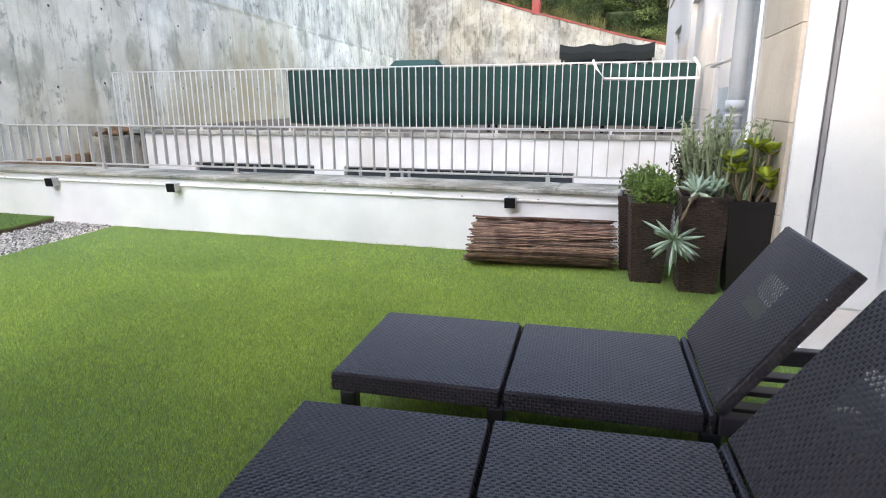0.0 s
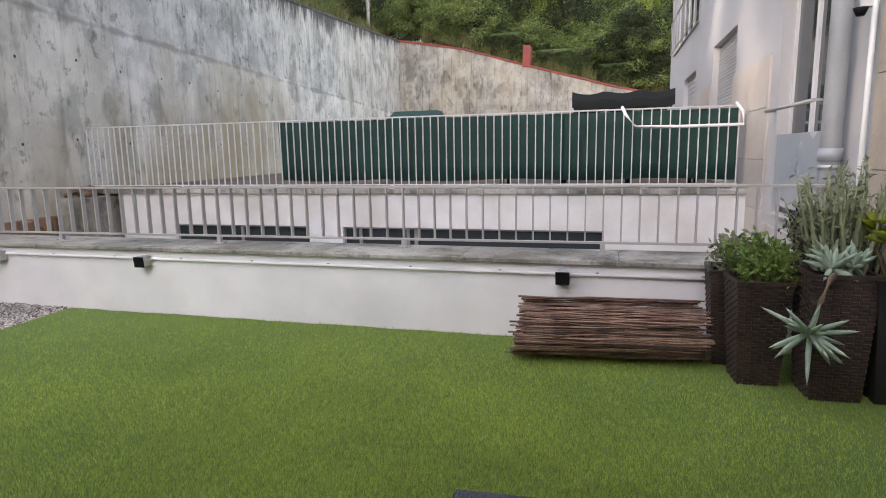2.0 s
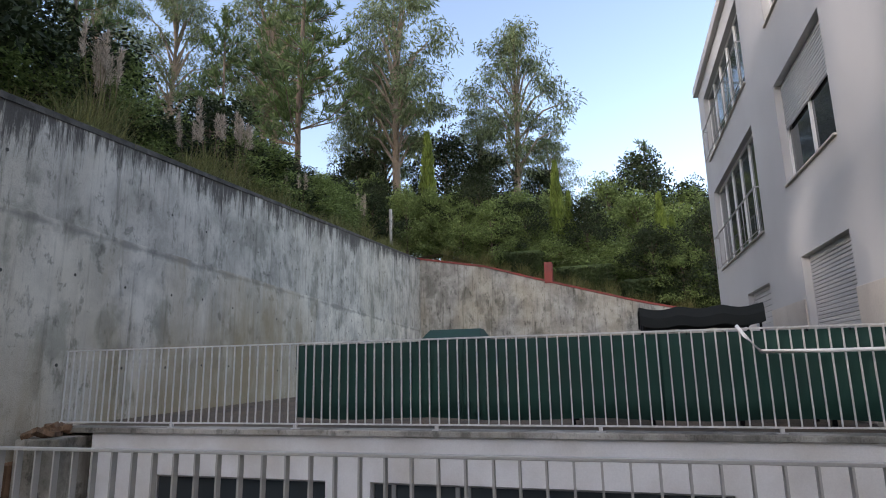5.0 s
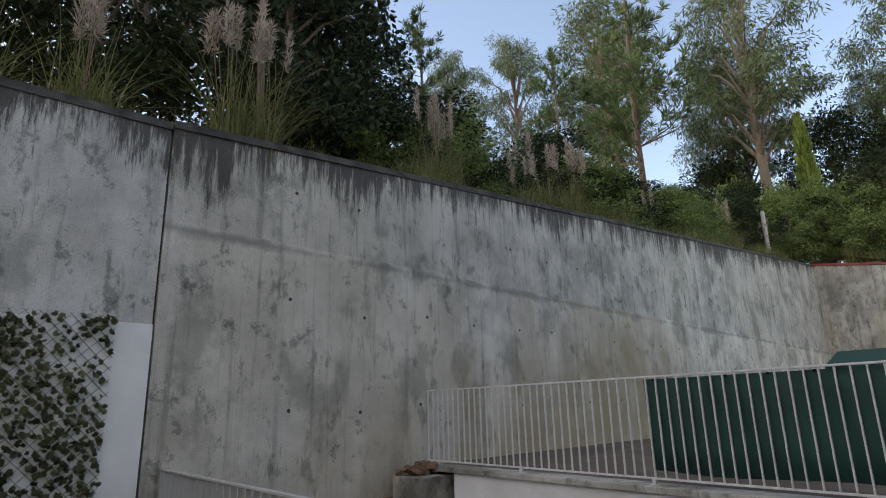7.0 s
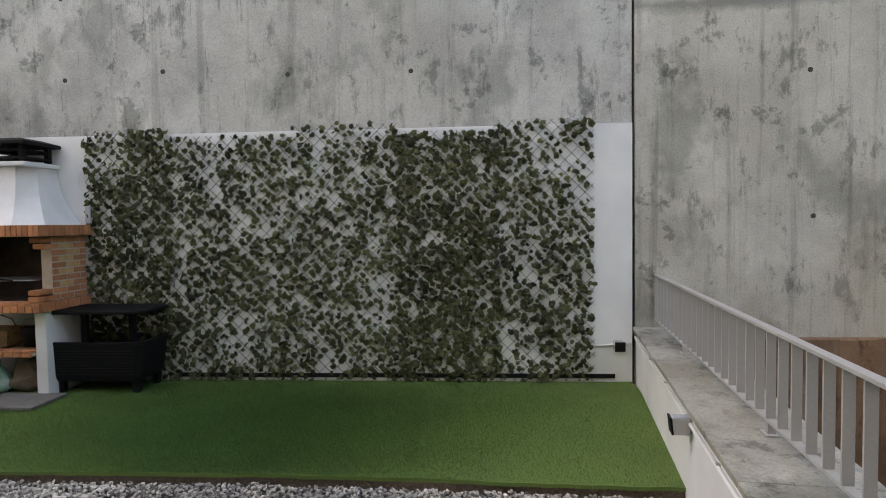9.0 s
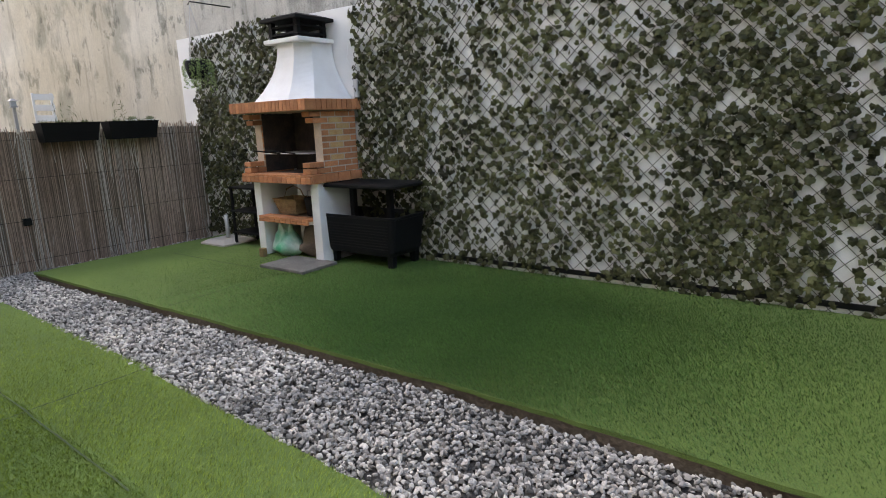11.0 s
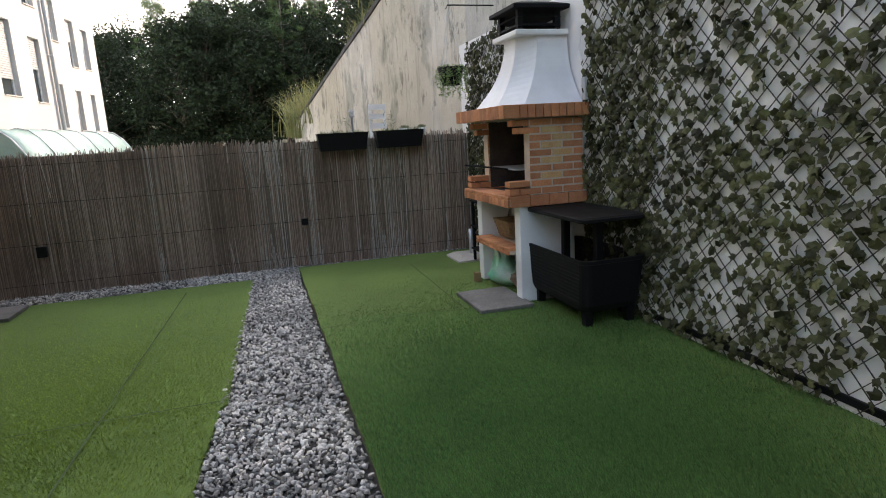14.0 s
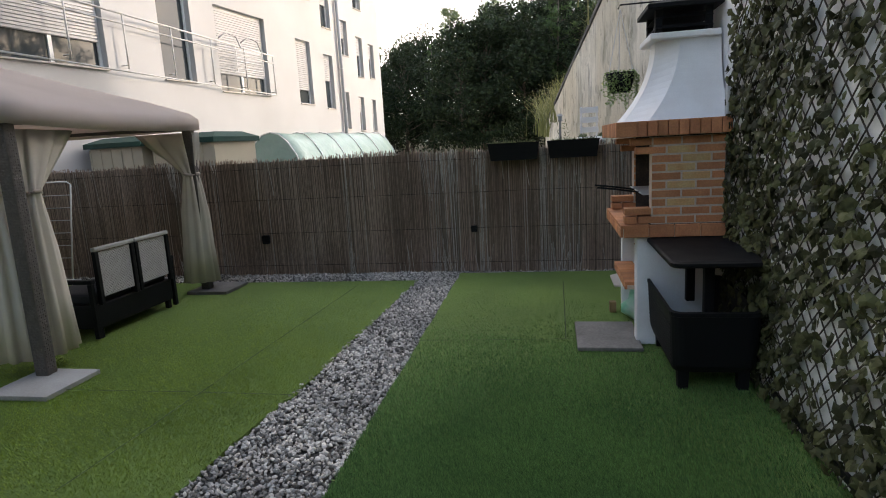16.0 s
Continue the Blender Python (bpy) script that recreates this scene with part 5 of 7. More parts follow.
barbecue()
pv = solid("paving_slab", wallbox(5.72, 6.39, 0.66, 1.145, 0.062, 0.095, 0.006), M_SLATE, "grey slate slab lying before the barbecue", "slab", m=WALL)
bk = thing("wicker_basket", W(6.58, 0.44, 0.536), "straw-coloured wicker basket on the barbecue shelf", "basket")
part("body", loft(bmesh.new(), [rect(-0.14, 0.14, -0.11, 0.11, 0), rect(-0.19, 0.19, -0.15, 0.15, 0.17), rect(-0.175, 0.175, -0.135, 0.135, 0.17), rect(-0.13, 0.13, -0.1, 0.1, 0.03)]), M_WICKER, bk)
for z, w in ((0.03, 0.148), (0.065, 0.158), (0.10, 0.168), (0.135, 0.180), (0.17, 0.192)):
    part("band", tube(bmesh.new(), [(-w, -w * 0.79, z), (w, -w * 0.79, z), (w, w * 0.79, z), (-w, w * 0.79, z), (-w, -w * 0.79, z)], 0.008, 5), M_WICKER, bk)
part("handle", tube(bmesh.new(), [(-0.18, 0, 0.16), (-0.12, 0, 0.27), (0, 0, 0.31), (0.12, 0, 0.27), (0.18, 0, 0.16)], 0.008, 6), M_WICKER, bk)
bu = thing("bucket", W(6.18, 0.50, 0.536), "dark metal bucket on the barbecue shelf", "bucket")
part("body", tube(bmesh.new(), [(0, 0, 0), (0, 0, 0.2)], 0.085, 14, 0.11), M_BLACK, bu)
part("handle", tube(bmesh.new(), [(-0.11, 0, 0.2), (-0.08, 0.02, 0.27), (0, 0.03, 0.29), (0.08, 0.02, 0.27), (0.11, 0, 0.2)], 0.005, 5), M_GALV, bu)


def sack(name, m, w, h, d, mat, label, seed):
    secs = []
    for i in range(13):
        f = i / 12
        k = (0.55 + 0.45 * min(1, f * 5)) * (1 - 0.55 * max(0.0, f - 0.45) / 0.55)
        ring = []
        for j in range(26):
            t = 2 * math.pi * j / 26
            q = Vector((math.cos(t) * 1.6, math.sin(t) * 1.6, f * 3.0 + seed * 7))
            g = 1 + 0.34 * noise.noise(q) + 0.16 * noise.noise(q * 2.7)
            ring.append(((w / 2) * k * math.cos(t) * g + 0.10 * w * f * f, (d / 2) * k * math.sin(t) * g, max(0.0, h * f * (0.86 + 0.3 * noise.noise(q * 0.8 + Vector((3, 1, 0)))) if i else 0.0)))
        secs.append(ring)
    return solid(name, loft(bmesh.new(), secs, 0, True), mat, label, "sack", m=m)


sack("charcoal_sack", W(6.60, 0.56, 0.061), 0.38, 0.38, 0.28, M_GREENBAG, "crumpled green and white plastic sack under the barbecue", 2)
sack("charcoal_sack", W(6.27, 0.44, 0.061), 0.38, 0.38, 0.30, M_SACK, "brown paper charcoal sack under the barbecue", 5)
tn = solid("small_tin", wallbox(-0.035, 0.035, -0.03, 0.03, 0, 0.10, 0.006), M_WICKER, "small gold tin on the turf", "tin", m=W(6.80, 0.78, 0.061))


def bar_table():
    """Cooler table: raised lid on posts over a ribbed tub on four legs."""
    t = thing("cooler_table", W(5.48, 0.335, 0.061), "black resin cooler table with raised top", "table")
    w, d = 0.51, 0.27

    def rr(k, z, e=0.0):
        pts = []
        for cx, cy, a0 in ((1, 1, 0), (-1, 1, 90), (-1, -1, 180), (1, -1, 270)):
            for j in range(5):
                an = radians(a0 + 22.5 * j)
                pts.append((cx * (w * k - 0.07) + 0.07 * math.cos(an), cy * (d * k - 0.07) + 0.07 * math.sin(an), z))
        return pts
    part("tub", loft(bmesh.new(), [rr(0.88, 0.125), rr(0.93, 0.17), rr(1.0, 0.50), rr(1.02, 0.505), rr(1.02, 0.53), rr(0.95, 0.53), rr(0.90, 0.25)]), M_RESIN, t)
    for k in range(9):
        z = 0.20 + 0.03 * k
        kk = 0.93 + 0.07 * (z - 0.17) / 0.33
        part("rib", tube(bmesh.new(), [(-w * kk + 0.06, d * kk + 0.001, z), (w * kk - 0.06, d * kk + 0.001, z)], 0.004, 5), M_RESIN, t)
    part("tabletop", loft(bmesh.new(), [rr(1.0, 0.81), rr(1.03, 0.82), rr(1.03, 0.84), rr(0.97, 0.85)]), M_RESIN, t)
    for s in (-0.26, 0.26):
        part("post", B(s - 0.03, s + 0.03, -0.03, 0.03, 0.40, 0.809, 0.006), M_RESIN, t)
    for sx in (-1, 1):
        for sy in (-1, 1):
            part("leg", loft(bmesh.new(), [rect(sx * 0.40 - 0.03, sx * 0.40 + 0.03, sy * 0.18 - 0.03, sy * 0.18 + 0.03, 0), rect(sx * 0.40 - 0.04, sx * 0.40 + 0.04, sy * 0.18 - 0.035, sy * 0.18 + 0.035, 0.15)]), M_RESIN, t)
    return t


bar_table()
rk = thing("shelf_rack", W(7.45, 0.30, 0.061), "low black metal shelf rack beside the barbecue", "shelf")
for sx in (-0.30, 0.30):
    for sy in (-0.16, 0.16):
        part("upright", B(sx - 0.015, sx + 0.015, sy - 0.015, sy + 0.015, 0, 0.74, 0.003), M_BLACK, rk)
for z in (0.15, 0.42, 0.715):
    part("shelf", B(-0.33, 0.33, -0.19, 0.19, z, z + 0.022, 0.003), M_BLACK, rk)
ub = thing("parasol_base", W(7.98, 0.42, -0.03), "pale concrete parasol base with a short steel tube", "parasol base")
part("base", loft(bmesh.new(), [rect(-0.25, 0.25, -0.25, 0.25, 0), rect(-0.25, 0.25, -0.25, 0.25, 0.11), rect(-0.17, 0.17, -0.17, 0.17, 0.15)]), M_STONE_PALE, ub)
part("tube", tube(bmesh.new(), [(0, 0, 0.151), (0, 0, 0.45)], 0.028, 10), M_GALV, ub)
el = thing("electric_box", W(5.83, 0.06, 1.79), "grey electric box with a hanging wire beside the hood", "switch box")
part("box", B(-0.03, 0.03, -0.03, 0.04, 0, 0.19, 0.006), M_SHUTTER, el)
part("wire", tube(bmesh.new(), [(0, 0, 0.19), (0.06, 0.01, 0.30), (0.14, 0.0, 0.42), (0.11, -0.01, 0.55), (-0.02, -0.01, 0.62)], 0.004, 5), M_FRAME, el)
hb = thing("hanging_basket", W(7.97, 0.58, 2.12), "hanging basket with trailing pale green succulent", "hanging plant")
part("pot", tube(bmesh.new(), [(0, 0, 0), (0, 0, 0.08), (0, 0, 0.20)], 0.10, 14, 0.15), M_BLACK, hb)
for k in range(3):
    part("chain", tube(bmesh.new(), [(0.14 * math.cos(k * 2.1), 0.14 * math.sin(k * 2.1), 0.2), (0, 0, 0.84)], 0.004, 5), M_GALV, hb)
part("bracket", tube(bmesh.new(), [(0, -0.56, 0.88), (0, 0.0, 0.88), (0, 0.02, 0.84)], 0.008, 6), M_BLACK, hb)
sp, rnd = Soup(), random.Random(17)
for k in range(44):
    an = rnd.uniform(0, 6.28)
    c = Vector((0.13 * math.cos(an), 0.13 * math.sin(an), 0.2))
    o = Vector((math.cos(an), math.sin(an), 0)) * rnd.uniform(0.02, 0.06)
    L = rnd.uniform(0.12, 0.42)
    for i in range(int(L / 0.012)):
        q = c + o * min(1, i / 5) + Vector((0, 0, 0.02 - i * 0.012))
        sp.leaf(q, (rnd.gauss(0, 1), rnd.gauss(0, 1), -0.3), rand_dir(rnd), 0.03, 0.018)
tagged(part("trailing_leaves", sp.mesh("trailing_leaves", leaf_material("trailing_leaf", (0.36, 0.45, 0.22), (0.22, 0.32, 0.12), 0.2)), None, hb), kind="stuff")

# ---- reed fence and what stands along it ----
M_REED = material("weathered_reed", (0.42, 0.315, 0.245), 0.85, vary=0.3, second=(0.24, 0.16, 0.115), scale=1.3, fine=30, bump=0.1, rand=0.5, island=True, stretch=(1, 1, 0.4))
M_REED_PALE = material("bleached_reed", (0.58, 0.53, 0.46), 0.85, vary=0.2, scale=3, fine=30, bump=0.1, rand=0.3, island=True)
fence = thing("reed_fence", W(FENCE_S, 0.0), "tall weathered brown reed screen fence with ragged top", "fence")
part("backing", B(0.018, 0.045, 0.0, 9.75, -0.03, 1.57), material("fence_backing", (0.24, 0.185, 0.14), 0.95, vary=0.3, scale=4, bump=0.2), fence)
rnd = random.Random(9)
mats = 6
for k in range(mats):
    d0, d1 = 9.7 * k / mats, 9.7 * (k + 1) / mats
    V, F, V2, F2 = [], [], [], []
    d = d0
    while d < d1:
        r = rnd.uniform(0.0025, 0.0048)
        top = 1.60 + rnd.gauss(0, 0.018) + 0.02 * math.sin(d * 2.2)
        low = -0.02 + max(0, rnd.gauss(0, 0.01))
        pale = rnd.random() < (0.75 if noise.noise(Vector((d * 5.0, 0.5, 0.0))) > 0.24 else 0.05)
        v, f = (V2, F2) if pale else (V, F)
        x = 0.006 - rnd.uniform(0, 0.012)
        lean = rnd.gauss(0, 0.012)
        if pale and rnd.random() < 0.7:
            if rnd.random() < 0.5:
                low = top - rnd.uniform(0.1, 0.7)
            else:
                top = low + rnd.uniform(0.1, 0.55)
            x -= 0.012
            lean *= 3
        n = len(v)
        for z, dd in ((low, 0), ((low + top) / 2, lean * 0.5 + rnd.gauss(0, 0.003)), (top, lean)):
            v += [(x, d + dd - r, z), (x - r * 1.4, d + dd, z), (x, d + dd + r, z)]
        for i in (0, 3):
            f += [(n + i, n + i + 1, n + i + 4, n + i + 3), (n + i + 1, n + i + 2, n + i + 5, n + i + 4)]
        d += r * rnd.uniform(1.0, 1.8)
    pn = tagged(part("reed_mat", raw("reed_mat", V, F, M_REED), None, fence), kind="stuff")
    tagged(part("loose_reeds", raw("loose_reeds", V2, F2, M_REED_PALE), None, pn, "bleached broken reeds"), kind="stuff")
for z in (0.12, 0.58, 1.05, 1.48):
    part("wire", tube(bmesh.new(), [(-0.016, 0.02, z), (-0.016, 9.7, z)], 0.0025, 4), M_BLACK, fence)
sk = thing("outdoor_socket", W(FENCE_S, 2.33, 0.57), "small black outdoor socket on the reed fence", "socket")
part("box", B(-0.06, -0.018, -0.04, 0.04, -0.04, 0.04, 0.006), M_BLACK, sk)
sk2 = thing("outdoor_socket", W(FENCE_S, 5.28, 0.50), "black outdoor socket on the reed fence", "socket")
part("box", B(-0.07, -0.018, -0.05, 0.05, -0.06, 0.06, 0.006), M_BLACK, sk2)
L_HERB = leaf_material("sparse_herb", (0.16, 0.19, 0.09), (0.10, 0.11, 0.06), 0.3)


def trough(d0, d1, seed):
    t = thing("planter_trough", W(FENCE_S, (d0 + d1) / 2, 1.44), "black plastic trough planter hooked on the reed fence", "planter", "troughs on the fence")
    h = (d1 - d0) / 2
    part("trough", loft(bmesh.new(), [rect(-0.19, -0.03, -h + 0.03, h - 0.03, 0), rect(-0.23, -0.02, -h, h, 0.20), rect(-0.235, -0.015, -h - 0.01, h + 0.01, 0.215), rect(-0.22, -0.03, -h + 0.01, h - 0.01, 0.215), rect(-0.2, -0.04, -h + 0.04, h - 0.04, 0.16)]), M_BLACK, t)
    part("soil", B(-0.20, -0.04, -h + 0.04, h - 0.04, 0.161, 0.19), M_SOIL, t)
    part("hook", B(-0.05, 0.06, -h + 0.1, -h + 0.12, 0.216, 0.222), M_BLACK, t)
    rn = random.Random(seed)
    s = Soup()
    for k in range(170):
        s.leaf((rn.uniform(-0.2, -0.04), rn.uniform(-h + 0.04, h - 0.04), 0.19), rand_dir(rn, 2.0), rand_dir(rn), rn.uniform(0.03, 0.08), 0.012)
    for k in range(4):
        y = rn.uniform(-h + 0.1, h - 0.1)
        for i in range(8):
            s.leaf((-0.12, y, 0.2 + i * 0.03), rand_dir(rn, 1.5), rand_dir(rn), 0.07, 0.008)
    tagged(part("herbs", s.mesh("herbs", L_HERB), None, t), kind="stuff")


trough(1.46, 2.09, 1)
trough(0.74, 1.36, 2)
gb = thing("white_bench", W(12.3, 0.64, 0.22), "white painted pallet-style chair in the next garden", "chair")
for z in (1.35, 1.52, 1.69, 1.86):
    part("slat", B(0, 0.02, -0.16, 0.16, z, z + 0.1, 0.003), M_WHITE, gb)
for y in (-0.15, 0.12):
    part("post", B(0.021, 0.05, y, y + 0.035, -0.32, 1.97, 0.003), M_WHITE, gb)
lt = thing("lantern", W(12.1, 1.15, 1.96), "small grey metal lantern on a post next door", "lantern")
part("base", B(-0.05, 0.05, -0.05, 0.05, 0, 0.015), M_FRAME_GREY, lt)
part("post", B(-0.02, 0.02, -0.02, 0.02, -2.06, -0.001), M_FRAME_GREY, lt)
part("glass", B(-0.035, 0.035, -0.035, 0.035, 0.016, 0.09), M_GLASS_FROST, lt)
part("lid", loft(bmesh.new(), [rect(-0.06, 0.06, -0.06, 0.06, 0.091), rect(-0.02, 0.02, -0.02, 0.02, 0.13)]), M_FRAME_GREY, lt)
for dd, r in ((0.92, 0.07), (0.68, 0.05)):
    pt = thing("flower_pot", W(9.03, dd, 1.59), "small white flower pot on top of the fence", "pot", "pots on the fence")
    part("pot", tube(bmesh.new(), [(0, 0, 0), (0, 0, 0.085)], r * 0.8, 12, r), M_WHITE, pt)
    s = Soup()
    for k in range(60):
        s.leaf((rnd.uniform(-r, r) * 0.6, rnd.uniform(-r, r) * 0.6, 0.085), rand_dir(rnd, 1.2), rand_dir(rnd), 0.05, 0.014)
    part("plant", s.mesh("plant", L_CACTUS), None, pt)

# ---- pavilion and seats ----
M_CANVAS = material("beige_canvas", (0.62, 0.56, 0.48), 0.85, vary=0.08, second=(0.54, 0.48, 0.41), scale=2.0, fine=160, bump=0.15)
M_CANVAS_LIGHT = material("pale_canopy_canvas", (0.66, 0.58, 0.53), 0.85, vary=0.06, second=(0.60, 0.52, 0.47), scale=1.2, fine=160, bump=0.12)
nt, p = nodes_of(M_CANVAS_LIGHT)
tl, mx = nt.nodes.new("ShaderNodeBsdfTranslucent"), nt.nodes.new("ShaderNodeMixShader")
mx.inputs[0].default_value = 0.5
nt.links.new(p.inputs["Base Color"].links[0].from_socket, tl.inputs["Color"])
nt.links.new(p.outputs[0], mx.inputs[1])
nt.links.new(tl.outputs[0], mx.inputs[2])
nt.links.new(mx.outputs[0], nt.nodes["Material Output"].inputs["Surface"])
M_RATTAN = material("brown_grey_rattan_post", (0.10, 0.085, 0.075), 0.6, vary=0.3, scale=14, fine=60, bump=0.2)
gz = thing("pavilion", W(5.15, 5.36, 0, 6.0), "beige fabric garden pavilion with tied-back curtains", "pavilion")
GL, GD = 2.82, 3.75
for s in (0.0, GL):
    for d in (0.0,):
        bm = B(s - 0.055, s + 0.055, d - 0.055, d + 0.055, 0.04, 2.02, 0.01)
        for q in range(4):
            weave(bm, 0.085, 1.9, 0.0212, pose(s, d, 1.03, 0, 0, 90 * q) @ pose(0, -0.056, 0, 90, 0, 0))
        part("post", bm, M_RATTAN, gz, "woven brown post")
for d in (0.0, GD):
    part("beam", B(-0.05, GL + 0.05, d - 0.02, d + 0.02, 2.021, 2.06, 0.003), M_RATTAN, gz)
for s in (0.0, GL):
    part("beam", B(s - 0.02, s + 0.02, 0.021, GD - 0.021, 2.021, 2.06, 0.003), M_RATTAN, gz)
e = 0.10
secs = []
for z, k in ((2.02, 0.0), (2.15, 0.0), (2.22, 0.04), (2.36, 0.22), (2.54, 0.50), (2.74, 0.78), (2.80, 0.86)):
    n = 8
    s0, s1, d0, d1 = -e + k * (GL + 2 * e) / 2, GL + e - k * (GL + 2 * e) / 2, -e + k * (GD + 2 * e) / 2, GD + e - k * (GD + 2 * e) / 2
    ring = []
    for (ax, ay), (bx, by) in zip(((s0, d0), (s1, d0), (s1, d1), (s0, d1)), ((s1, d0), (s1, d1), (s0, d1), (s0, d0))):
        for i in range(n):
            f = i / n
            sag = 0.035 * math.sin(math.pi * f) * (1 if z > 2.0 else 0)
            ring.append((ax + (bx - ax) * f, ay + (by - ay) * f, z - sag))
    secs.append(ring)
bm = bmesh.new()
rings = [[bm.verts.new(p) for p in r] for r in secs]
for r0, r1 in zip(rings, rings[1:]):
    for k in range(len(r0)):
        bm.faces.new((r0[k], r0[(k + 1) % len(r0)], r1[(k + 1) % len(r0)], r1[k])).smooth = True
bm.faces.new(rings[-1])
cn = part("canopy", bm, M_CANVAS_LIGHT, gz, "pale beige canvas canopy")
md = cn.modifiers.new("thick", "SOLIDIFY")
md.thickness = 0.004


def tied_curtain(s, d, m0, seed, ax):
    """A curtain gathered on a post: wide at the top, tied at mid height, falling below."""
    rn = random.Random(seed)
    secs = []
    for z, w, t, sh in ((1.99, 0.34, 0.05, 0.24), (1.85, 0.28, 0.06, 0.18), (1.68, 0.18, 0.07, 0.09), (1.52, 0.085, 0.07, 0.02), (1.47, 0.08, 0.07, 0.0), (1.35, 0.10, 0.07, 0.0), (1.0, 0.15, 0.08, 0.01), (0.6, 0.17, 0.09, 0.02), (0.14, 0.20, 0.10, 0.03)):
        ring = []
        for j in range(40):
            a = 2 * math.pi * j / 40
            fold = 1 + 0.22 * math.sin(a * 9 + z * 0.7)
            u, v = (w * math.cos(a) * fold + sh), t * math.sin(a) * fold * 1.2
            ring.append((s + (u if ax == "s" else v), d + (v if ax == "s" else u), z))
        secs.append(ring)
    c = part("curtain", loft(bmesh.new(), secs, 0, True), M_CANVAS, gz, "beige curtain tied back to the post")
    part("tie", tube(bmesh.new(), [(s + 0.10 * math.cos(a), d + 0.09 * math.sin(a), 1.49 + 0.01 * math.sin(3 * a)) for a in [k * 0.63 for k in range(11)]], 0.018, 6), M_CANVAS_LIGHT, c)


tied_curtain(GL, 0.03, None, 1, "d")
tied_curtain(0.24, 0.09, None, 2, "s")
tied_curtain(0.09, 0.28, None, 3, "d")
slabs = ((5.0, 5.12), (8.05, 5.45))
for k, (s, d) in enumerate(slabs):
    solid("paving_slab", B(-0.27, 0.27, -0.27, 0.27, 0.001, 0.04, 0.005), M_DECK if k == 0 else M_SLATE, "square concrete slab under a pavilion post", "slab", m=W(s, d + 0.12))
M_MESHBACK = material("pale_woven_back", (0.42, 0.40, 0.38), 0.6, vary=0.15, scale=8, fine=80, bump=0.2)
M_CUSHION = material("charcoal_cushion", (0.025, 0.025, 0.03), 0.9, vary=0.15, scale=6, fine=160, bump=0.2)
so = thing("garden_sofa", W(6.10, 5.60), "black rattan garden sofa with pale woven backs", "sofa")
part("base", B(0.0, 1.15, 0.05, 0.68, 0.10, 0.34, 0.012), M_RESIN, so)
for k in range(2):
    s0 = 0.02 + 0.565 * k
    part("cushion", B(s0, s0 + 0.55, 0.10, 0.70, 0.341, 0.45, 0.03), M_CUSHION, so)
    bk_ = part("backrest", B(s0, s0 + 0.05, 0.0, 0.045, 0.341, 0.86, 0.008), M_RESIN, so)
    part("stile", B(s0 + 0.50, s0 + 0.55, 0.0, 0.045, 0.341, 0.86, 0.008), M_RESIN, bk_)
    part("top_rail", B(s0, s0 + 0.55, -0.005, 0.05, 0.861, 0.90, 0.01), M_MESHBACK, bk_)
    part("weave", weave(bmesh.new(), 0.44, 0.44, 0.016, pose(s0 + 0.275, 0.02, 0.63, 90, 0, 0)), M_MESHBACK, bk_, "pale woven panel")
for s in (-0.06, 1.155):
    part("armrest", B(s, s + 0.055, 0.02, 0.72, 0.56, 0.60, 0.008), M_RESIN, so)
    for d in (0.03, 0.66):
        part("arm_post", B(s + 0.005, s + 0.05, d, d + 0.045, 0.02, 0.559, 0.005), M_RESIN, so)
for s in (0.02, 1.08):
    for d in (0.07, 0.60):
        part("leg", B(s, s + 0.05, d, d + 0.05, 0.001, 0.099, 0.004), M_RESIN, so)
ct = thing("coffee_table", W(5.95, 6.55), "low dark garden table with a pale glass top", "table")
part("tabletop", B(0, 1.0, 0, 0.6, 0.40, 0.415, 0.004), M_GLASS_FROST, ct)
for s in (0.02, 0.93):
    for d in (0.02, 0.53):
        part("leg", B(s, s + 0.05, d, d + 0.05, 0.001, 0.399, 0.004), M_RESIN, ct)
ar = thing("clothes_airer", W(7.9, 8.1), "folded white clothes airer leaning on the fence", "airer")
part("frame", tube(bmesh.new(), [(0.25, -0.28, 0.0), (0.5, -0.28, 1.42), (0.505, -0.22, 1.46), (0.505, 0.22, 1.46), (0.5, 0.28, 1.42), (0.25, 0.28, 0.0)], 0.011, 8), M_FRAME, ar)
for k in range(6):
    f = 0.3 + 0.12 * k
    part("rung", tube(bmesh.new(), [(0.25 + 0.25 * f, -0.28, 1.42 * f), (0.25 + 0.25 * f, 0.28, 1.42 * f)], 0.005, 6), M_FRAME, ar)

# ---- next garden ----
M_TUNNEL = material("pale_green_plastic_sheet", (0.27, 0.40, 0.34), 0.35, vary=0.12, second=(0.36, 0.47, 0.41), scale=3, fine=12, bump=0.4, dist=0.03)
tu = thing("pool_cover", pose(0.2, -8.9, 0), "pale green plastic tunnel cover in the next garden", "cover")
bm = bmesh.new()
loft(bm, [[(0.95 * math.cos(a) * (1 + 0.01 * math.sin(k * 2)), y, -0.1 + 2.22 * math.sin(a) + 0.02 * math.sin(k * 1.7 + a * 3)) for a in [math.pi * j / 14 for j in range(15)]] for k, y in enumerate(np.linspace(-3.3, 2.2, 14))], 0, True)
part("sheet", bm, M_TUNNEL, tu)
for k in range(6):
    part("hoop", tube(bmesh.new(), [(0.96 * math.cos(a), -3.3 + 1.10 * k, -0.1 + 2.235 * math.sin(a)) for a in [math.pi * j / 14 for j in range(15)]], 0.014, 6), M_FRAME, tu)
M_CREAM = material("cream_plastic_panel", (0.55, 0.50, 0.38), 0.5, vary=0.06, scale=4, fine=50, bump=0.05)
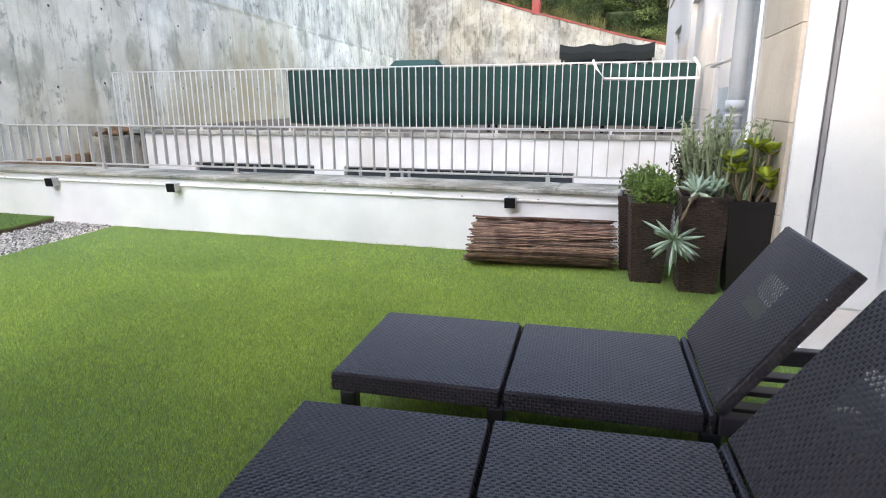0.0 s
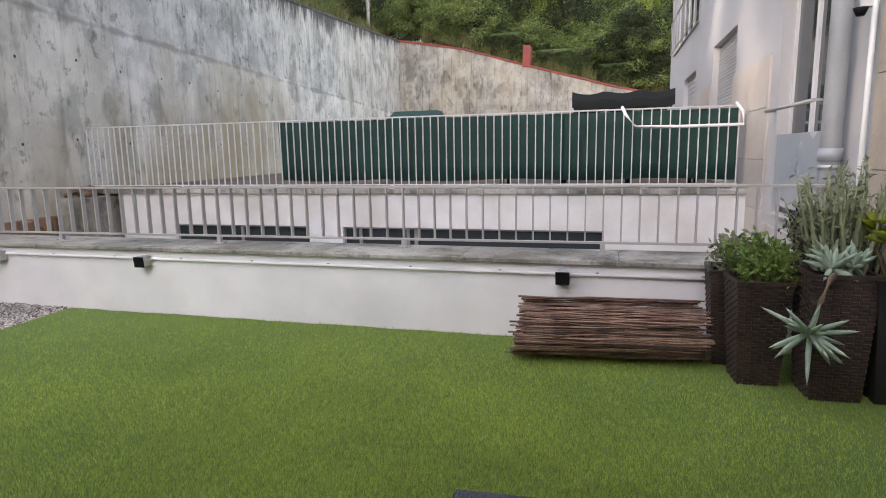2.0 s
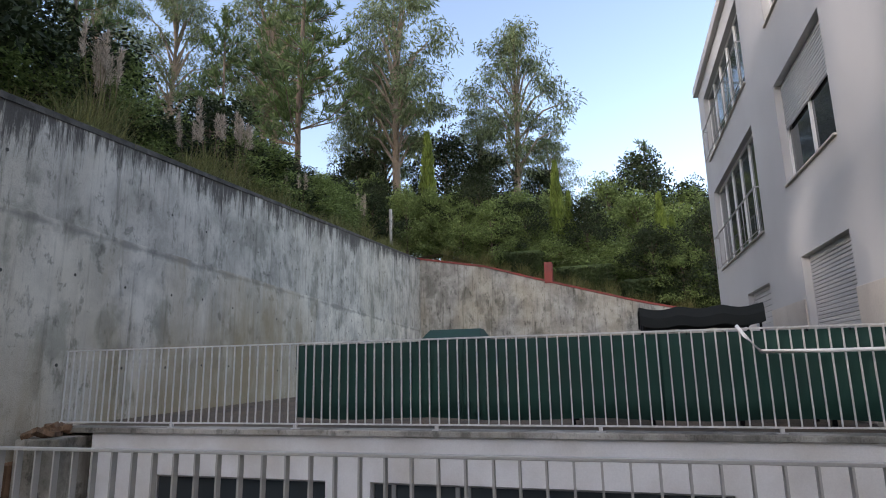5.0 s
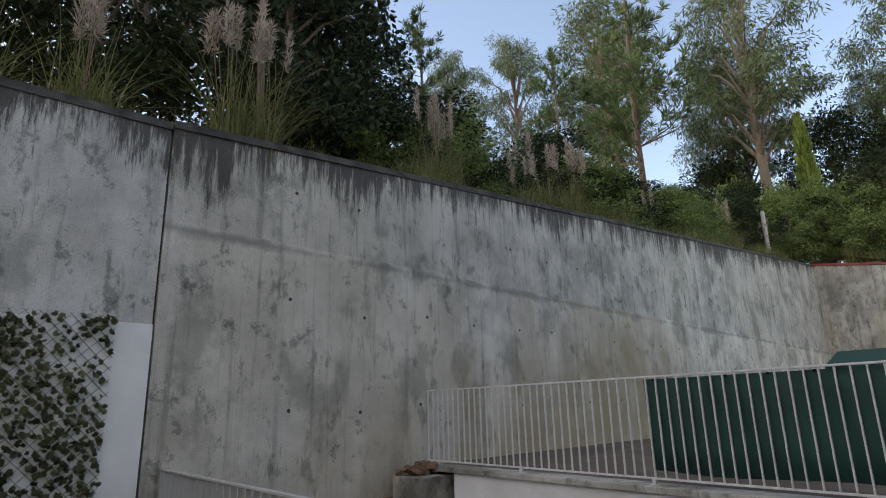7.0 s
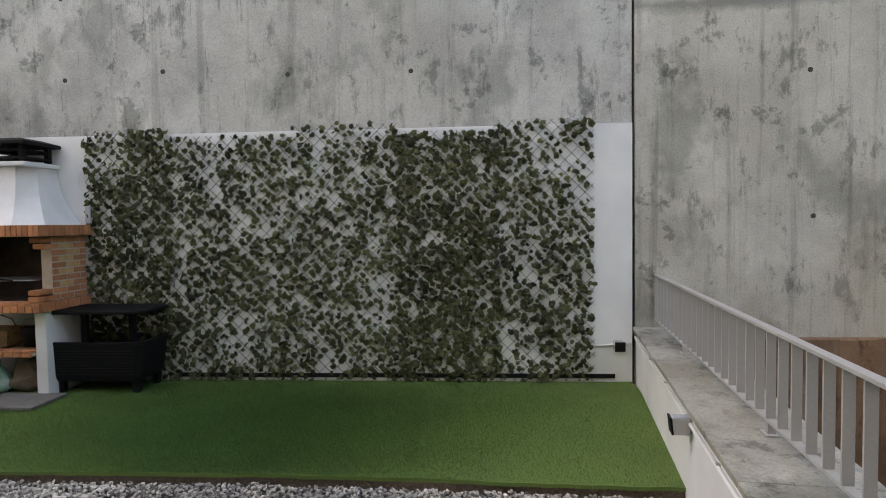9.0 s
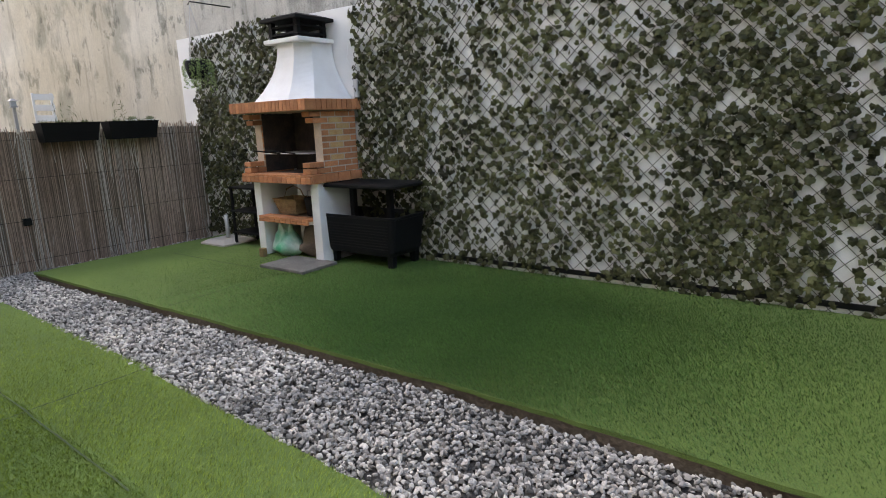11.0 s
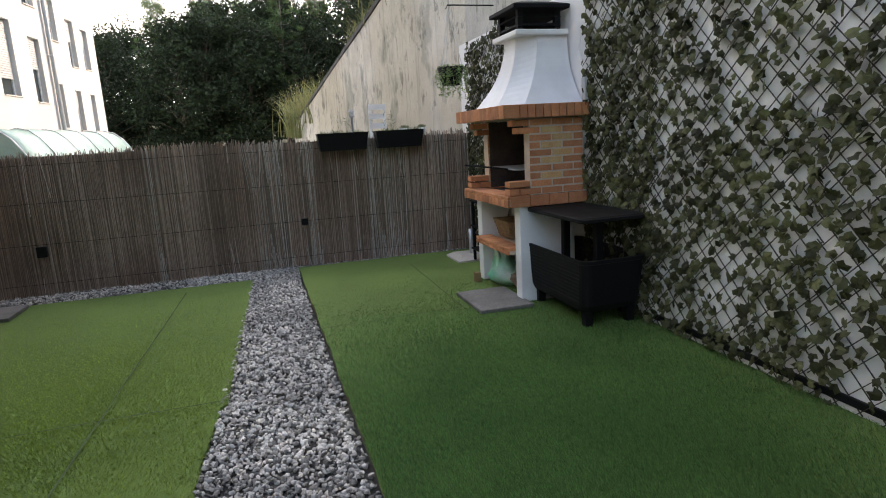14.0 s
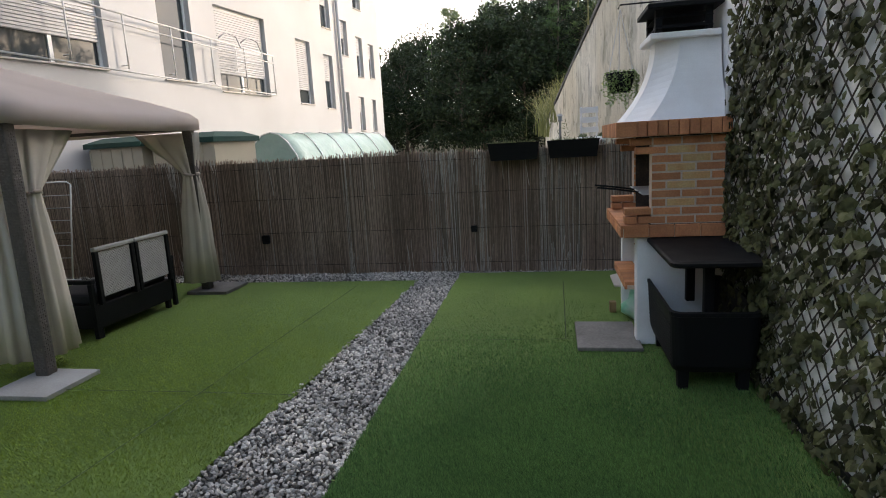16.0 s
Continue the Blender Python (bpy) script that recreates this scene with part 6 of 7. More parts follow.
for x0, y0, w in ((-1.0, -4.4, 1.2), (0.35, -4.3, 1.1)):
    sd = thing("storage_shed", pose(x0, y0, -0.1), "cream plastic garden shed with dark green roof", "shed")
    part("wall", B(0, w, 0, 1.1, 0, 2.02, 0.01), M_CREAM, sd)
    for k in range(6):
        part("batten", B(w * k / 5 - 0.015, w * k / 5 + 0.015, 1.101, 1.115, 0.05, 2.0), M_CREAM, sd)
    part("roof", loft(bmesh.new(), [rect(-0.06, w + 0.06, -0.06, 1.18, 2.021), rect(-0.06, w + 0.06, -0.06, 1.18, 2.10), rect(0.1, w - 0.1, 0.2, 0.9, 2.19)]), M_GREEN, sd)
# ---- trees and wild plants ----
M_BARK = material("grey_brown_bark", (0.16, 0.12, 0.09), 0.95, vary=0.4, scale=4, fine=30, bump=0.6, dist=0.02, stretch=(1, 1, 0.3))
M_BARK_PALE = material("pale_eucalyptus_bark", (0.24, 0.20, 0.155), 0.85, vary=0.3, second=(0.2, 0.15, 0.11), scale=2, fine=20, bump=0.3, stretch=(1, 1, 0.3))
L_PINE = leaf_material("pine_needle", (0.11, 0.165, 0.06), (0.055, 0.09, 0.035), 0.35, 0.2)
L_EUC = leaf_material("eucalyptus_leaf", (0.165, 0.21, 0.105), (0.085, 0.115, 0.055), 0.4, 0.3)
L_DARK = leaf_material("dark_evergreen_leaf", (0.036, 0.052, 0.022), (0.018, 0.028, 0.012), 0.45, 0.2)
L_MID = leaf_material("mid_green_leaf", (0.20, 0.27, 0.09), (0.11, 0.16, 0.055), 0.45, 0.3)
L_CYP = leaf_material("cypress_spray", (0.17, 0.23, 0.05), (0.09, 0.13, 0.03), 0.3, 0.2)
L_HEDGE = leaf_material("hedge_leaf", (0.06, 0.09, 0.03), (0.035, 0.05, 0.02), 0.35, 0.2)
L_GRASS = leaf_material("long_wild_grass", (0.26, 0.25, 0.11), (0.14, 0.17, 0.06), 0.35, 0.3)
L_PLUME = leaf_material("pampas_plume", (0.50, 0.42, 0.34), (0.38, 0.31, 0.25), 0.2, 0.4)


def tree_thing(name, label, trunk_bm, bark, sp, leaf_mat, category="tree", group="trees on the slopes"):
    t = thing(name, pose(0, 0, -300), label, category, group)
    part("trunk", trunk_bm, bark, t)
    tagged(part("crown", sp.mesh("crown", leaf_mat), None, t), kind="stuff")
    return t


def pine(seed, h=10.0):
    rnd = random.Random(seed)
    bm, sp = bmesh.new(), Soup()
    top = Vector((rnd.uniform(-0.2, 0.2), rnd.uniform(-0.2, 0.2), h))
    tube(bm, [(0, 0, -0.5), top * 0.5 + Vector((0.1, 0.05, 0)), top], 0.13, 8, 0.02)

    def tuft(c, way, r, n):
        for k in range(n):
            d = (way * 0.9 + rand_dir(rnd)).normalized()
            sp.leaf(c, d, rand_dir(rnd), r * rnd.uniform(0.7, 1.2), r * 0.11, 0.0)
    z = h * 0.28
    while z < h * 0.97:
        f = z / h
        for k in range(rnd.randint(3, 5)):
            a = rnd.uniform(0, 6.28)
            L = (1 - f) * h * 0.30 + 0.35
            L *= rnd.uniform(0.6, 1.1)
            o = top * f
            e = o + Vector((math.cos(a) * L, math.sin(a) * L, L * rnd.uniform(0.25, 0.75)))
            mid = o + (e - o) * 0.5 - Vector((0, 0, L * 0.12))
            tube(bm, [o, mid, e], 0.035 * (1.2 - f), 5, 0.01)
            n = max(4, int(L * 6))
            for i in range(n):
                g = 0.3 + 0.7 * i / n
                q = o + (e - o) * g + rand_dir(rnd) * 0.12 * L
                tuft(q, (e - o).normalized() + Vector((0, 0, 0.5)), 0.32, 16)
            tuft(e, Vector((0, 0, 1)), 0.4, 20)
        z += h * 0.055
    tuft(top, Vector((0, 0, 1)), 0.5, 30)
    return tree_thing("pine_tree", "young green pine with upturned branches on the slope", bm, M_BARK, sp, L_PINE)


def clumped(name, label, seed, h, spread, limbs, mat, bark, leaf, per, clump, low=0.35, droop=0.6, slim=0.3, up=0.7):
    """A broad tree: forking limbs, each ending in a clump of leaves."""
    rnd = random.Random(seed)
    bm, sp = bmesh.new(), Soup()
    bend = Vector((rnd.uniform(-0.06, 0.06) * h, rnd.uniform(-0.06, 0.06) * h, 0))

    def axis(f):
        return Vector((bend.x * math.sin(f * 2.5), bend.y * math.sin(f * 2.2), h * f))
    tube(bm, [axis(i / 6) - Vector((0, 0, 0.5 if i == 0 else 0)) for i in range(6)], 0.018 * h, 8, 0.005 * h)
    for k in range(limbs):
        f = low + (0.97 - low) * (k + rnd.random()) / limbs
        a = k * 2.4 + rnd.uniform(-0.5, 0.5)
        wide = spread * math.sin(math.pi * min(1, (f - low) / (1.02 - low) * 0.8 + 0.2)) * rnd.uniform(0.5, 1.15)
        o = axis(f * 0.8)
        e = axis(f) + Vector((math.cos(a) * wide, math.sin(a) * wide, h * 0.05 * up))
        tube(bm, [o, o + (e - o) * 0.5 + Vector((0, 0, 0.04 * h)), e], 0.006 * h, 5, 0.0015 * h, cap=False)
        for c in range(3):
            cc = e + rand_dir(rnd) * clump * (0.9 if c else 0.0)
            r = clump * rnd.uniform(0.6, 1.1)
            for i in range(per):
                d = rand_dir(rnd)
                q = cc + Vector((d.x, d.y, d.z * 0.75)) * r * (rnd.random() ** 0.4)
                way = rand_dir(rnd) + d * 0.5 - Vector((0, 0, droop))
                sp.leaf(q, way, rand_dir(rnd), leaf * rnd.uniform(0.7, 1.3), leaf * slim, 0.1)
    return tree_thing(name, label, bm, bark, sp, mat)


def cypress(seed, h=7.0):
    rnd = random.Random(seed)
    bm, sp = tube(bmesh.new(), [(0, 0, -0.5), (0, 0, h * 0.9)], 0.10, 6, 0.02), Soup()
    for k in range(2600):
        f = rnd.random() ** 0.9
        r = 0.62 * (1 - f) ** 0.7 * min(1, f * 7 + 0.4) * (0.8 + 0.35 * math.sin(f * 31 + math.floor(rnd.uniform(0, 6))))
        a = rnd.uniform(0, 6.28)
        g = rnd.random() ** 0.3
        q = (math.cos(a) * r * g, math.sin(a) * r * g, h * f)
        sp.leaf(q, (math.cos(a) * 0.35, math.sin(a) * 0.35, 1), rand_dir(rnd), 0.42, 0.10, 0.15)
    return tree_thing("cypress_tree", "slim yellow-green cypress on the wooded slope", bm, M_BARK, sp, L_CYP)


def grass_clump(seed, plumes, h):
    rnd = random.Random(seed)
    sp, pl = Soup(), Soup()
    for k in range(190):
        a, lean = rnd.uniform(0, 6.28), rnd.uniform(0.1, 0.75)
        L = h * rnd.uniform(0.35, 0.8)
        p = Vector((rnd.gauss(0, 0.14), rnd.gauss(0, 0.14), 0))
        o = Vector((math.cos(a), math.sin(a), 0))
        s = Vector((-o.y, o.x, 0)) * 0.011
        last = None
        for i in range(5):
            f = i / 4
            q = p + o * L * lean * f * f + Vector((0, 0, L * (f - 0.45 * lean * f * f)))
            w = s * (1 - f * 0.85)
            n = len(sp.v)
            sp.v += [(q - w)[:], (q + w)[:]]
            if last is not None:
                sp.f.append((last, last + 1, n + 1, n))
            last = n
    t = thing("pampas_clump" if plumes else "wild_grass_clump", pose(0, 0, -300), "pampas grass with feathery plumes above the wall" if plumes else "clump of dry wild grass above the wall", "grass", "wild grasses above the wall")
    tagged(part("blades", sp.mesh("blades", L_GRASS), None, t), kind="stuff")
    for k in range(plumes):
        a = rnd.uniform(0, 6.28)
        o = Vector((math.cos(a), math.sin(a), 0)) * rnd.uniform(0.05, 0.3)
        hh = h * rnd.uniform(0.85, 1.15)
        tip = o * 1.4 + Vector((0, 0, hh))
        part("stalk", tube(bmesh.new(), [(o.x * 0.3, o.y * 0.3, 0), tip], 0.007, 5, 0.004), M_STEM, t)
        for i in range(150):
            f = rnd.random()
            q = tip - Vector((0, 0, hh * 0.28 * (1 - f))) + Vector((rnd.gauss(0, 1), rnd.gauss(0, 1), 0)) * 0.028 * math.sin(math.pi * (0.15 + 0.8 * f))
            pl.leaf(q, rand_dir(rnd, 1.8), rand_dir(rnd), 0.13, 0.014, 0)
    if plumes:
        tagged(part("plumes", pl.mesh("plumes", L_PLUME), None, t), kind="stuff")
    return t


PINES = [pine(1), pine(2), pine(3)]
EUCS = [clumped("eucalyptus_tree", "tall thin-leaved eucalyptus with pale limbs", 5 + k, 18.0, 3.2, 30, L_EUC, M_BARK_PALE, 0.34, 150, 1.05, 0.38, 1.0, 0.22) for k in range(3)]
DARKS = [clumped("oak_tree", "dark evergreen tree with a dense crown", 15 + k, 9.0, 3.0, 34, L_DARK, M_BARK, 0.24, 110, 0.95, 0.12, 0.1, 0.5) for k in range(3)]
MIDS = [clumped("broadleaf_tree", "mid-green bushy tree on the wooded slope", 25 + k, 7.0, 2.6, 32, L_MID, M_BARK, 0.22, 110, 0.85, 0.08, 0.2, 0.45) for k in range(3)]
CYPS = [cypress(31), cypress(32)]
PAMPAS = [grass_clump(41, 6, 2.2), grass_clump(42, 4, 1.8)]
WILDS = [grass_clump(43, 0, 1.1), grass_clump(44, 0, 0.8)]
SIZE = {"pine_tree": 10.0, "eucalyptus_tree": 18.0, "oak_tree": 9.6, "broadleaf_tree": 7.5, "cypress_tree": 7.2}
used = set()
tree_rnd = random.Random(77)


def plant(pool, x, y, z, k=1.0, wide=None):
    """Stands one of a pool at a place, turned and sized; the first of each is moved there itself."""
    ob = tree_rnd.choice(pool)
    wide = wide or k * tree_rnd.uniform(0.9, 1.1)
    m = pose(x, y, z, 0, 0, tree_rnd.uniform(0, 360))
    t = ob if ob.name not in used else copy_thing(ob, m)
    used.add(ob.name)
    used.add(t.name)
    t.matrix_basis = m @ Matrix.Diagonal((wide, wide, k, 1))
    return t


def on_hill(pool, s, g, h=None, k=1.0):
    v = W(s, -g) @ Vector((0, 0, 0))
    z = hill(s, g) - 0.1
    kind = pool[0].name.split(".")[0]
    plant(pool, v.x, v.y, z, (h - z) / SIZE[kind] if h else k)


# above the near retaining wall: place along it, distance behind its face, height of the tip
for s, g, h in ((-10.1, 6, 15.5), (-21.8, 8, 20.0), (-27.0, 6, 27.5), (-9.6, 3.2, 9.2), (-14.5, 3.0, 10.5), (-16.5, 9, 15.0)):
    on_hill(PINES, s, g, h)
for s, g, h in ((-3.4, 3.6, 14.5), (-5.6, 5.2, 14.0), (-0.6, 6.5, 15.5), (2.6, 6.0, 15.0), (-2.0, 9.5, 19.0), (6.0, 7.5, 14.0), (-8.0, 11, 17.0), (10.5, 6.0, 11.5), (14.0, 5.0, 11.0), (18.0, 5.0, 10.5), (-13.5, 14, 18.0)):
    on_hill(DARKS, s, g, h)
for s, g, h in ((-33, 12, 31), (-30, 17, 29), (-40, 14, 31), (-26, 20, 27), (-5, 15, 26), (1, 13, 25), (-46, 8, 29)):
    on_hill(EUCS, s, g, h)
for s, g, h in ((-24, 4.0, 11.6), (-28, 3.5, 12.2), (-31, 4.5, 13.5), (-20, 3.5, 10.2), (-34, 5, 14), (-13, 3.6, 8.6), (-17, 4.2, 9.4), (-22, 5.5, 11.5), (-26, 6, 12.5), (-9, 4.6, 8.6), (-30, 7.5, 14.5), (-18.5, 6.5, 10.5), (-36, 8, 15.5)):
    on_hill(MIDS, s, g, h)
for s, g, pool, k in ((-1.0, 0.55, 0, 1.15), (-1.5, 0.6, 0, 1.1), (-5.8, 1.2, 0, 1.15), (-6.6, 1.5, 0, 1.05), (-10.2, 1.3, 1, 1.25), (-11.2, 1.2, 0, 1.2), (-8.9, 1.1, 1, 0.9), (-16, 1.3, 1, 1.1), (-24, 1.2, 0, 1.2), (0.9, 0.7, 1, 1.2), (2.0, 0.9, 0, 1.0), (-29.5, 1.1, 0, 1.1)):
    v = W(s, -g) @ Vector((0, 0, 0))
    plant([PAMPAS[pool]], v.x, v.y, hill(s, g - 0.5) - 0.15, k)
for k in range(84):
    s = -30 + 46 * tree_rnd.random()
    g = 0.45 + 1.6 * tree_rnd.random() ** 1.5
    v = W(s, -g + max(0.0, s - 9) * 0.10) @ Vector((0, 0, 0))
    plant(WILDS, v.x, v.y, hill(s, g - 0.5) - 0.1, tree_rnd.uniform(0.7, 1.5))
for s, k in ((8.2, 1.7), (9.6, 1.9), (11.0, 2.0), (12.6, 1.7), (14.2, 1.8), (16.0, 1.6)):
    v = W(s, -0.65 + max(0.0, s - 9) * 0.10) @ Vector((0, 0, 0))
    plant(WILDS, v.x, v.y, hill(s, 0.2) - 0.15, k)


for x, y, k in ((-4.35, -17.6, 2.6), (-4.1, -18.8, 2.9), (-4.6, -16.6, 2.3), (-3.9, -20.0, 2.8), (-5.2, -14.6, 2.0), (-4.9, -15.6, 2.1)):
    plant(WILDS, x - 0.5, y, 1.75 + 0.17 * (y + 18) * -0.2 + (0.5 if y > -16 else 0), k)


def far_z(x, y):
    return (8.6 if x < -14 else max(3.0, 5.2 - 0.29 * x)) + 0.20 * (y - 38.9) - 0.2


def stand(pool, x, y, top):
    z = far_z(x, y)
    plant(pool, x, y, z, (top - z) / SIZE[pool[0].name.split(".")[0]])


# undergrowth along the crest of both slopes
for k in range(34):
    s = -4.5 - 32 * (k + tree_rnd.random()) / 34
    g = tree_rnd.uniform(2.4, 6.5)
    v = W(s, -g) @ Vector((0, 0, 0))
    plant(MIDS if k % 3 else DARKS, v.x, v.y, hill(s, g) - 0.3, tree_rnd.uniform(0.26, 0.46), tree_rnd.uniform(0.45, 0.7))
for k in range(26):
    x = -18 + 24 * (k + tree_rnd.random()) / 26
    y = 40.2 + tree_rnd.uniform(0, 3.5)
    plant(MIDS if k % 4 else DARKS, x, y, far_z(x, y) - 0.2, tree_rnd.uniform(0.4, 0.75), tree_rnd.uniform(0.6, 0.9))
for k in range(30):
    x = -12 + 16 * (k + tree_rnd.random()) / 30
    plant(WILDS, x, 39.15 + tree_rnd.uniform(0, 0.4), far_z(x, 39.2) + 0.05, tree_rnd.uniform(0.9, 1.7))
# beyond the far cross wall
for x, y, h in ((-17.4, 46, 33), (-9.0, 50, 31), (-21, 52, 30), (-12.5, 56, 26), (-6.0, 60, 24)):
    stand(EUCS, x, y, h)
for x, y, h in ((-4.7, 43, 15.6), (-14.0, 43, 19), (2.0, 44, 12.9), (-3.9, 43.5, 13.5), (2.8, 45, 11.5)):
    stand(CYPS, x, y, h)
for x, y, h in ((-1.6, 50, 16.2), (4.0, 51, 15.2), (-7.5, 44, 14.0), (-18.8, 44, 16.2), (-10.5, 45, 14.5), (0.5, 47, 14.2), (-5.5, 47, 14.5), (6.5, 50, 13.5), (-13, 47, 15.5), (9.5, 52, 14), (-3, 45.5, 11.8), (3.6, 47, 11.5)):
    stand(MIDS, x, y, h)
for x, y, h in ((-15.3, 52, 22.5), (-11.5, 51, 20), (1.5, 53, 18.8), (5.6, 55, 16.5), (-22, 48, 20), (-7, 54, 19), (-1, 57, 17.5), (9, 57, 16), (14, 58, 16)):
    stand(DARKS, x, y, h)
stand(PINES, 1.5, 52, 19.5)

# behind the gardens
for i in range(26):
    x = -12 + 27 * (i % 13) / 12 + tree_rnd.uniform(-0.8, 0.8)
    y = -33 - 7 * (i // 13) - tree_rnd.uniform(0, 4)
    z = -0.3 + 0.18 * (-28 - y) * (1.0 if x < -6 else 0.6)
    plant(DARKS if i % 4 else PINES, x, y, z - 0.2, (tree_rnd.uniform(8.2, 10.0) + (1.5 if i > 12 else 0)) / 9.0 * (0.78 if x > 4 else 0.9 if x > 1 else 1.0))
for x, h in ((7.4, 12.6), (4.6, 12.6), (3.0, 12.2), (0.8, 12.4), (-2.2, 13.0), (-5.0, 12.5)):
    plant(EUCS, x, -47, 1.5, (h - 1.0) / 18.0, 0.55)


def hedge(x0, x1, y, z, h, label):
    rnd = random.Random(int(x0 * 10) + 500)
    t = thing("hedge", pose(0, 0, 0), label, "hedge")
    part("core", B(x0 + 0.15, x1 - 0.15, y + 0.15, y + 1.0, z - 0.6, z + h - 0.15, 0.1), L_HEDGE, t)
    sp = Soup()
    for k in range(2600):
        f = rnd.randint(0, 2)
        q = (rnd.uniform(x0, x1), y + rnd.uniform(0, 0.2) if f else rnd.uniform(y, y + 1.1), z - 0.4 + rnd.uniform(0, h) if f else z + h - 0.4 + rnd.uniform(-0.1, 0.12))
        sp.leaf(q, rand_dir(rnd, 0.4), rand_dir(rnd), 0.17, 0.09)
    tagged(part("leaves", sp.mesh("leaves", L_HEDGE), None, t), kind="stuff")


for x0, x1 in ((-8.3, -5.4), (-4.6, -1.2), (-0.9, 2.2), (2.4, 6.0)):
    hedge(x0, x1, 39.3, max(3.2, 5.2 - 0.29 * (x0 + x1) / 2) + 0.35, 1.4, "clipped dark green hedge behind the red capping")
po = thing("fence_pole", W(-1.8, -1.2, hill(-1.8, 0.7) - 0.2), "grey weathered wooden pole above the wall", "pole")
part("pole", tube(bmesh.new(), [(0, 0, 0), (0.1, -0.1, 4.6)], 0.075, 8, 0.055), M_BARK, po)
po = thing("fence_pole", W(-28.9, -1.0, hill(-28.9, 0.5) - 0.2), "pale concrete post above the wall", "pole")
part("pole", tube(bmesh.new(), [(0, 0, 0), (0, 0, 2.9)], 0.10, 8), M_DECK, po)
# ---- ivy trellis on the painted wall ----
L_IVY = leaf_material("artificial_ivy_leaf", (0.095, 0.100, 0.042), (0.038, 0.041, 0.019), 0.7, 0.2)
M_WILLOW = material("dark_willow_slat", (0.075, 0.062, 0.052), 0.8, vary=0.3, scale=8, fine=60, bump=0.2)
IVY_RND = random.Random(55)


def leaf_mesh(seed):
    sp = Soup()
    sp.round_leaf((0, 0, 0), (0, 0, 1), 1.0, random.Random(seed))
    return sp.mesh("leaf", L_IVY)


LEAVES = [leaf_mesh(k) for k in range(5)]


def trellis(s0, s1, z0, z1, dense, label, singles):
    """A diamond lattice of willow slats with cloth ivy leaves; local x = s, y = d."""
    t = thing("ivy_trellis", WALL, label, "trellis", "ivy trellis panels")
    rnd = IVY_RND
    verts, faces = [], []

    def slat(p, q, y):
        a, b = Vector((p[0], y, p[1])), Vector((q[0], y, q[1]))
        d = (b - a).normalized()
        n = Vector((-d.z, 0, d.x)) * 0.0021
        o = Vector((0, 0.006, 0))
        i = len(verts)
        for e in (a, b):
            verts.extend([(e - n)[:], (e + n)[:], (e + n + o)[:], (e - n + o)[:]])
        faces.extend([(i, i + 4, i + 5, i + 1), (i + 1, i + 5, i + 6, i + 2), (i + 2, i + 6, i + 7, i + 3), (i + 3, i + 7, i + 4, i)])
    step, H = 0.135, z1 - z0
    k = s0 - H
    while k < s1:
        for dirn, y in ((1, 0.036), (-1, 0.043)):
            pts = []
            for z in (z0, z1):
                s = k + (z - z0) if dirn > 0 else k + (z1 - z)
                pts.append((s, z))
            (sa, za), (sb, zb) = pts
            lo, hi = max(min(sa, sb), s0), min(max(sa, sb), s1)
            if hi - lo > 0.03:
                f = lambda s: za + (zb - za) * (s - sa) / (sb - sa)
                slat((lo - 0.02, f(lo) + (0.02 if sb < sa else -0.02)), (hi + 0.02, f(hi) + (-0.02 if sb < sa else 0.02)), y + rnd.uniform(-0.003, 0.003))
        k += step
    tagged(part("lattice", raw("lattice", verts, faces, M_WILLOW), None, t, "dark diamond lattice of thin slats"), kind="stuff")
    sp = Soup()
    count = int((s1 - s0) * H * dense * 1.7)
    for i in range(count):
        s = rnd.uniform(s0, s1)
        z = z0 + H * rnd.random()
        u, v = (s - z) / 0.135, (s + z) / 0.135
        # leaves are wired on where the slats cross
        u, v = u + (round(u) - u) * rnd.uniform(-0.1, 0.95), v + (round(v) - v) * rnd.uniform(-0.2, 0.55)
        s, z = (u + v) * 0.0675, (v - u) * 0.0675
        if not (s0 - 0.03 < s < s1 + 0.03 and z0 - 0.04 < z < z1 + 0.06):
            continue
        hollow = noise.noise(Vector((s * 1.7, z * 1.1, 3.0)))
        if hollow > 0.25 and rnd.random() < 0.5:
            continue
        nrm = Vector((rnd.gauss(0, 0.5), 1.0, rnd.gauss(0.3, 0.5)))
        r = rnd.uniform(0.024, 0.040)
        p = Vector((s, rnd.uniform(0.054, 0.092), z + rnd.uniform(-0.02, 0.02)))
        if singles > 0 and i % max(1, count // 70) == 0:
            singles -= 1
            q = nrm.to_track_quat("Z", "Y").to_matrix().to_4x4()
            part("leaf", rnd.choice(LEAVES), None, t, m=Matrix.Translation(p) @ q @ Matrix.Rotation(rnd.uniform(0, 6.28), 4, "Z") @ Matrix.Scale(r, 4))
        else:
            sp.round_leaf(p, nrm, r, rnd)
    tagged(part("leaves", sp.mesh("leaves", L_IVY), None, t, "dusty green cloth ivy leaves"), kind="stuff")
    return t


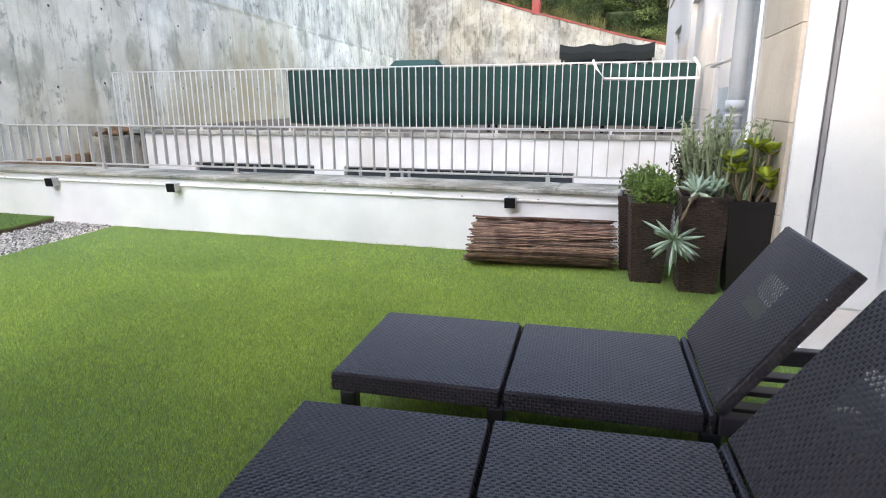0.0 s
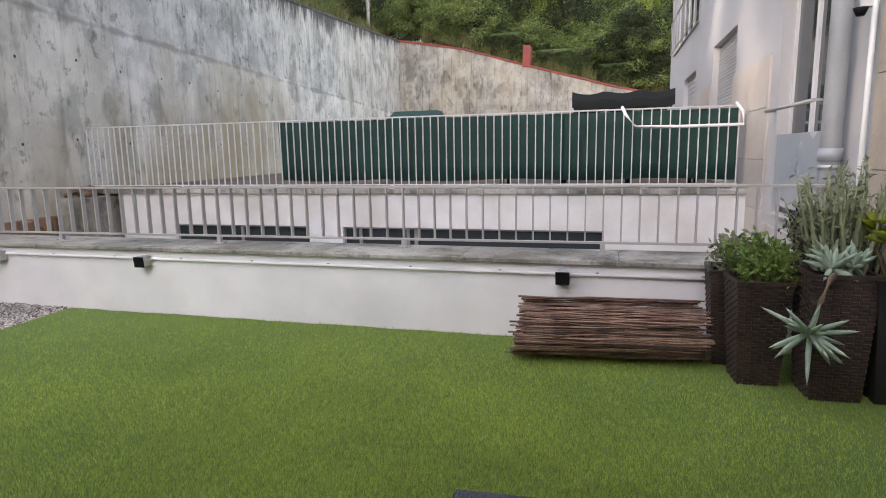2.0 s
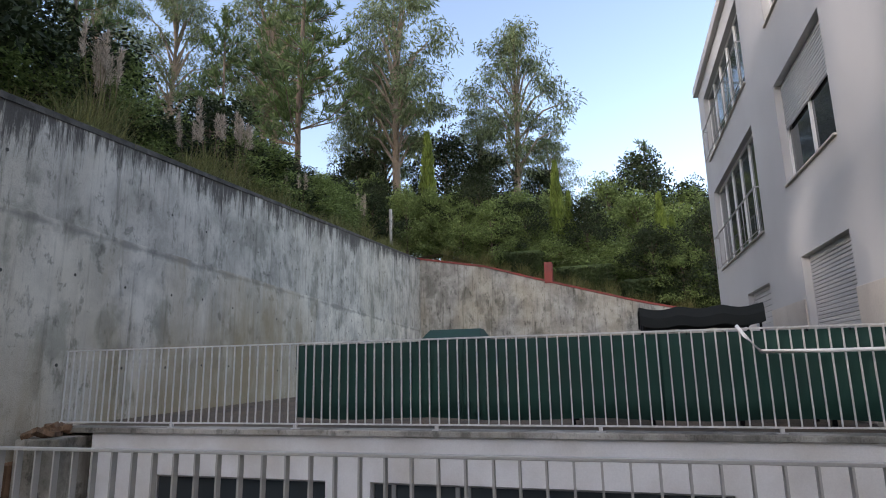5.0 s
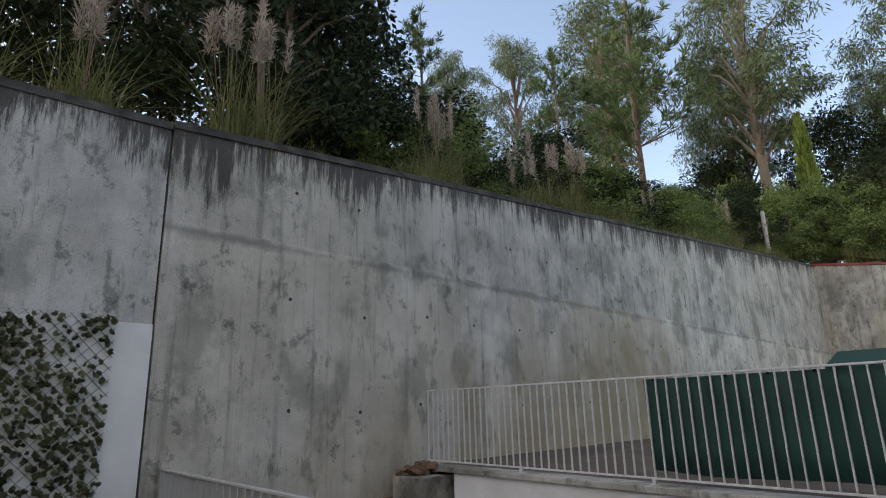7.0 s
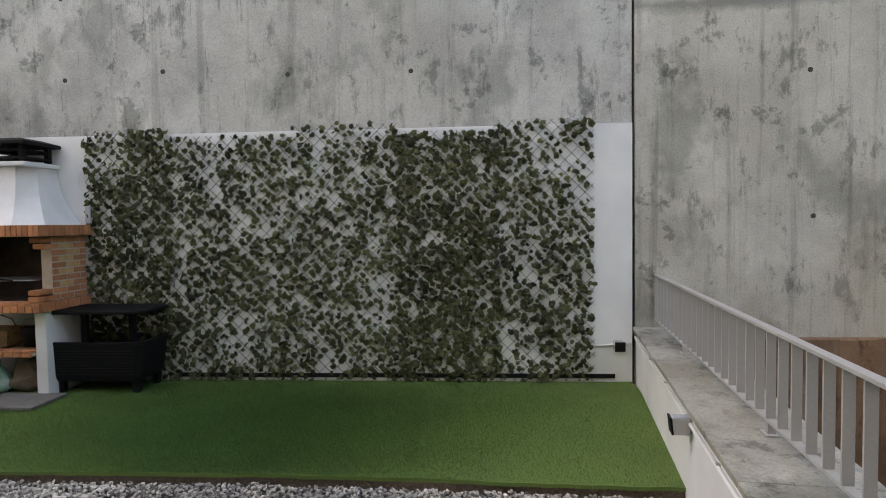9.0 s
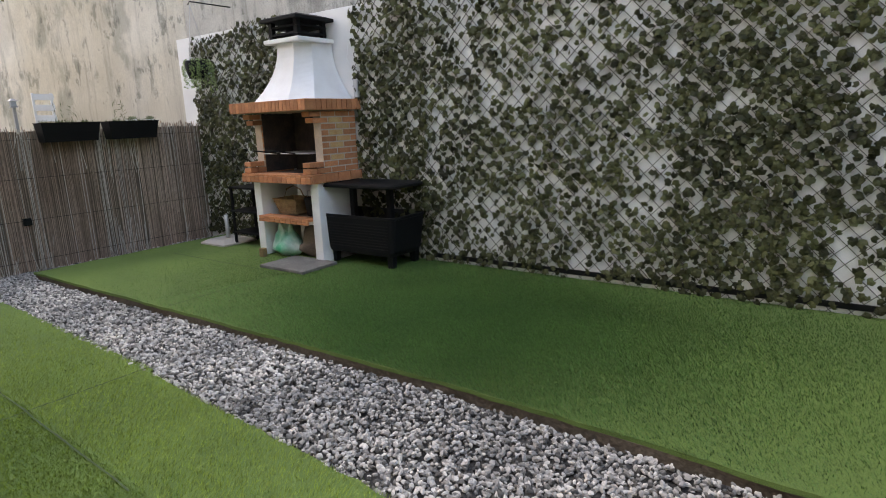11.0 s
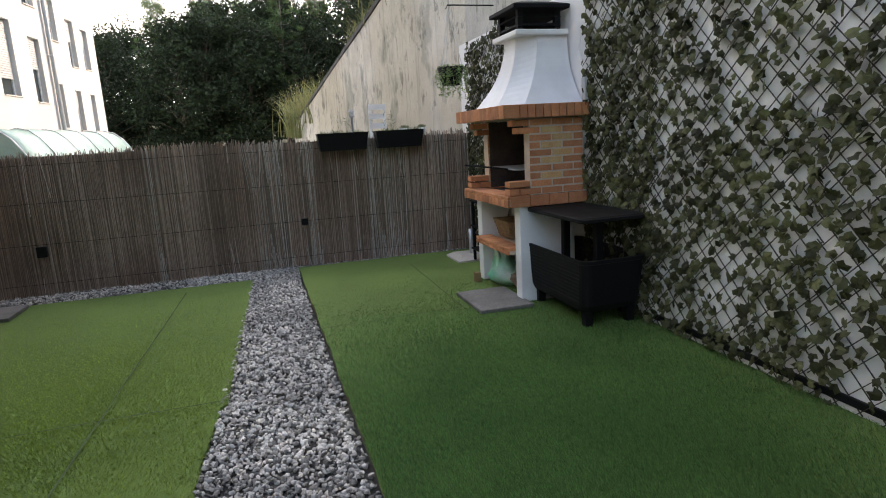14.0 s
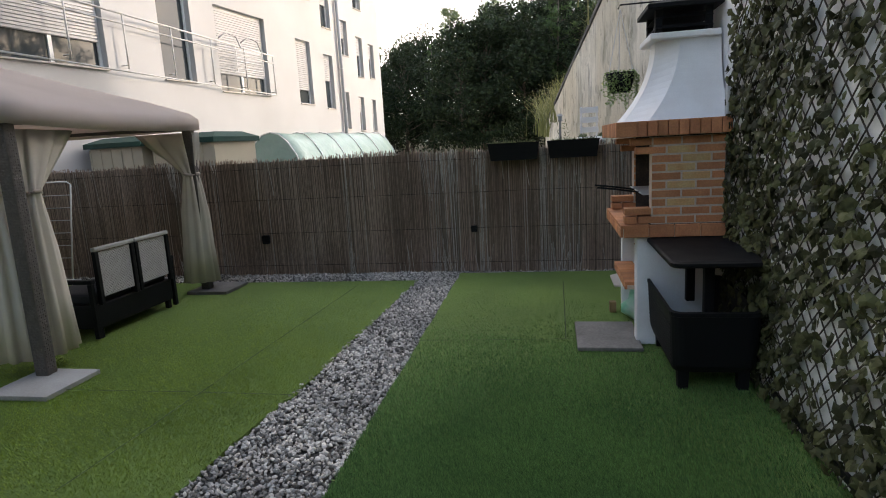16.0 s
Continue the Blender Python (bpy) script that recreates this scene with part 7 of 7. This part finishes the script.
for s0, s1, dn, lab in ((0.43, 1.42, 235, "artificial ivy trellis with sparse leaves on the white wall"), (1.40, 2.45, 400, "artificial ivy trellis with dense dusty leaves"), (2.45, 3.55, 225, "artificial ivy trellis, white wall showing through"), (3.55, 4.95, 235, "artificial ivy trellis behind the cooler table, wall showing through"), (4.93, 5.86, 370, "artificial ivy trellis with dense leaves beside the barbecue"), (7.02, 7.95, 370, "dense artificial ivy trellis past the barbecue"), (7.95, 8.9, 390, "dense artificial ivy trellis in the fence corner")):
    trellis(s0, s1, 0.085, 2.73 + 0.05 * math.sin(s0 * 3), dn, lab, 60)
# black strip stands in for the shaded gap below the trellis
solid("trellis_rail", B(0.2, 4.9, 0.031, 0.05, 0.10, 0.145, 0.003), M_BLACK, "black strip painted for the dark gap along the foot of the wall", "trim", kind="structure", m=WALL)

# ---- turf blades and gravel ----
L_TURF = leaf_material("turf_blade", (0.285, 0.385, 0.065), (0.20, 0.29, 0.05), 0.55, 0.25)
L_TURF_DEEP = leaf_material("deep_green_turf_blade", (0.108, 0.225, 0.062), (0.072, 0.165, 0.046), 0.6, 0.25)


def inside(poly, x, y):
    c = False
    for (ax, ay), (bx, by) in zip(poly, poly[1:] + poly[:1]):
        if (ay > y) != (by > y) and x < (bx - ax) * (y - ay) / (by - ay) + ax:
            c = not c
    return c


def turf(name, poly, z, n, mat, focus, seed, parent_label, nap, turned):
    """Short bent blades that lie along the strip's nap, thickest round the places where one walks."""
    rng = np.random.default_rng(seed)
    xs, ys = [p[0] for p in poly], [p[1] for p in poly]
    px, py = [], []
    for (fx, fy, spread), share in focus:
        k = int(n * share)
        px.append(rng.normal(fx, spread, k))
        py.append(rng.normal(fy, spread, k))
    px, py = np.concatenate(px), np.concatenate(py)
    ok = np.zeros(len(px), bool)
    for (ax, ay), (bx, by) in zip(poly, poly[1:] + poly[:1]):
        if by != ay:
            ok ^= ((ay > py) != (by > py)) & (px < (bx - ax) * (py - ay) / (by - ay) + ax)
    px, py = px[ok], py[ok]
    m = len(px)
    a, lean, h, w = rng.normal(nap, 0.75, m), rng.uniform(0.008, 0.026, m), rng.uniform(0.010, 0.022, m), rng.uniform(0.0012, 0.0024, m)
    a = np.where(turned(px, py), a + 1.3, a)
    dx, dy = np.cos(a), np.sin(a)
    v = np.empty((m, 3, 3))
    v[:, 0] = np.stack([px - dy * w, py + dx * w, np.full(m, z - 0.002)], 1)
    v[:, 1] = np.stack([px + dy * w, py - dx * w, np.full(m, z - 0.002)], 1)
    v[:, 2] = np.stack([px + dx * lean, py + dy * lean, z + h], 1)
    me = bpy.data.meshes.new(name)
    me.from_pydata(v.reshape(-1, 3), [], np.arange(3 * m).reshape(m, 3))
    me.materials.append(mat)
    return tagged(solid(name, me, None, parent_label, "grass"), kind="stuff")


turf("turf_blades", LAWN, 0.0, 560000, L_TURF, [((-0.5, 3.4, 1.1), 0.34), ((-2.6, 3.6, 1.5), 0.34), ((-4.2, 1.6, 1.3), 0.32)], 3, "short green artificial turf pile of the large lawn", 1.5708, lambda x, y: (x < -4.28 - 0.10 * y) | ((y > 1.5) & (x < -2.6) & (x > -3.6)))
turf("turf_blades", RAISED, 0.06, 560000, L_TURF_DEEP, [((-6.9, 2.6, 0.8), 0.55), ((-7.1, 1.2, 1.0), 0.25), ((-7.3, 4.2, 1.0), 0.20)], 4, "short deep green artificial turf pile of the raised lawn", -0.75, lambda x, y: y < 0.1 - 0.16 * (x + 6.6))


def gravel():
    rnd = random.Random(66)
    M_PEBBLE = material("grey_limestone_chip", (0.50, 0.465, 0.42), 0.75, vary=0.15, second=(0.16, 0.155, 0.15), scale=0.9, fine=200, bump=0.15, amount=0.35, rand=0.85, island=True)
    shapes = []
    for k in range(8):
        bm = bmesh.new()
        bmesh.ops.create_icosphere(bm, subdivisions=1, radius=1.0)
        for v in bm.verts:
            v.co = Vector((v.co.x * rnd.uniform(0.8, 1.25), v.co.y * rnd.uniform(0.55, 0.95), v.co.z * rnd.uniform(0.4, 0.7))) * rnd.uniform(0.85, 1.1)
        bm.verts.ensure_lookup_table()
        shapes.append((np.array([v.co[:] for v in bm.verts]), [[v.index for v in f.verts] for f in bm.faces]))
        bm.free()
    V, F, n = [], [], 0
    path = [wp(0.02, 2.545), wp(3.0, 2.42), wp(8.5, 2.49), wp(8.5, 0.1), wp(8.93, 0.1), wp(8.93, 9.4), wp(8.45, 9.4), wp(8.45, 3.03), (lawn_edge(1.4), 1.4), (lawn_edge(5.82), 5.82)]
    singles = []
    rng = np.random.default_rng(5)
    for k in range(40000):
        s, d = (rnd.uniform(0, 8.93), rnd.uniform(2.35, 3.65)) if k < 32000 else (rnd.uniform(8.35, 8.94), rnd.uniform(0.0, 9.4))
        x, y = wp(s, d)
        if not inside(path, x, y):
            continue
        r = rnd.uniform(0.009, 0.021)
        pts, fs = shapes[k % 8]
        q = Euler((rnd.uniform(0, 6.28), rnd.uniform(-0.5, 0.5), rnd.uniform(0, 6.28))).to_matrix()
        lift = -0.022 + rnd.random() * 0.022 + 0.008 * noise.noise(Vector((x * 3, y * 3, 0)))
        V.append(pts @ np.array(q).T * r + np.array((x, y, lift)))
        F.extend([[i + n for i in f] for f in fs])
        n += len(pts)
    solid("gravel", raw("gravel", np.concatenate(V).tolist(), F, M_PEBBLE), None, "loose grey and white limestone gravel along the path", "gravel", kind="stuff")


gravel()
# turf seams: narrow dark gaps between strips
M_SEAM = material("dark_turf_gap", (0.05, 0.085, 0.028), 0.95, vary=0.3, scale=5, bump=0.1)
seams = thing("turf_seam", pose(0, 0, 0), "narrow seams between strips of artificial turf", "seam", kind="structure")
for (ax, ay), (bx, by), z in (((-4.12, -1.7), (-4.5, 2.7), 0.0), ((-4.45, 1.44), (-2.9, 1.66), 0.0), ((-4.45, 1.44), (-5.1, 1.36), 0.0), ((-5.66, 0.29), (-7.6, -0.06), 0.06), ((-6.86, 0.06), (-6.62, -1.9), 0.06)):
    d = Vector((bx - ax, by - ay, 0)).normalized() * 0.006
    nn = Vector((-d.y, d.x, 0))
    n = 24
    bm = bmesh.new()
    row = []
    for i in range(n + 1):
        p = Vector((ax + (bx - ax) * i / n, ay + (by - ay) * i / n, z + 0.017)) + nn * random.uniform(-0.6, 0.6)
        row.append((bm.verts.new(p - nn * random.uniform(0.5, 1.1)), bm.verts.new(p + nn * random.uniform(0.5, 1.1))))
    for (a, b), (c, e) in zip(row, row[1:]):
        bm.faces.new((a, c, e, b))
    part("seam", bm, M_SEAM, seams)
